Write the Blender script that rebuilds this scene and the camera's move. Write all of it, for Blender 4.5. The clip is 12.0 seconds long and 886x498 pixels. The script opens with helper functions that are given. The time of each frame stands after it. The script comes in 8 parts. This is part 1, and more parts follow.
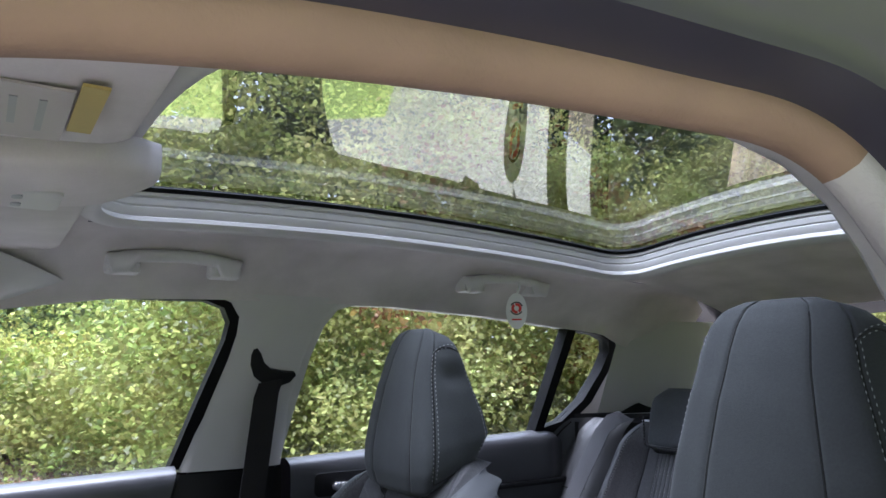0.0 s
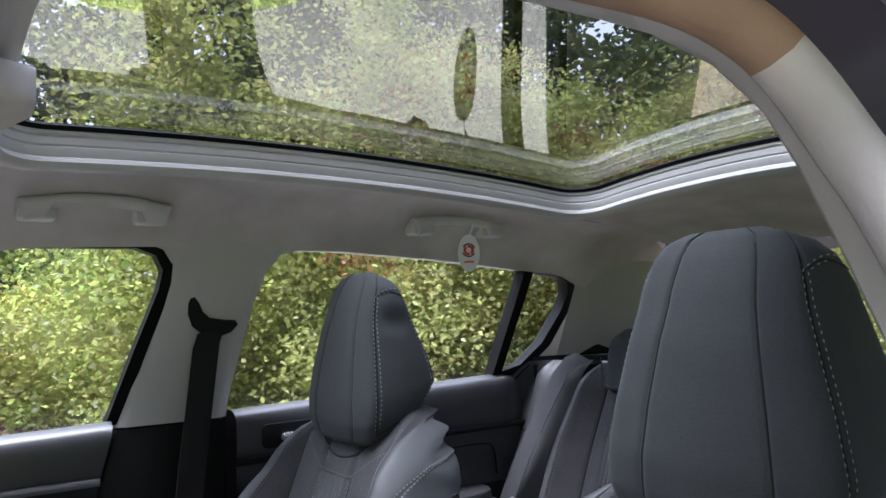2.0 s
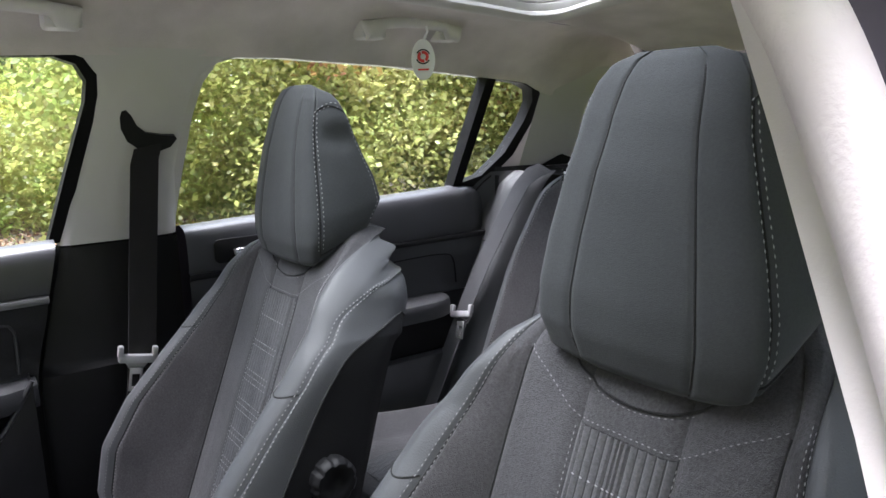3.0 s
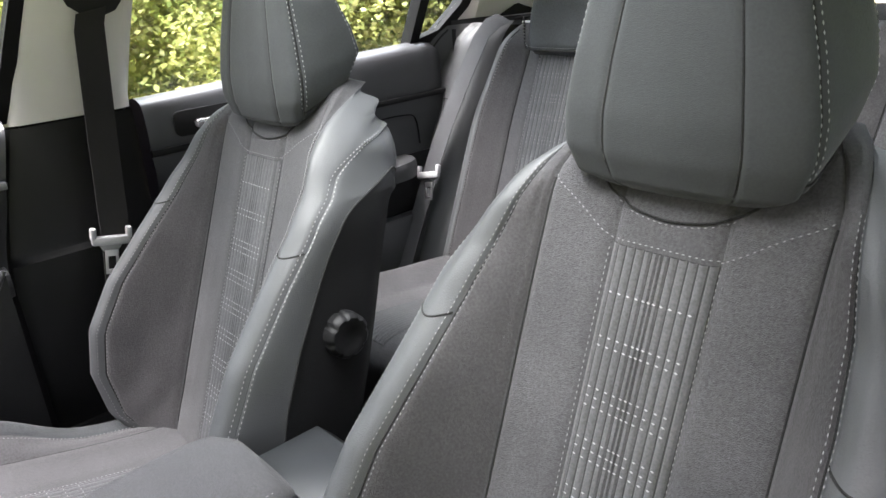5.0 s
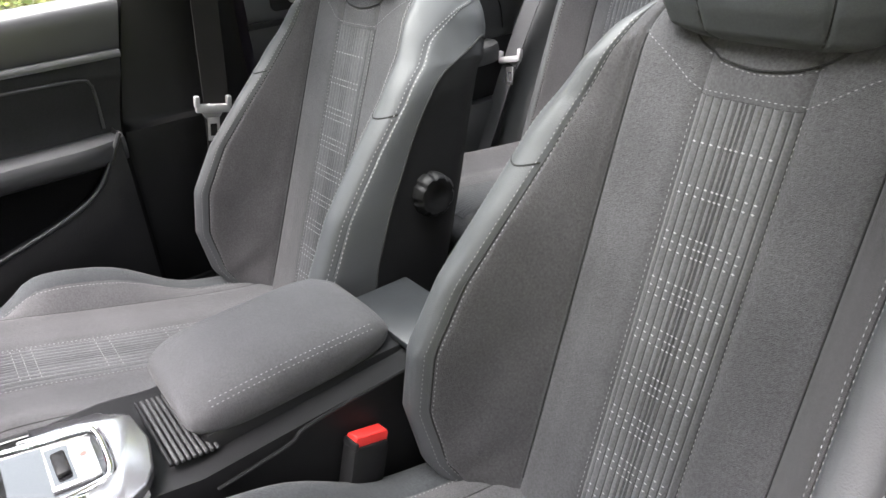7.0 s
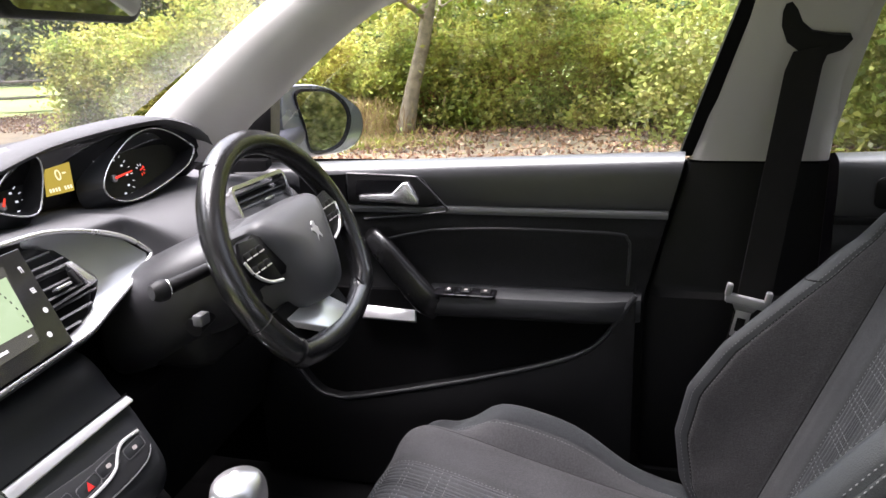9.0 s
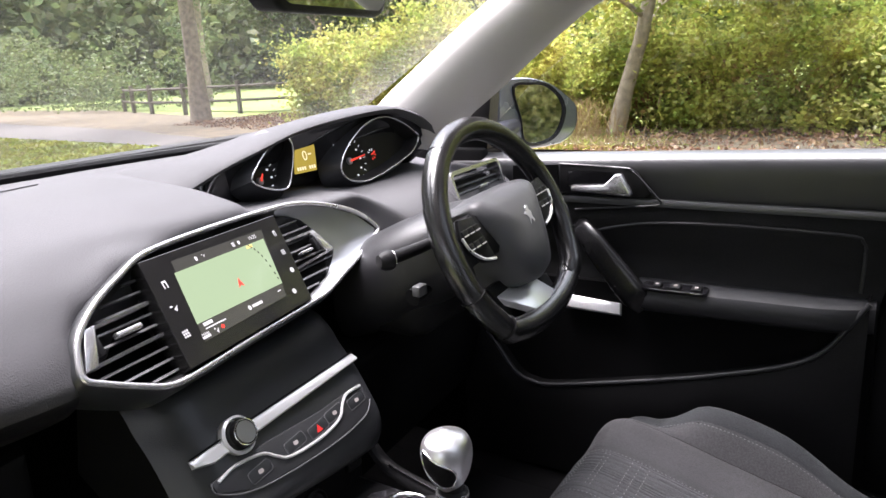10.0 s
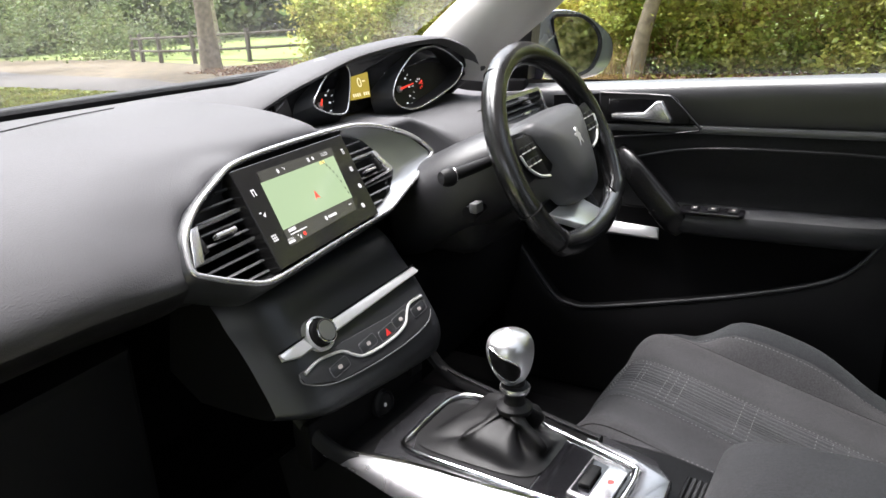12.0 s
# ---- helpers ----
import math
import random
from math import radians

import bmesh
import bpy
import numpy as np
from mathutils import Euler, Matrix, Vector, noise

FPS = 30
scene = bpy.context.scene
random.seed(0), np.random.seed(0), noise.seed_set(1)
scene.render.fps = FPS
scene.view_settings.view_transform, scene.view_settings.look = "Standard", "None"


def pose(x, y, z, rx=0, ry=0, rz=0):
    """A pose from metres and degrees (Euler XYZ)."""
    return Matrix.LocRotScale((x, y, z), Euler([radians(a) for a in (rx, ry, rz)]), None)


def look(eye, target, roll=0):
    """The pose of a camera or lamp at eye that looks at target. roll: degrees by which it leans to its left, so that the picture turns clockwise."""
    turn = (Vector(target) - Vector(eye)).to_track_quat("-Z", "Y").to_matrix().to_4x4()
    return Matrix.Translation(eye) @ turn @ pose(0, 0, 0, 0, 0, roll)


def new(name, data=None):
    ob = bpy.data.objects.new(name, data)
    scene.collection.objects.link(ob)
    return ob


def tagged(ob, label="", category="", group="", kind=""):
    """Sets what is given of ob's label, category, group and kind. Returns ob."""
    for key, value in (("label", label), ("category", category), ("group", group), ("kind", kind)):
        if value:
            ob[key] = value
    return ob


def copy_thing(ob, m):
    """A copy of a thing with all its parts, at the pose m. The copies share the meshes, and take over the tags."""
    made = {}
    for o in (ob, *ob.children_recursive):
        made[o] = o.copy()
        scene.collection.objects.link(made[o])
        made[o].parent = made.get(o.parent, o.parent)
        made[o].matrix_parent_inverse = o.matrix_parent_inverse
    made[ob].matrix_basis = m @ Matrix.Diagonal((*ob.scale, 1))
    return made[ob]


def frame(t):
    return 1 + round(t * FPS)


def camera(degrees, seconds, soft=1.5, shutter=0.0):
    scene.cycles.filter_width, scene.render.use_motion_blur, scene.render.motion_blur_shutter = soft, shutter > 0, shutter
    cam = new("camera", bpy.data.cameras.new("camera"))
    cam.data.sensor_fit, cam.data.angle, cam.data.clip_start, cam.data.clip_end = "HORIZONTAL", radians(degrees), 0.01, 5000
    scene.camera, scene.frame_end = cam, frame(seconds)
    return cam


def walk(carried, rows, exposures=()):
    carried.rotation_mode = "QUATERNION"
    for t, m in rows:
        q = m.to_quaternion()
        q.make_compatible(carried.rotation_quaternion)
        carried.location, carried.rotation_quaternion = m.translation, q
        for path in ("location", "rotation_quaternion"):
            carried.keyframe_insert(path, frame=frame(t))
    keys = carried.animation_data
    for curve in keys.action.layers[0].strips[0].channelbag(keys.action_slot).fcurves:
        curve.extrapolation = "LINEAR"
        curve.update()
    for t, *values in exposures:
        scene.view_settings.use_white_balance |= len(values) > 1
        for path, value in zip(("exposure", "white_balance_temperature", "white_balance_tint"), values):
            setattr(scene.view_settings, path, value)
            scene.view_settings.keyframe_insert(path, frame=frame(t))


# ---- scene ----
cam = camera(62.3, 12.0)
PATH = [
    (0, (-0.814, -0.025, 1.141), (0.859, -1.077, 1.45), -0.4),
    (0.5, (-0.762, -0.083, 1.131), (0.893, -1.102, 1.602), -1.5),
    (1, (-0.757, -0.097, 1.131), (0.901, -1.117, 1.59), -1.6),
    (1.5, (-0.771, -0.109, 1.133), (0.888, -1.155, 1.524), -1.5),
    (2, (-0.783, -0.108, 1.137), (0.867, -1.227, 1.301), -1.7),
    (2.5, (-0.783, -0.133, 1.148), (0.851, -1.277, 1.006), -1.7),
    (3, (-0.764, -0.189, 1.162), (0.841, -1.319, 0.782), -1.8),
    (3.5, (-0.736, -0.181, 1.155), (0.841, -1.298, 0.642), -2.7),
    (3.7, (-0.727, -0.171, 1.145), (0.824, -1.308, 0.598), -3.1),
    (5.3, (-0.702, -0.095, 1.126), (0.7, -1.309, 0.38), -4.7),
    (5.5, (-0.704, -0.085, 1.126), (0.687, -1.299, 0.358), -4.7),
    (6, (-0.715, -0.065, 1.116), (0.676, -1.248, 0.301), -5.1),
    (6.5, (-0.73, -0.045, 1.103), (0.682, -1.166, 0.236), -5.5),
    (7, (-0.748, -0.034, 1.09), (0.724, -1.029, 0.171), -5.3),
    (7.5, (-0.761, -0.074, 1.087), (0.92, -0.673, 0.183), -7.4),
    (7.7, (-0.76, -0.115, 1.096), (1.005, -0.514, 0.245), -7.6),
    (9.3, (-0.535, -0.313, 1.131), (1.267, 0.385, 0.617), -1.6),
    (9.5, (-0.551, -0.306, 1.128), (1.201, 0.512, 0.616), -1.9),
    (10, (-0.593, -0.305, 1.114), (1.051, 0.716, 0.607), -2.9),
    (10.5, (-0.618, -0.321, 1.096), (0.99, 0.745, 0.567), -2.7),
    (11, (-0.631, -0.321, 1.089), (0.972, 0.728, 0.515), -2.8),
    (11.5, (-0.652, -0.305, 1.083), (0.952, 0.72, 0.471), -2.9),
    (12, (-0.691, -0.283, 1.088), (0.903, 0.746, 0.454), -3.3),
]
EXPO = [(0, 3.2, 5350, 25), (0.5, 3.4, 5400, 25), (1, 3.17, 5420, 26), (1.5, 3.15, 5500, 25), (2.0, 3.05, 5600, 25), (2.5, 3.4, 5800, 22), (3.5, 3.8, 5980, 22), (5.5, 4.55, 6350, 18), (6.5, 4.57, 6350, 19), (7.5, 4.2, 6430, 17), (9.5, 3.1, 6230, 24), (12, 3.05, 6300, 17)]
walk(cam, [(t, look(eye, target, roll)) for t, eye, target, roll in PATH], EXPO)


# ---------------------------------------------------------------- light
world = bpy.data.worlds.new("sky")
scene.world = world
world.use_nodes = True
wn = world.node_tree.nodes
sky = wn.new("ShaderNodeTexSky")
sky.sky_type = "NISHITA"
sky.sun_disc = False
sky.sun_elevation, sky.sun_rotation = radians(73), radians(10)
sky.air_density, sky.dust_density, sky.ozone_density = 1.0, 5.0, 1.0
wn["Background"].inputs["Strength"].default_value = 0.15
grey = wn.new("ShaderNodeHueSaturation")
grey.inputs["Saturation"].default_value = 0.25
world.node_tree.links.new(sky.outputs[0], grey.inputs["Color"])
world.node_tree.links.new(grey.outputs[0], wn["Background"].inputs["Color"])

sun = new("sun", bpy.data.lights.new("sun", "SUN"))
sun.data.energy, sun.data.angle, sun.data.color = 1.5, radians(45), (1.0, 0.96, 0.88)
sun.matrix_world = look((0, 0, 0), (-0.05, -0.285, -0.957))


# ---------------------------------------------------------------- materials
def mat(name, base, rough=0.5, metal=0.0, var=0.12, scale=6.0, bump=0.0, bscale=400.0, spec=0.5, tint=None,
        rand=0.0, coat=0.0, rvar=0.08, sss=0.0, emit=None):
    """A principled material with wear at a large and grain at a small scale."""
    m = bpy.data.materials.new(name)
    m.use_nodes = True
    nt = m.node_tree
    p = nt.nodes["Principled BSDF"]
    co = nt.nodes.new("ShaderNodeTexCoord")
    n1 = nt.nodes.new("ShaderNodeTexNoise")
    n1.inputs["Scale"].default_value, n1.inputs["Detail"].default_value = scale, 6.0
    nt.links.new(co.outputs["Object"], n1.inputs["Vector"])
    ramp = nt.nodes.new("ShaderNodeValToRGB")
    lo = [c * (1 - var) for c in base]
    hi = [min(1.0, c * (1 + var)) for c in (tint or base)]
    ramp.color_ramp.elements[0].position, ramp.color_ramp.elements[1].position = 0.3, 0.7
    ramp.color_ramp.elements[0].color, ramp.color_ramp.elements[1].color = (*lo, 1), (*hi, 1)
    nt.links.new(n1.outputs["Fac"], ramp.inputs["Fac"])
    col = ramp.outputs["Color"]
    if rand:
        geo = nt.nodes.new("ShaderNodeNewGeometry")
        hsv = nt.nodes.new("ShaderNodeHueSaturation")
        mr = nt.nodes.new("ShaderNodeMapRange")
        mr.inputs["To Min"].default_value, mr.inputs["To Max"].default_value = 1 - rand, 1 + rand
        nt.links.new(geo.outputs["Random Per Island"], mr.inputs["Value"])
        nt.links.new(mr.outputs["Result"], hsv.inputs["Value"])
        mh = nt.nodes.new("ShaderNodeMapRange")
        mh.inputs["To Min"].default_value, mh.inputs["To Max"].default_value = 0.5 - rand * 0.12, 0.5 + rand * 0.05
        nt.links.new(geo.outputs["Random Per Island"], mh.inputs["Value"])
        nt.links.new(mh.outputs["Result"], hsv.inputs["Hue"])
        nt.links.new(col, hsv.inputs["Color"])
        col = hsv.outputs["Color"]
    nt.links.new(col, p.inputs["Base Color"])
    mrr = nt.nodes.new("ShaderNodeMapRange")
    mrr.inputs["To Min"].default_value, mrr.inputs["To Max"].default_value = max(0.02, rough - rvar), min(1, rough + rvar)
    nt.links.new(n1.outputs["Fac"], mrr.inputs["Value"])
    nt.links.new(mrr.outputs["Result"], p.inputs["Roughness"])
    p.inputs["Metallic"].default_value = metal
    p.inputs["Specular IOR Level"].default_value = spec
    p.inputs["Coat Weight"].default_value = coat
    if bump:
        n2 = nt.nodes.new("ShaderNodeTexNoise")
        n2.inputs["Scale"].default_value, n2.inputs["Detail"].default_value = bscale, 3.0
        nt.links.new(co.outputs["Object"], n2.inputs["Vector"])
        bp = nt.nodes.new("ShaderNodeBump")
        bp.inputs["Strength"].default_value, bp.inputs["Distance"].default_value = bump, 0.002
        nt.links.new(n2.outputs["Fac"], bp.inputs["Height"])
        nt.links.new(bp.outputs["Normal"], p.inputs["Normal"])
    if emit:
        p.inputs["Emission Color"].default_value, p.inputs["Emission Strength"].default_value = (*emit[0], 1), emit[1]
    return m


def fabric(name, base, weave=900.0, bump=0.35, speck=0.25):
    """Woven cloth: crossed fine waves for the threads, noise for wear and lint."""
    m = mat(name, base, 0.85, var=0.15, scale=9.0, spec=0.2)
    nt = m.node_tree
    p = nt.nodes["Principled BSDF"]
    p.inputs["Sheen Weight"].default_value, p.inputs["Sheen Roughness"].default_value = 0.08, 0.4
    co = [n for n in nt.nodes if n.type == "TEX_COORD"][0]
    v = nt.nodes.new("ShaderNodeTexVoronoi")
    v.inputs["Scale"].default_value = weave
    nt.links.new(co.outputs["Object"], v.inputs["Vector"])
    n2 = nt.nodes.new("ShaderNodeTexNoise")
    n2.inputs["Scale"].default_value, n2.inputs["Detail"].default_value = weave * 0.35, 4.0
    nt.links.new(co.outputs["Object"], n2.inputs["Vector"])
    mx = nt.nodes.new("ShaderNodeMath")
    mx.operation = "ADD"
    nt.links.new(v.outputs["Distance"], mx.inputs[0])
    nt.links.new(n2.outputs["Fac"], mx.inputs[1])
    bp = nt.nodes.new("ShaderNodeBump")
    bp.inputs["Strength"].default_value, bp.inputs["Distance"].default_value = bump, 0.0015
    nt.links.new(mx.outputs[0], bp.inputs["Height"])
    nt.links.new(bp.outputs["Normal"], p.inputs["Normal"])
    mixc = nt.nodes.new("ShaderNodeMix")
    mixc.data_type, mixc.blend_type = "RGBA", "MULTIPLY"
    mixc.inputs["Factor"].default_value = speck
    old = p.inputs["Base Color"].links[0].from_socket
    r = nt.nodes.new("ShaderNodeValToRGB")
    r.color_ramp.elements[0].color, r.color_ramp.elements[1].color = (0.3, 0.3, 0.3, 1), (1.5, 1.5, 1.5, 1)
    nt.links.new(n2.outputs["Fac"], r.inputs["Fac"])
    nt.links.new(old, mixc.inputs["A"])
    nt.links.new(r.outputs["Color"], mixc.inputs["B"])
    nt.links.new(mixc.outputs["Result"], p.inputs["Base Color"])
    return m


def pane_glass(name, tint, dust_haze=0.0, gloss=0.95, base=0.045):
    """Thin glass: clear with a tint, with a mirror gloss that grows towards grazing views."""
    m = bpy.data.materials.new(name)
    m.use_nodes = True
    nt = m.node_tree
    nt.nodes.remove(nt.nodes["Principled BSDF"])
    out = nt.nodes["Material Output"]
    tr, gl, mx = nt.nodes.new("ShaderNodeBsdfTransparent"), nt.nodes.new("ShaderNodeBsdfGlossy"), nt.nodes.new("ShaderNodeMixShader")
    tr.inputs["Color"].default_value = (*tint, 1)
    gl.inputs["Roughness"].default_value = 0.0
    lw = nt.nodes.new("ShaderNodeLayerWeight")
    lw.inputs["Blend"].default_value = 0.5
    pw, ma = nt.nodes.new("ShaderNodeMath"), nt.nodes.new("ShaderNodeMath")
    pw.operation, pw.inputs[1].default_value = "POWER", 5.0
    ma.operation, ma.inputs[1].default_value, ma.inputs[2].default_value = "MULTIPLY_ADD", gloss, base
    ma.use_clamp = True
    nt.links.new(lw.outputs["Facing"], pw.inputs[0])
    nt.links.new(pw.outputs[0], ma.inputs[0])
    nt.links.new(ma.outputs[0], mx.inputs["Fac"])
    nt.links.new(tr.outputs[0], mx.inputs[1])
    nt.links.new(gl.outputs[0], mx.inputs[2])
    last = mx.outputs[0]
    if dust_haze:
        df, m2 = nt.nodes.new("ShaderNodeBsdfDiffuse"), nt.nodes.new("ShaderNodeMixShader")
        df.inputs["Color"].default_value = (0.6, 0.6, 0.58, 1)
        co, nz, rp = nt.nodes.new("ShaderNodeTexCoord"), nt.nodes.new("ShaderNodeTexNoise"), nt.nodes.new("ShaderNodeMapRange")
        nz.inputs["Scale"].default_value, nz.inputs["Detail"].default_value = 5.0, 8.0
        rp.inputs["From Min"].default_value, rp.inputs["From Max"].default_value = 0.3, 0.8
        rp.inputs["To Max"].default_value = dust_haze
        nt.links.new(co.outputs["Object"], nz.inputs["Vector"])
        nt.links.new(nz.outputs["Fac"], rp.inputs["Value"])
        nt.links.new(rp.outputs["Result"], m2.inputs["Fac"])
        nt.links.new(last, m2.inputs[1])
        nt.links.new(df.outputs[0], m2.inputs[2])
        last = m2.outputs[0]
    nt.links.new(last, out.inputs["Surface"])
    return m


M_LINER = fabric("headliner_cloth", (0.54, 0.50, 0.495), 1200, 0.12, 0.1)
M_PILLAR = mat("light_pillar_plastic", (0.48, 0.47, 0.455), 0.5, var=0.04, bump=0.1, bscale=700)
M_TRIM = mat("light_roof_trim", (0.52, 0.505, 0.50), 0.6, var=0.04, bump=0.06, bscale=500)
M_BLACK = mat("black_plastic", (0.013, 0.013, 0.0135), 0.42, var=0.15, bump=0.25, bscale=900, spec=0.15, tint=(0.008, 0.008, 0.0085))
M_SOFT = mat("soft_dash_plastic", (0.068, 0.068, 0.071), 0.68, var=0.1, bump=0.4, bscale=600, spec=0.15)
M_DOOR = mat("door_soft_plastic", (0.030, 0.031, 0.033), 0.42, var=0.14, bump=0.25, bscale=800, spec=0.45)
M_SCREEN = mat("screen_glass", (0.010, 0.010, 0.010), 0.18, var=0.05, rvar=0.05)
M_VENT = mat("vent_grey", (0.045, 0.045, 0.048), 0.4, var=0.1)
M_FASCIA = mat("fascia_plastic", (0.019, 0.0205, 0.0225), 0.34, var=0.12, bump=0.2, bscale=900, spec=0.6)
M_HUB = mat("airbag_plastic", (0.084, 0.085, 0.089), 0.42, var=0.1, bump=0.25, bscale=800)
M_DOORCL = fabric("door_cloth", (0.020, 0.020, 0.021), 900, 0.4, 0.4)
M_SATIN = mat("satin_silver", (0.60, 0.60, 0.61), 0.26, 0.85, var=0.05)
M_SILVERP = mat("silver_painted_plastic", (0.66, 0.66, 0.67), 0.36, 0.35, var=0.05)
M_CHEEK = mat("dark_satin_metal", (0.24, 0.25, 0.26), 0.34, 0.8, var=0.05)
M_RING = mat("satin_chrome", (0.80, 0.80, 0.81), 0.30, 0.55, var=0.04)
M_CHROME = mat("chrome", (0.85, 0.85, 0.86), 0.1, 1.0, var=0.03, rvar=0.04)
M_KNOB = mat("polished_aluminium", (0.74, 0.74, 0.75), 0.36, 1.0, var=0.05, rvar=0.05)
M_BRUSHED = mat("brushed_aluminium", (0.26, 0.26, 0.27), 0.27, 0.9, var=0.06, bump=0.05, bscale=300)
M_STRIP = mat("satin_strip", (0.10, 0.102, 0.106), 0.35, var=0.08)
M_PLATE = mat("dark_satin_plate", (0.022, 0.022, 0.024), 0.22, var=0.08, rvar=0.05)
M_GLOSS = mat("piano_black", (0.008, 0.008, 0.009), 0.06, var=0.05, rvar=0.03)
M_RUBBER = mat("black_rubber", (0.0045, 0.0045, 0.005), 0.6, var=0.2, spec=0.1)
M_COLUMN = mat("column_plastic", (0.013, 0.013, 0.0145), 0.42, var=0.12, bump=0.25, bscale=800)
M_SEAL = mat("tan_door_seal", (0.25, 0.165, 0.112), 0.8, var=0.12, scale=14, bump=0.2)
# the same tan seal, paled for its brighter look down the pillar
M_SEALLIT = mat("lit_door_seal", (0.44, 0.42, 0.415), 0.8, var=0.1, scale=14, bump=0.2)
M_RAIL = mat("ledge_plastic", (0.027, 0.028, 0.0305), 0.38, var=0.12, bump=0.12, bscale=800, spec=0.75)
M_PAINT = mat("dark_grey_paint", (0.035, 0.032, 0.045), 0.4, 0.0, var=0.06, coat=0.15)
M_MIRPAINT = mat("grey_metallic_paint", (0.075, 0.085, 0.10), 0.28, 0.4, var=0.05, coat=0.8)
M_CLOTH = fabric("grey_seat_cloth", (0.062, 0.061, 0.064), 1000, 0.6, 0.85)
# seat cloth darkened to stand for shade in the hollow of the bolsters
M_CLOTHSHADE = fabric("shaded_bolster_cloth", (0.053, 0.051, 0.053), 1000, 0.6, 0.85)
M_RIB = fabric("ribbed_seat_cloth", (0.088, 0.088, 0.092), 1000, 0.5, 0.7)
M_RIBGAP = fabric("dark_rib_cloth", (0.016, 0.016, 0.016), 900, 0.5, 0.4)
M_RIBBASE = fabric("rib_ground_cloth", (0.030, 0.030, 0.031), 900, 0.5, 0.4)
M_ARM = fabric("armrest_cloth", (0.064, 0.063, 0.066), 1000, 0.5, 0.6)
M_YOKE = fabric("smooth_seat_cloth", (0.040, 0.043, 0.046), 900, 0.5, 0.7)
M_HEAD = fabric("headrest_cloth", (0.039, 0.042, 0.0435), 1100, 0.22, 0.3)
M_LEATHER = mat("grey_leatherette", (0.054, 0.056, 0.0585), 0.52, spec=0.38, var=0.08, bump=0.25, bscale=600, scale=10)
M_SIDE = mat("dark_seat_side", (0.009, 0.009, 0.0095), 0.48, var=0.12, bump=0.3, bscale=500, spec=0.18)
M_THREAD = mat("white_thread", (0.30, 0.30, 0.315), 0.7, var=0.1)
M_STITCH = mat("grey_thread", (0.21, 0.212, 0.215), 0.7, var=0.15)
M_WHEEL = mat("worn_wheel_leather", (0.014, 0.014, 0.0145), 0.20, var=0.25, scale=18, bump=0.15, bscale=500, rvar=0.14, spec=0.8)
M_BELT = fabric("black_webbing", (0.016, 0.015, 0.015), 1400, 0.3, 0.3)
M_SLATG = mat("roller_grey", (0.022, 0.022, 0.023), 0.6, var=0.08)
M_GREYBELT = fabric("grey_webbing", (0.05, 0.051, 0.054), 1400, 0.3, 0.3)
M_STEEL = mat("tongue_steel", (0.6, 0.6, 0.6), 0.28, 1.0)
M_GREYPL = mat("grey_plastic", (0.26, 0.26, 0.265), 0.45, var=0.06)
M_RED = mat("red_plastic", (0.62, 0.03, 0.025), 0.4, var=0.08)
M_WHITE = mat("white_print", (0.75, 0.75, 0.75), 0.6, var=0.03)
# white print toned down to match the dim light at the visor
M_LABEL = mat("dimmed_label_paper", (0.40, 0.365, 0.35), 0.6, var=0.06)
M_DIALFACE = mat("dial_face", (0.007, 0.007, 0.0075), 0.4, var=0.05, spec=0.25)
M_EMBLEM = mat("silver_emblem", (0.55, 0.55, 0.56), 0.35, 0.3, var=0.05)
M_PULL = mat("worn_pull_leather", (0.008, 0.008, 0.0085), 0.26, var=0.2, scale=16, bump=0.12, bscale=600, rvar=0.1)
M_YELLOW = mat("yellow_label", (0.40, 0.31, 0.10), 0.6, var=0.05)
M_CARPET = mat("black_carpet", (0.005, 0.005, 0.0053), 0.95, var=0.25, bump=0.6, bscale=500, spec=0.1)
M_GAITER = mat("gaiter_leather", (0.005, 0.005, 0.0054), 0.5, var=0.2, bump=0.12, bscale=700, spec=0.22)
M_GLASS = pane_glass("window_glass", (0.88, 0.92, 0.9))
# dust layer thickened to imitate haze over the view ahead
M_WIND = pane_glass("windscreen_glass", (0.86, 0.9, 0.88), 0.36)
M_ROOFGL = pane_glass("tinted_roof_glass", (0.30, 0.325, 0.315), 0.015, 1.7, 0.08)
M_MIRROR = mat("mirror_silver", (0.85, 0.87, 0.87), 0.02, 1.0, var=0.01, rvar=0.01)


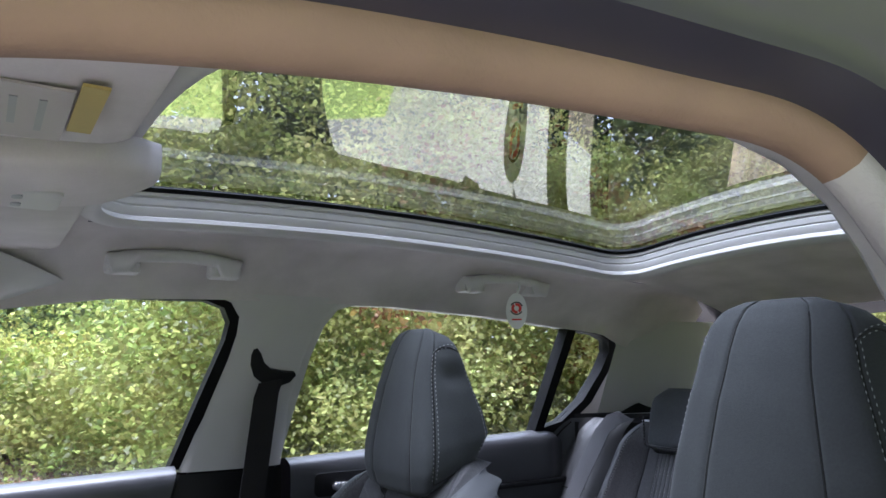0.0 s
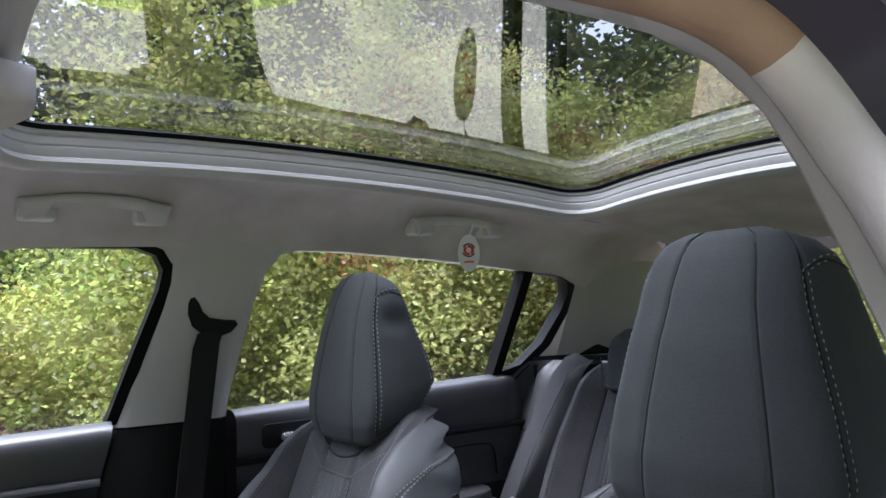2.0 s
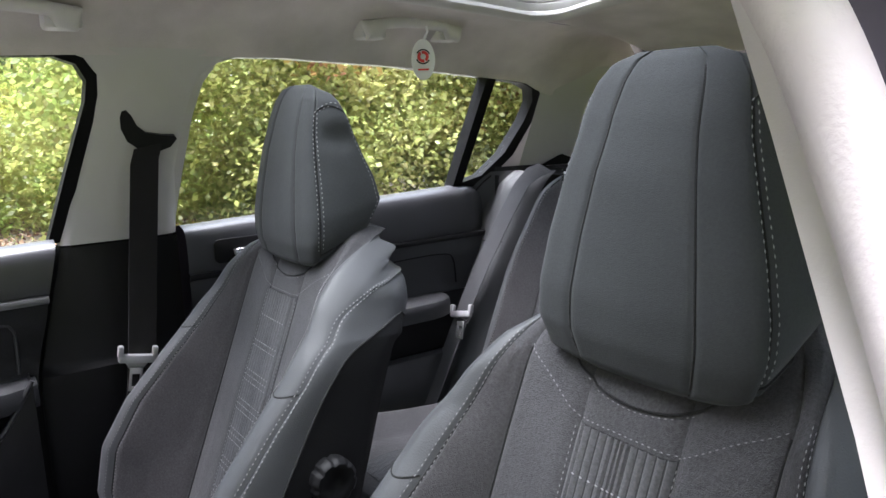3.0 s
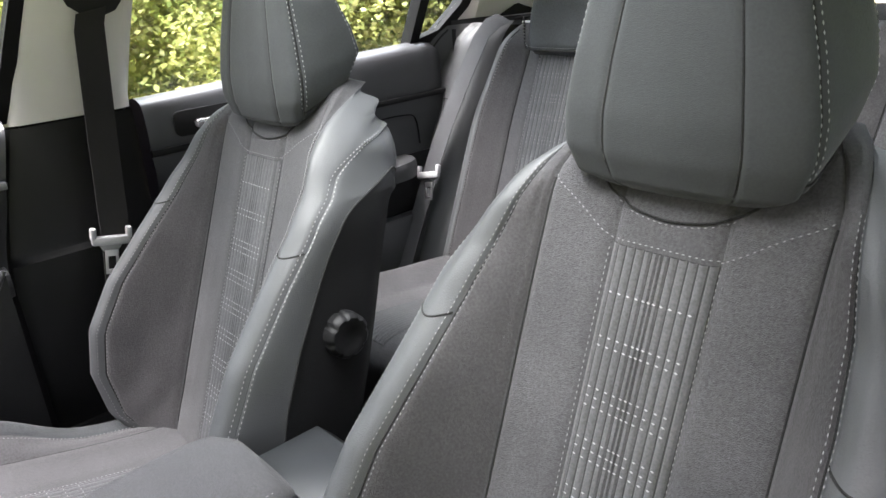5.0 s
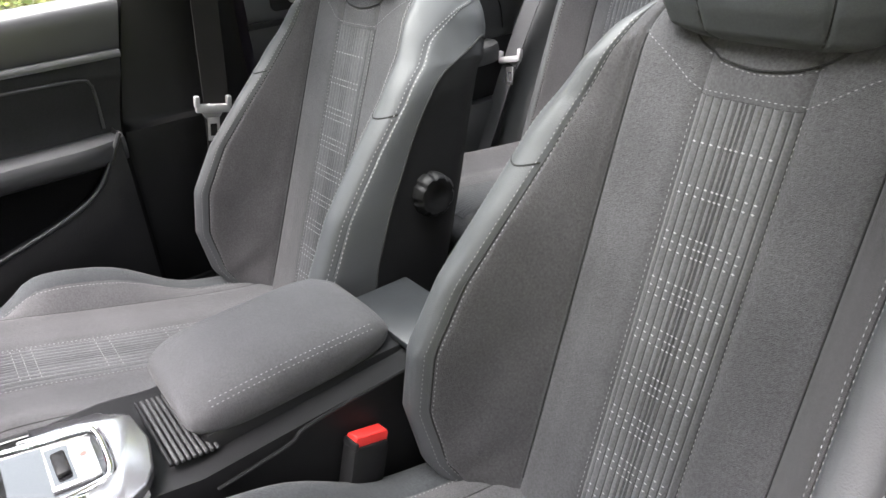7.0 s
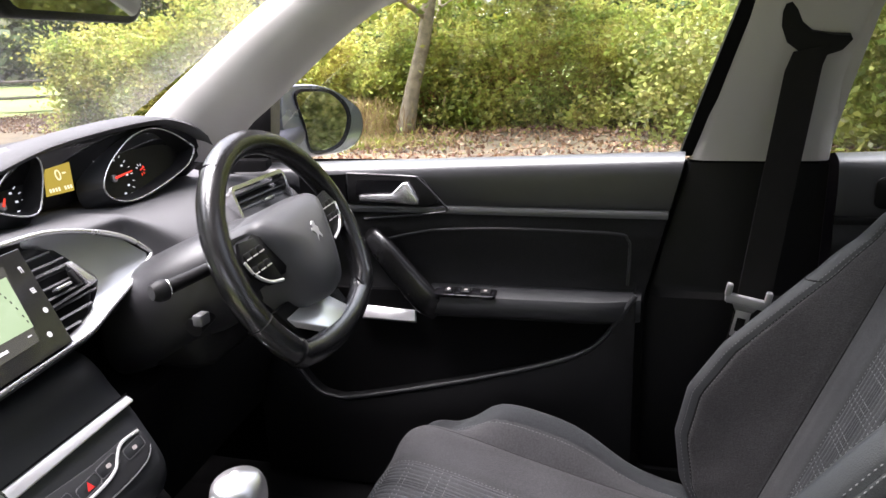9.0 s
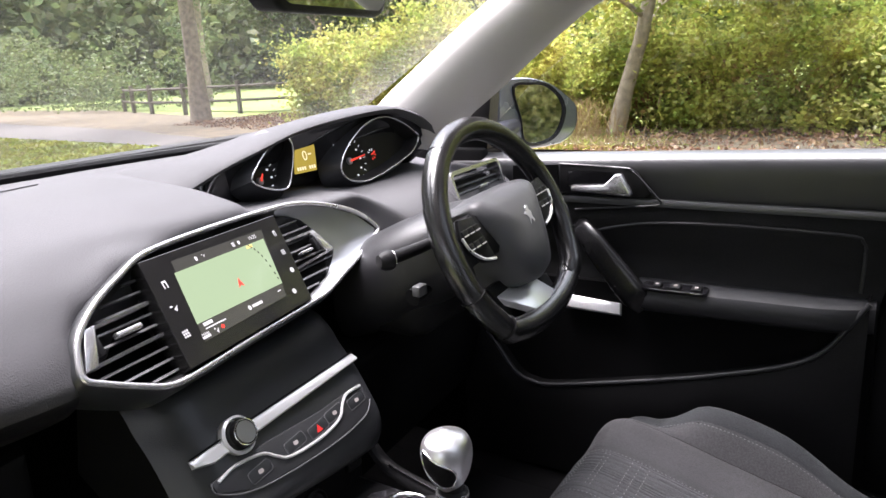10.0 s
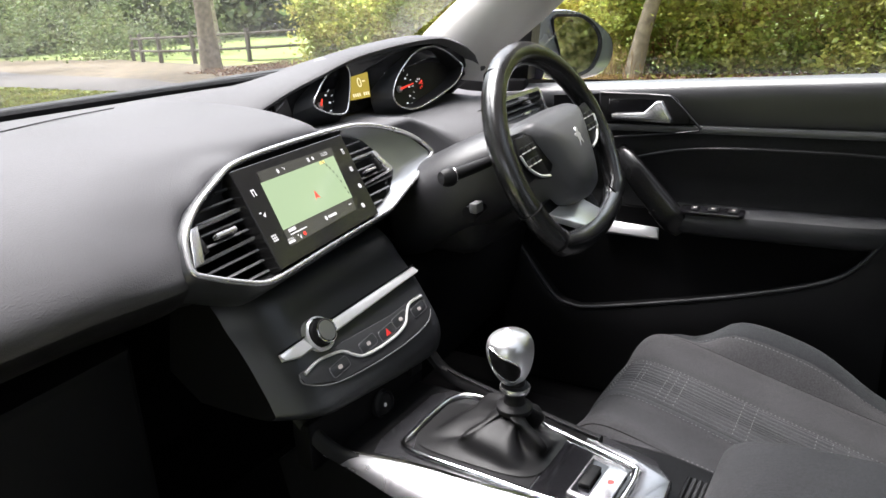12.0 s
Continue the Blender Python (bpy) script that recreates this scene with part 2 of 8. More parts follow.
# ---------------------------------------------------------------- mesh tools
class Mesh:
    """Vertices and faces gathered for one part."""

    def __init__(self):
        self.v, self.f = [], []

    def add(self, v, f):
        n = len(self.v)
        self.v += [tuple(p) for p in v]
        self.f += [tuple(i + n for i in q) for q in f]
        return self

    def grid(self, fn, nu, nv, close_u=False):
        v = [fn(i / nu, j / nv) for j in range(nv + 1) for i in range(nu + (0 if close_u else 1))]
        w = nu if close_u else nu + 1
        f = [(j * w + i, j * w + (i + 1) % w, (j + 1) * w + (i + 1) % w, (j + 1) * w + i) for j in range(nv) for i in range(nu)]
        return self.add(v, f)

    def loft(self, rings, caps=True, closed=True):
        n = len(rings[0])
        v = [p for r in rings for p in r]
        m = n if closed else n - 1
        f = [(j * n + i, j * n + (i + 1) % n, (j + 1) * n + (i + 1) % n, (j + 1) * n + i) for j in range(len(rings) - 1) for i in range(m)]
        if caps and closed:
            f += [tuple(range(n - 1, -1, -1)), tuple(range((len(rings) - 1) * n, len(rings) * n))]
        return self.add(v, f)

    def tube(self, pts, r, n=10, closed=False, flat=1.0):
        pts = [Vector(p) for p in pts]
        rings, k = [], len(pts)
        up = Vector((0.13, 0.21, 0.97)).normalized()
        for i, p in enumerate(pts):
            a, b = (pts[(i - 1) % k], pts[(i + 1) % k]) if closed else (pts[max(0, i - 1)], pts[min(k - 1, i + 1)])
            t = (b - a).normalized()
            s = t.cross(up).normalized()
            w = s.cross(t)
            rr = r[i] if isinstance(r, (list, tuple)) else r
            rings.append([p + s * math.cos(2 * math.pi * j / n) * rr + w * math.sin(2 * math.pi * j / n) * rr * flat for j in range(n)])
        if closed:
            rings.append(rings[0])
        return self.loft(rings, caps=not closed)

    def prism(self, poly, place, depth, bevel=0.0):
        """A flat polygon (a, b) laid at place (a Matrix; its z is the depth), with a bevelled rim on the +z side."""
        n = len(poly)
        turn = 1 if sum(poly[i - 1][0] * poly[i][1] - poly[i][0] * poly[i - 1][1] for i in range(n)) > 0 else -1

        def ring(z, inset):
            out = []
            for i in range(n):
                a, b, d = Vector(poly[i - 1]), Vector(poly[i]), Vector(poly[(i + 1) % n])
                e1, e2 = (b - a).normalized(), (d - b).normalized()
                nn = Vector((-(e1.y + e2.y), e1.x + e2.x)).normalized() * inset * turn
                out.append(place @ Vector((b.x + nn.x, b.y + nn.y, z)))
            return out

        rings = [ring(0, 0), ring(depth - bevel, 0)]
        if bevel:
            rings += [ring(depth - bevel * 0.3, bevel * 0.3), ring(depth, bevel)]
        return self.loft(rings)

    def box(self, lo, hi, m=None, bevel=0.0, seg=2):
        bm = bmesh.new()
        bmesh.ops.create_cube(bm, size=1)
        for q in bm.verts:
            q.co = Vector([lo[k] + (q.co[k] + 0.5) * (hi[k] - lo[k]) for k in range(3)])
        if bevel:
            bmesh.ops.bevel(bm, geom=bm.edges[:], offset=bevel, segments=seg, affect="EDGES", profile=0.5)
        bm.verts.index_update()
        self.add([(m @ q.co) if m else q.co for q in bm.verts], [[q.index for q in f.verts] for f in bm.faces])
        bm.free()
        return self

    def disc(self, place, profile, n=32):
        """A turned shape: profile of (radius, z) about place's z axis."""
        rings = [[place @ Vector((r * math.cos(2 * math.pi * j / n), r * math.sin(2 * math.pi * j / n), z)) for j in range(n)] for r, z in profile]
        return self.loft(rings)


def spline(pts, t):
    """Catmull-Rom through pts, t from 0 to 1."""
    n = len(pts) - 1
    x = min(max(t, 0), 1) * n
    i = min(int(x), n - 1)
    x -= i
    a, b, c, d = pts[max(i - 1, 0)], pts[i], pts[i + 1], pts[min(i + 2, n)]
    return tuple(0.5 * (2 * q + (r - p) * x + (2 * p - 5 * q + 4 * r - s) * x * x + (3 * q - p - 3 * r + s) * x**3) for p, q, r, s in zip(a, b, c, d))


def curve(pts, n):
    return [spline(pts, i / n) for i in range(n + 1)]


def lerp_table(table, x):
    """Linear look-up in rows (x, value...), in rising x."""
    if x <= table[0][0]:
        return table[0][1:]
    for a, b in zip(table, table[1:]):
        if x <= b[0]:
            k = (x - a[0]) / (b[0] - a[0])
            return tuple(p + (q - p) * k for p, q in zip(a[1:], b[1:]))
    return table[-1][1:]


def thing(name, label, category, at=(0, 0, 0), group="", kind=""):
    ob = new(name)
    ob.location = at
    ob.empty_display_size = 0.05
    return tagged(ob, label, category, group, kind)


def part(name, mesh, material, parent=None, label="", smooth=40.0, kind=""):
    """One mesh object under a thing or a part. Coordinates are the world's."""
    me = bpy.data.meshes.new(name)
    off = Vector((0, 0, 0))
    q = parent
    while q is not None:
        off += q.location
        q = q.parent
    me.from_pydata([tuple(Vector(p) - off) for p in mesh.v], [], mesh.f)
    bm = bmesh.new()
    bm.from_mesh(me)
    bmesh.ops.recalc_face_normals(bm, faces=bm.faces[:])
    bm.to_mesh(me)
    bm.free()
    me.materials.append(material)
    if smooth:
        for f in me.polygons:
            f.use_smooth = True
        me.set_sharp_from_angle(angle=radians(smooth))
    ob = new(name, me)
    ob.parent = parent
    if label or kind:
        tagged(ob, label, "", "", kind)
    return ob


def alone(name, mesh, material, label, category, group="", kind="", smooth=40.0):
    return tagged(part(name, mesh, material, None, "", smooth), label, category, group, kind)


def stitches(mesh, pts, length=0.0038, gap=0.0026, r=0.0006, lift=(0, 0, 0)):
    """Short thread dashes along a polyline."""
    pts = [Vector(p) + Vector(lift) for p in pts]
    seg = [(b - a).length for a, b in zip(pts, pts[1:])]
    total, d = sum(seg), 0.0

    def at(x):
        for a, b, s in zip(pts, pts[1:], seg):
            if x <= s:
                return a.lerp(b, x / max(s, 1e-9))
            x -= s
        return pts[-1]

    while d + length < total:
        a, b = at(d), at(d + length)
        t = (b - a).normalized()
        s = t.cross(Vector((0.3, 0.5, 0.8))).normalized() * r
        w = s.cross(t).normalized() * r
        c = (a + b) / 2
        mesh.add([a, c + s, c + w, c - s, c - w, b], [(0, 1, 2), (0, 2, 3), (0, 3, 4), (0, 4, 1), (5, 2, 1), (5, 3, 2), (5, 4, 3), (5, 1, 4)])
        d += length + gap
    return mesh


def frame_matrix(origin, xaxis, yaxis):
    x = Vector(xaxis).normalized()
    z = x.cross(Vector(yaxis)).normalized()
    y = z.cross(x)
    m = Matrix((x, y, z)).transposed().to_4x4()
    m.translation = origin
    return m



# ---------------------------------------------------------------- front seats
# rows: height, half width of the back, stitched seam off the centre, how far the bolster stands proud
BACK = [
    (0.36, 0.232, 0.184, 0.035), (0.42, 0.258, 0.207, 0.090), (0.50, 0.268, 0.218, 0.131), (0.58, 0.265, 0.217, 0.146), (0.66, 0.257, 0.209, 0.130), (0.74, 0.246, 0.196, 0.092),
    (0.80, 0.241, 0.188, 0.060), (0.86, 0.231, 0.178, 0.041), (0.91, 0.216, 0.166, 0.035), (0.94, 0.203, 0.156, 0.024), (0.96, 0.186, 0.145, 0.008), (0.975, 0.163, 0.129, -0.014), (0.985, 0.128, 0.104, -0.040),
]


def back_y(z):
    """The middle of the backrest's front, leaning rearwards."""
    return -0.663 + 0.385 * (0.871 - z) - max(0, z - 0.90) ** 2 * 7


def outer_seam(z):
    """Where the double stitching runs; at the shoulder it arcs over to the rear."""
    return 0.69 + 0.31 * min(1, max(0, (z - 0.890) / 0.100)) ** 2.2


def back_point(u, z, cx, dy, gutter=0.0055):
    """u: -1 to 1 across the back, from rear edge to rear edge."""
    w, seam, proud = lerp_table(BACK, z)
    s, a = (1 if u >= 0 else -1), abs(u)
    e = 0.62 + 0.38 * min(1, max(0, 0.987 - z) / 0.10) ** 0.5
    pts = [(0, 0), (0.055, 0.0), (0.10, 0.001), (0.140 * min(1, seam / 0.16), 0.006), (0.5 * (0.140 + seam) if seam > 0.16 else seam * 0.97, 0.006 + 0.42 * (proud - 0.006)), (seam, proud - 0.008),
           (0.5 * seam + 0.5 * w, proud + 0.006), (w, proud - 0.016), (w + 0.004, (proud * 0.4 - 0.03) * e), (w - 0.003, -0.065 * e), (w - 0.014, -0.095 * e)]
    x, y = spline(pts, a)
    for seam_u in (0.1, 0.3, 0.5, outer_seam(z)):
        y -= gutter * math.exp(-(((a - seam_u) / 0.012) ** 2))
    zz = z - (0.022 * math.exp(-((x / 0.075) ** 2)) if z > 0.94 else 0)
    # soft creases at the foot of the bolsters
    y += 0.0022 * math.sin(95 * x + 60 * z + 2 * math.sin(31 * z)) * math.exp(-(((a - 0.40) / 0.09) ** 2) - ((z - 0.47) / 0.07) ** 2)
    # the shoulder falls away towards the side
    k, q = min(1, max(0, (z - 0.80) / 0.16)), min(1, max(0, (x - 0.09) / 0.15))
    zz -= 0.060 * k * k * (3 - 2 * k) * q * q
    # and rounds over to the rear
    zz -= 0.066 * k * k * (3 - 2 * k) * (1 - math.sqrt(1 - min(1, max(0, (a - 0.52) / 0.48)) ** 2))
    zz -= 0.032 * min(1, max(0, (z - 0.945) / 0.038)) * min(1, max(0, (a - 0.42) / 0.33))
    return (cx + s * x, back_y(z) + y + dy, zz)


def ribs(name, fn, out, nv, parent, n=13):
    """An insert of raised ribs over a dark ground; out: which way the cloth faces."""
    def at(a, b, h):
        return tuple(p + h * o for p, o in zip(fn(a, b), out))
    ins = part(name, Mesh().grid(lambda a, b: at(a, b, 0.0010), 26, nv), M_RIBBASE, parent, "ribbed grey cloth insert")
    for k in range(n):
        def rib(a, b, k=k):
            return at((k + 0.08 + 0.84 * a) / n, b, 0.0010 + 0.0026 * (1 - abs(2 * a - 1) ** 3))
        part("rib", Mesh().grid(rib, 4, nv), M_RIB, ins)
    return ins


def front_seat(cx, dy, knob, label, worn=False):
    seat = thing("front_seat", label, "car seat", (cx, -0.3, 0.30), "front seats")
    S = lambda u, z: back_point(u, z, cx, dy)  # noqa: E731
    z0, z1 = 0.37, 0.983
    back = part("backrest", Mesh().grid(lambda a, b: S(-0.5 + a, z0 + b * (z1 - z0)), 70, 60), M_CLOTH, seat, "dark grey cloth backrest")

    def span(name, ua, ub, za, zb, nu, nv, material, label="", lift=0.0):
        def fn(a, b):
            x, y, z = S(ua + a * (ub - ua), za + b * (zb - za))
            return (x, y + lift, z)
        return part(name, Mesh().grid(fn, nu, nv), material, back, label)

    def split(z):
        """Where the leatherette of the bolster's side ends; it runs to the rear at the shoulder."""
        k = min(1, max(0, (z - 0.76) / 0.17))
        return 0.775 + 0.225 * k ** 2.4

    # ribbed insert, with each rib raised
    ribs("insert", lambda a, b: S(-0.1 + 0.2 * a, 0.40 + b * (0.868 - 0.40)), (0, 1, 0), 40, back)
    dots, rows = Mesh(), [(0.826, 1)] + [(0.785 - 0.0475 * k, (2, 3, 3, 3, 3, 3, 3, 2)[k]) for k in range(8)]
    for zr, n in rows:
        for q in range(n):
            for k in range(11):
                u = -0.1 + 0.2 * (k + 1.5) / 13
                x, y, z = S(u, zr - q * 0.0085)
                dots.add([(x - 0.0021, y + 0.0044, z), (x, y + 0.0044, z - 0.0014), (x + 0.0021, y + 0.0044, z), (x, y + 0.0047, z + 0.0014), (x, y + 0.0052, z)],
                         [(0, 1, 4), (1, 2, 4), (2, 3, 4), (3, 0, 4)])
    part("dots", dots, M_THREAD, back, "white woven dots", kind="stuff")
    # leatherette outer bolsters, the cross seam, and the dark sides
    for s in (-1, 1):
        span("inner_bolster", s * 0.303, s * 0.5, z0, 0.93, 24, 60, M_CLOTHSHADE, "cloth inner bolster darkened for shade", 0.0005)
        part("bolster", Mesh().grid(lambda a, b: (lambda p: (p[0], p[1] + 0.0006, p[2]))(S(s * (0.5 + a * (outer_seam(z0 + b * (z1 - z0)) - 0.5)), z0 + b * (z1 - z0))), 30, 80), M_LEATHER, back, "smooth grey leatherette bolster")
        part("seam", Mesh().tube([tuple(p + q for p, q in zip(S(s * (0.51 + 0.175 * k / 12), 0.785 - 0.004 * math.sin(k * 0.26)), (0, 0.0004, 0))) for k in range(13)], 0.0013, 6), M_RIBGAP, back)
        part("outer_bolster", Mesh().grid(lambda a, b: (lambda q, z: S(s * (q + a * (max(q, split(z)) - q)), z))(outer_seam(z0 + b * (z1 - z0)), z0 + b * (z1 - z0)), 12, 90), M_LEATHER, back, "dark grey leatherette bolster side")
        part("side_panel", Mesh().grid(lambda a, b: S(s * (split(z0 + b * (z1 - z0)) + a * (1.0 - split(z0 + b * (z1 - z0)))), z0 + b * (z1 - z0)), 12, 90), M_SIDE, back, "black plastic seat side")
        part("seam", Mesh().tube([(lambda p: (p[0] + s * 0.0006, p[1], p[2]))(S(s * split(0.37 + 0.565 * k / 50), 0.37 + 0.565 * k / 50)) for k in range(51)], 0.0016, 6), M_RIBGAP, back)
    part("back_panel", Mesh().grid(lambda a, b: (lambda p, q: (p[0] + (q[0] - p[0]) * a, p[1] - 0.035 * math.sin(math.pi * a), p[2]))(S(-1, z0 + b * (z1 - z0)), S(1, z0 + b * (z1 - z0))), 16, 40), M_SIDE, back)
    # rounded top that closes front and rear
    def crown(a, t):
        p, q = S(-a, z1), S(a, z1)
        return (p[0] + (q[0] - p[0]) * t, p[1] + (q[1] - p[1]) * t, p[2] + (q[2] - p[2]) * t + 0.010 * math.sin(math.pi * t) * a)
    part("yoke", Mesh().grid(crown, 40, 20), M_YOKE, back, "smooth cloth shoulder")
    th = Mesh()
    for s in (-1, 1):
        stitches(th, [S(s * 0.104, 0.40 + k * 0.468 / 40) for k in range(41)], lift=(0, 0.0042, 0))
        stitches(th, [S(s * 0.485, 0.40 + k * 0.54 / 60) for k in range(61)], lift=(0, 0.003, 0.001))
        stitches(th, [S(s * 0.515, 0.40 + k * 0.54 / 60) for k in range(61)], lift=(0, 0.003, 0.001))
        for du in (-0.012, 0.012):
            stitches(th, [(lambda p: (p[0] + s * 0.0009, p[1] + 0.0007, p[2]))(S(s * min(0.995, outer_seam(0.40 + k * 0.565 / 70) + du), 0.40 + k * 0.565 / 70)) for k in range(71)], 0.0042, 0.0030, 0.0009)
        stitches(th, [S(s * (0.1 + 0.2 * k / 8), 0.871 + 0.055 * k / 8) for k in range(9)], lift=(0, 0.003, 0))
    stitches(th, [S(-0.1 + 0.2 * k / 10, 0.873) for k in range(11)], lift=(0, 0.0035, 0))
    neck = [S(-0.19 + 0.38 * k / 24, 0.897 + 0.042 * abs(k / 12 - 1) ** 2.2) for k in range(25)]
    stitches(th, [(x, y, z - 0.004) for x, y, z in neck], lift=(0, 0.0015, 0))
    part("seam", Mesh().tube([(x, y + 0.0012, z) for x, y, z in neck], 0.0013, 6), M_RIBGAP, back)
    part("stitching", th, M_STITCH, back, "pale grey stitching", kind="stuff")

    for u in (-0.5, -0.3, 0.3, 0.5):
        part("seam", Mesh().tube([tuple(p + q for p, q in zip(S(u, 0.40 + 0.52 * k / 30), (0, 0.0012, 0))) for k in range(31)], 0.0013, 6), M_RIBGAP, back)

    # headrest: rows of height, half width, front, rear
    HR = [(0.920, 0.098, -0.678, -0.760), (0.928, 0.120, -0.668, -0.778), (0.955, 0.132, -0.662, -0.785), (0.992, 0.138, -0.662, -0.800), (1.04, 0.137, -0.668, -0.790),
          (1.10, 0.130, -0.678, -0.770), (1.15, 0.120, -0.691, -0.753), (1.18, 0.108, -0.702, -0.744), (1.197, 0.090, -0.711, -0.738), (1.204, 0.060, -0.717, -0.733)]

    def hr(u, z, out=0.0):
        """u: 0 to 1 round the headrest from the rear middle; out: how far off its skin."""
        w, f, r = lerp_table(HR, z)
        d = f - r
        ring = [(0, 0), (0.5, 0.0), (0.84, 0.03), (0.955, 0.13), (0.99, 0.40), (1.0, 0.66), (0.99, 0.84), (0.935, 0.945), (0.72, 0.99), (0.46, 1.01), (0, 1.02)]
        a = 2 * u if u <= 0.5 else 2 * (1 - u)
        x, y = spline(ring, a)
        x2, y2 = spline(ring, min(1, a + 0.01))
        nx, ny = (y - y2) * d, (x2 - x) * w
        ln = math.hypot(nx, ny) or 1
        off = out - 0.0028 * math.exp(-(((a - 0.87) / 0.010) ** 2)) - 0.0030 * math.exp(-(((a - 0.605) / 0.013) ** 2)) - 0.002 * math.exp(-(((a - 0.27) / 0.012) ** 2))
        # the underside rises towards the rear
        zz = z + (1 - y) * 0.050 * max(0, 1 - (z - 0.920) / 0.18) - 0.012 * (1 - y) * max(0, (z - 1.15) / 0.054)
        x *= 1 - 0.26 * min(1, max(0, (z - 0.965) / 0.17)) * max(0, y) ** 1.5
        px, py = x * w * 0.92 - off * nx / ln, r + y * d - off * ny / ln
        if worn and u < 0.5:
            px -= 0.0065 * math.exp(-(((py + 0.727) / 0.024) ** 2) - ((zz - 1.118) / 0.016) ** 2) * (a > 0.2)
        return (cx + (px if u > 0.5 else -px), py + dy, zz)

    n = 44
    zs = [0.920 + 0.284 * (1 - math.cos(math.pi * k / n)) / 2 for k in range(n + 1)]
    head = part("headrest", Mesh().loft([[hr(j / 200, z) for j in range(200)] for z in zs]), M_HEAD, seat, "tall dark grey cloth headrest", smooth=60)
    th = Mesh()
    # the side panels: twin seams up the front corner, over the top and down the rear corner
    for m in (lambda u: u, lambda u: 1 - u):
        for du, dz in ((-0.011, 0.0), (0.011, 0.006)):
            stitches(th, [hr(m(0.3025 + du), 0.945 + 0.215 * k / 30, 0.0006) for k in range(31)] + [hr(m(0.3025 + du - (0.167 + 2 * du) * k / 10), 1.160 + (0.012 + dz) * math.sin(math.pi * min(1, k / 7) / 2) - (0.008 * max(0, k - 7) / 3), 0.0006) for k in range(1, 11)], 0.0042, 0.0030, 0.0008)
        stitches(th, [hr(m(0.146), 0.955 + 0.20 * k / 30, 0.0006) for k in range(31)], 0.0042, 0.0030, 0.0008)
        part("seam", Mesh().tube([hr(m(0.3025), 0.935 + 0.225 * k / 24, 0.0004) for k in range(25)] + [hr(m(0.3025 - 0.167 * k / 10), 1.160 + 0.012 * math.sin(math.pi * k / 10), 0.0004) for k in range(1, 11)], 0.0012, 6), M_RIBGAP, head)
        part("seam", Mesh().tube([hr(m(0.435), 0.926 + 0.262 * k / 24, 0.0004) for k in range(25)], 0.0014, 6), M_RIBGAP, head)
        part("seam", Mesh().tube([hr(m(0.3025 - 0.1675 * k / 16), 0.937, 0.0004) for k in range(17)], 0.0016, 6), M_RIBGAP, head)
    part("stitching", th, M_STITCH, head, "pale grey stitching", kind="stuff")
    for s in (-1, 1):
        part("post", Mesh().tube([(cx + s * 0.07, -0.725 + dy, 0.89), (cx + s * 0.07, -0.735 + dy, 0.99)], 0.006, 10), M_CHROME, head)

    # cushion
    CY = [(-0.50, 0.375), (-0.42, 0.388), (-0.30, 0.415), (-0.15, 0.455), (-0.03, 0.488), (0.03, 0.496), (0.065, 0.474), (0.085, 0.43), (0.082, 0.35), (0.05, 0.30)]

    def cu(u, v):
        y, z = spline(CY, v)
        s, a = (1 if u >= 0 else -1), abs(u)
        rise = 0.055 * math.exp(-(abs((y + 0.165) / 0.125) ** 3)) - 0.042 * max(0, min(1, (y + 0.08) / 0.08))
        x, h = spline([(0, 0), (0.06, 0), (0.12, 0.002), (0.165, 0.008), (0.205, rise * 0.75), (0.24, rise), (0.262, rise * 0.6 - 0.012), (0.268, -0.05), (0.262, -0.10)], a)
        for su in (0.125, 0.375, 0.5):
            h -= 0.0035 * math.exp(-(((a - su) / 0.014) ** 2))
        k = max(0, (v - 0.66) / 0.34)
        return (cx + s * x * (1 - 0.10 * k), y + dy - 0.3 * h * k, z + h * (1 - 0.7 * k))

    cushion = part("cushion", Mesh().grid(lambda a, b: cu(-1 + 2 * a, b), 90, 70), M_CLOTH, seat, "dark grey cloth seat cushion")
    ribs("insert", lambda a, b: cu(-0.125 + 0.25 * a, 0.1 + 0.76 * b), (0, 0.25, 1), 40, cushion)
    for s in (-1, 1):
        part("bolster", Mesh().grid(lambda a, b: (lambda p: (p[0] + s * 0.0005, p[1], p[2] + 0.001))(cu(s * (0.5 + 0.5 * a), b)), 30, 60), M_YOKE, cushion, "padded cushion bolster")
    th = Mesh()
    for s in (-1, 1):
        stitches(th, [cu(s * 0.129, 0.1 + 0.7 * k / 40) for k in range(41)], lift=(0, 0.001, 0.0035))
        stitches(th, [cu(s * 0.48, 0.05 + 0.7 * k / 40) for k in range(41)], lift=(0, 0.001, 0.003))
    for r in range(6):
        for q in range(3 if r % 2 else 2):
            for k in range(11):
                x, y, z = cu(-0.125 + 0.25 * (k + 1.5) / 13, 0.14 + r * 0.095 + q * 0.016)
                stitches(th, [(x - 0.002, y, z), (x + 0.002, y, z)], 0.0038, 0, 0.001, (0, 0, 0.0052))
    for u in (-0.5, -0.375, 0.375, 0.5):
        part("seam", Mesh().tube([cu(u, 0.06 + 0.72 * k / 24) for k in range(25)], 0.0014, 6), M_RIBGAP, cushion)
    part("stitching", th, M_STITCH, cushion, "pale grey stitching", kind="stuff")
    part("seat_base", Mesh().box((cx - 0.225, -0.42 + dy, 0.29), (cx + 0.225, 0.02 + dy, 0.355), bevel=0.02), M_BLACK, seat)
    for s in (-1, 1):
        part("seat_rail", Mesh().box((cx + s * 0.19 - 0.02, -0.45 + dy, 0.262), (cx + s * 0.19 + 0.02, 0.05 + dy, 0.30), bevel=0.004), M_BLACK, seat)
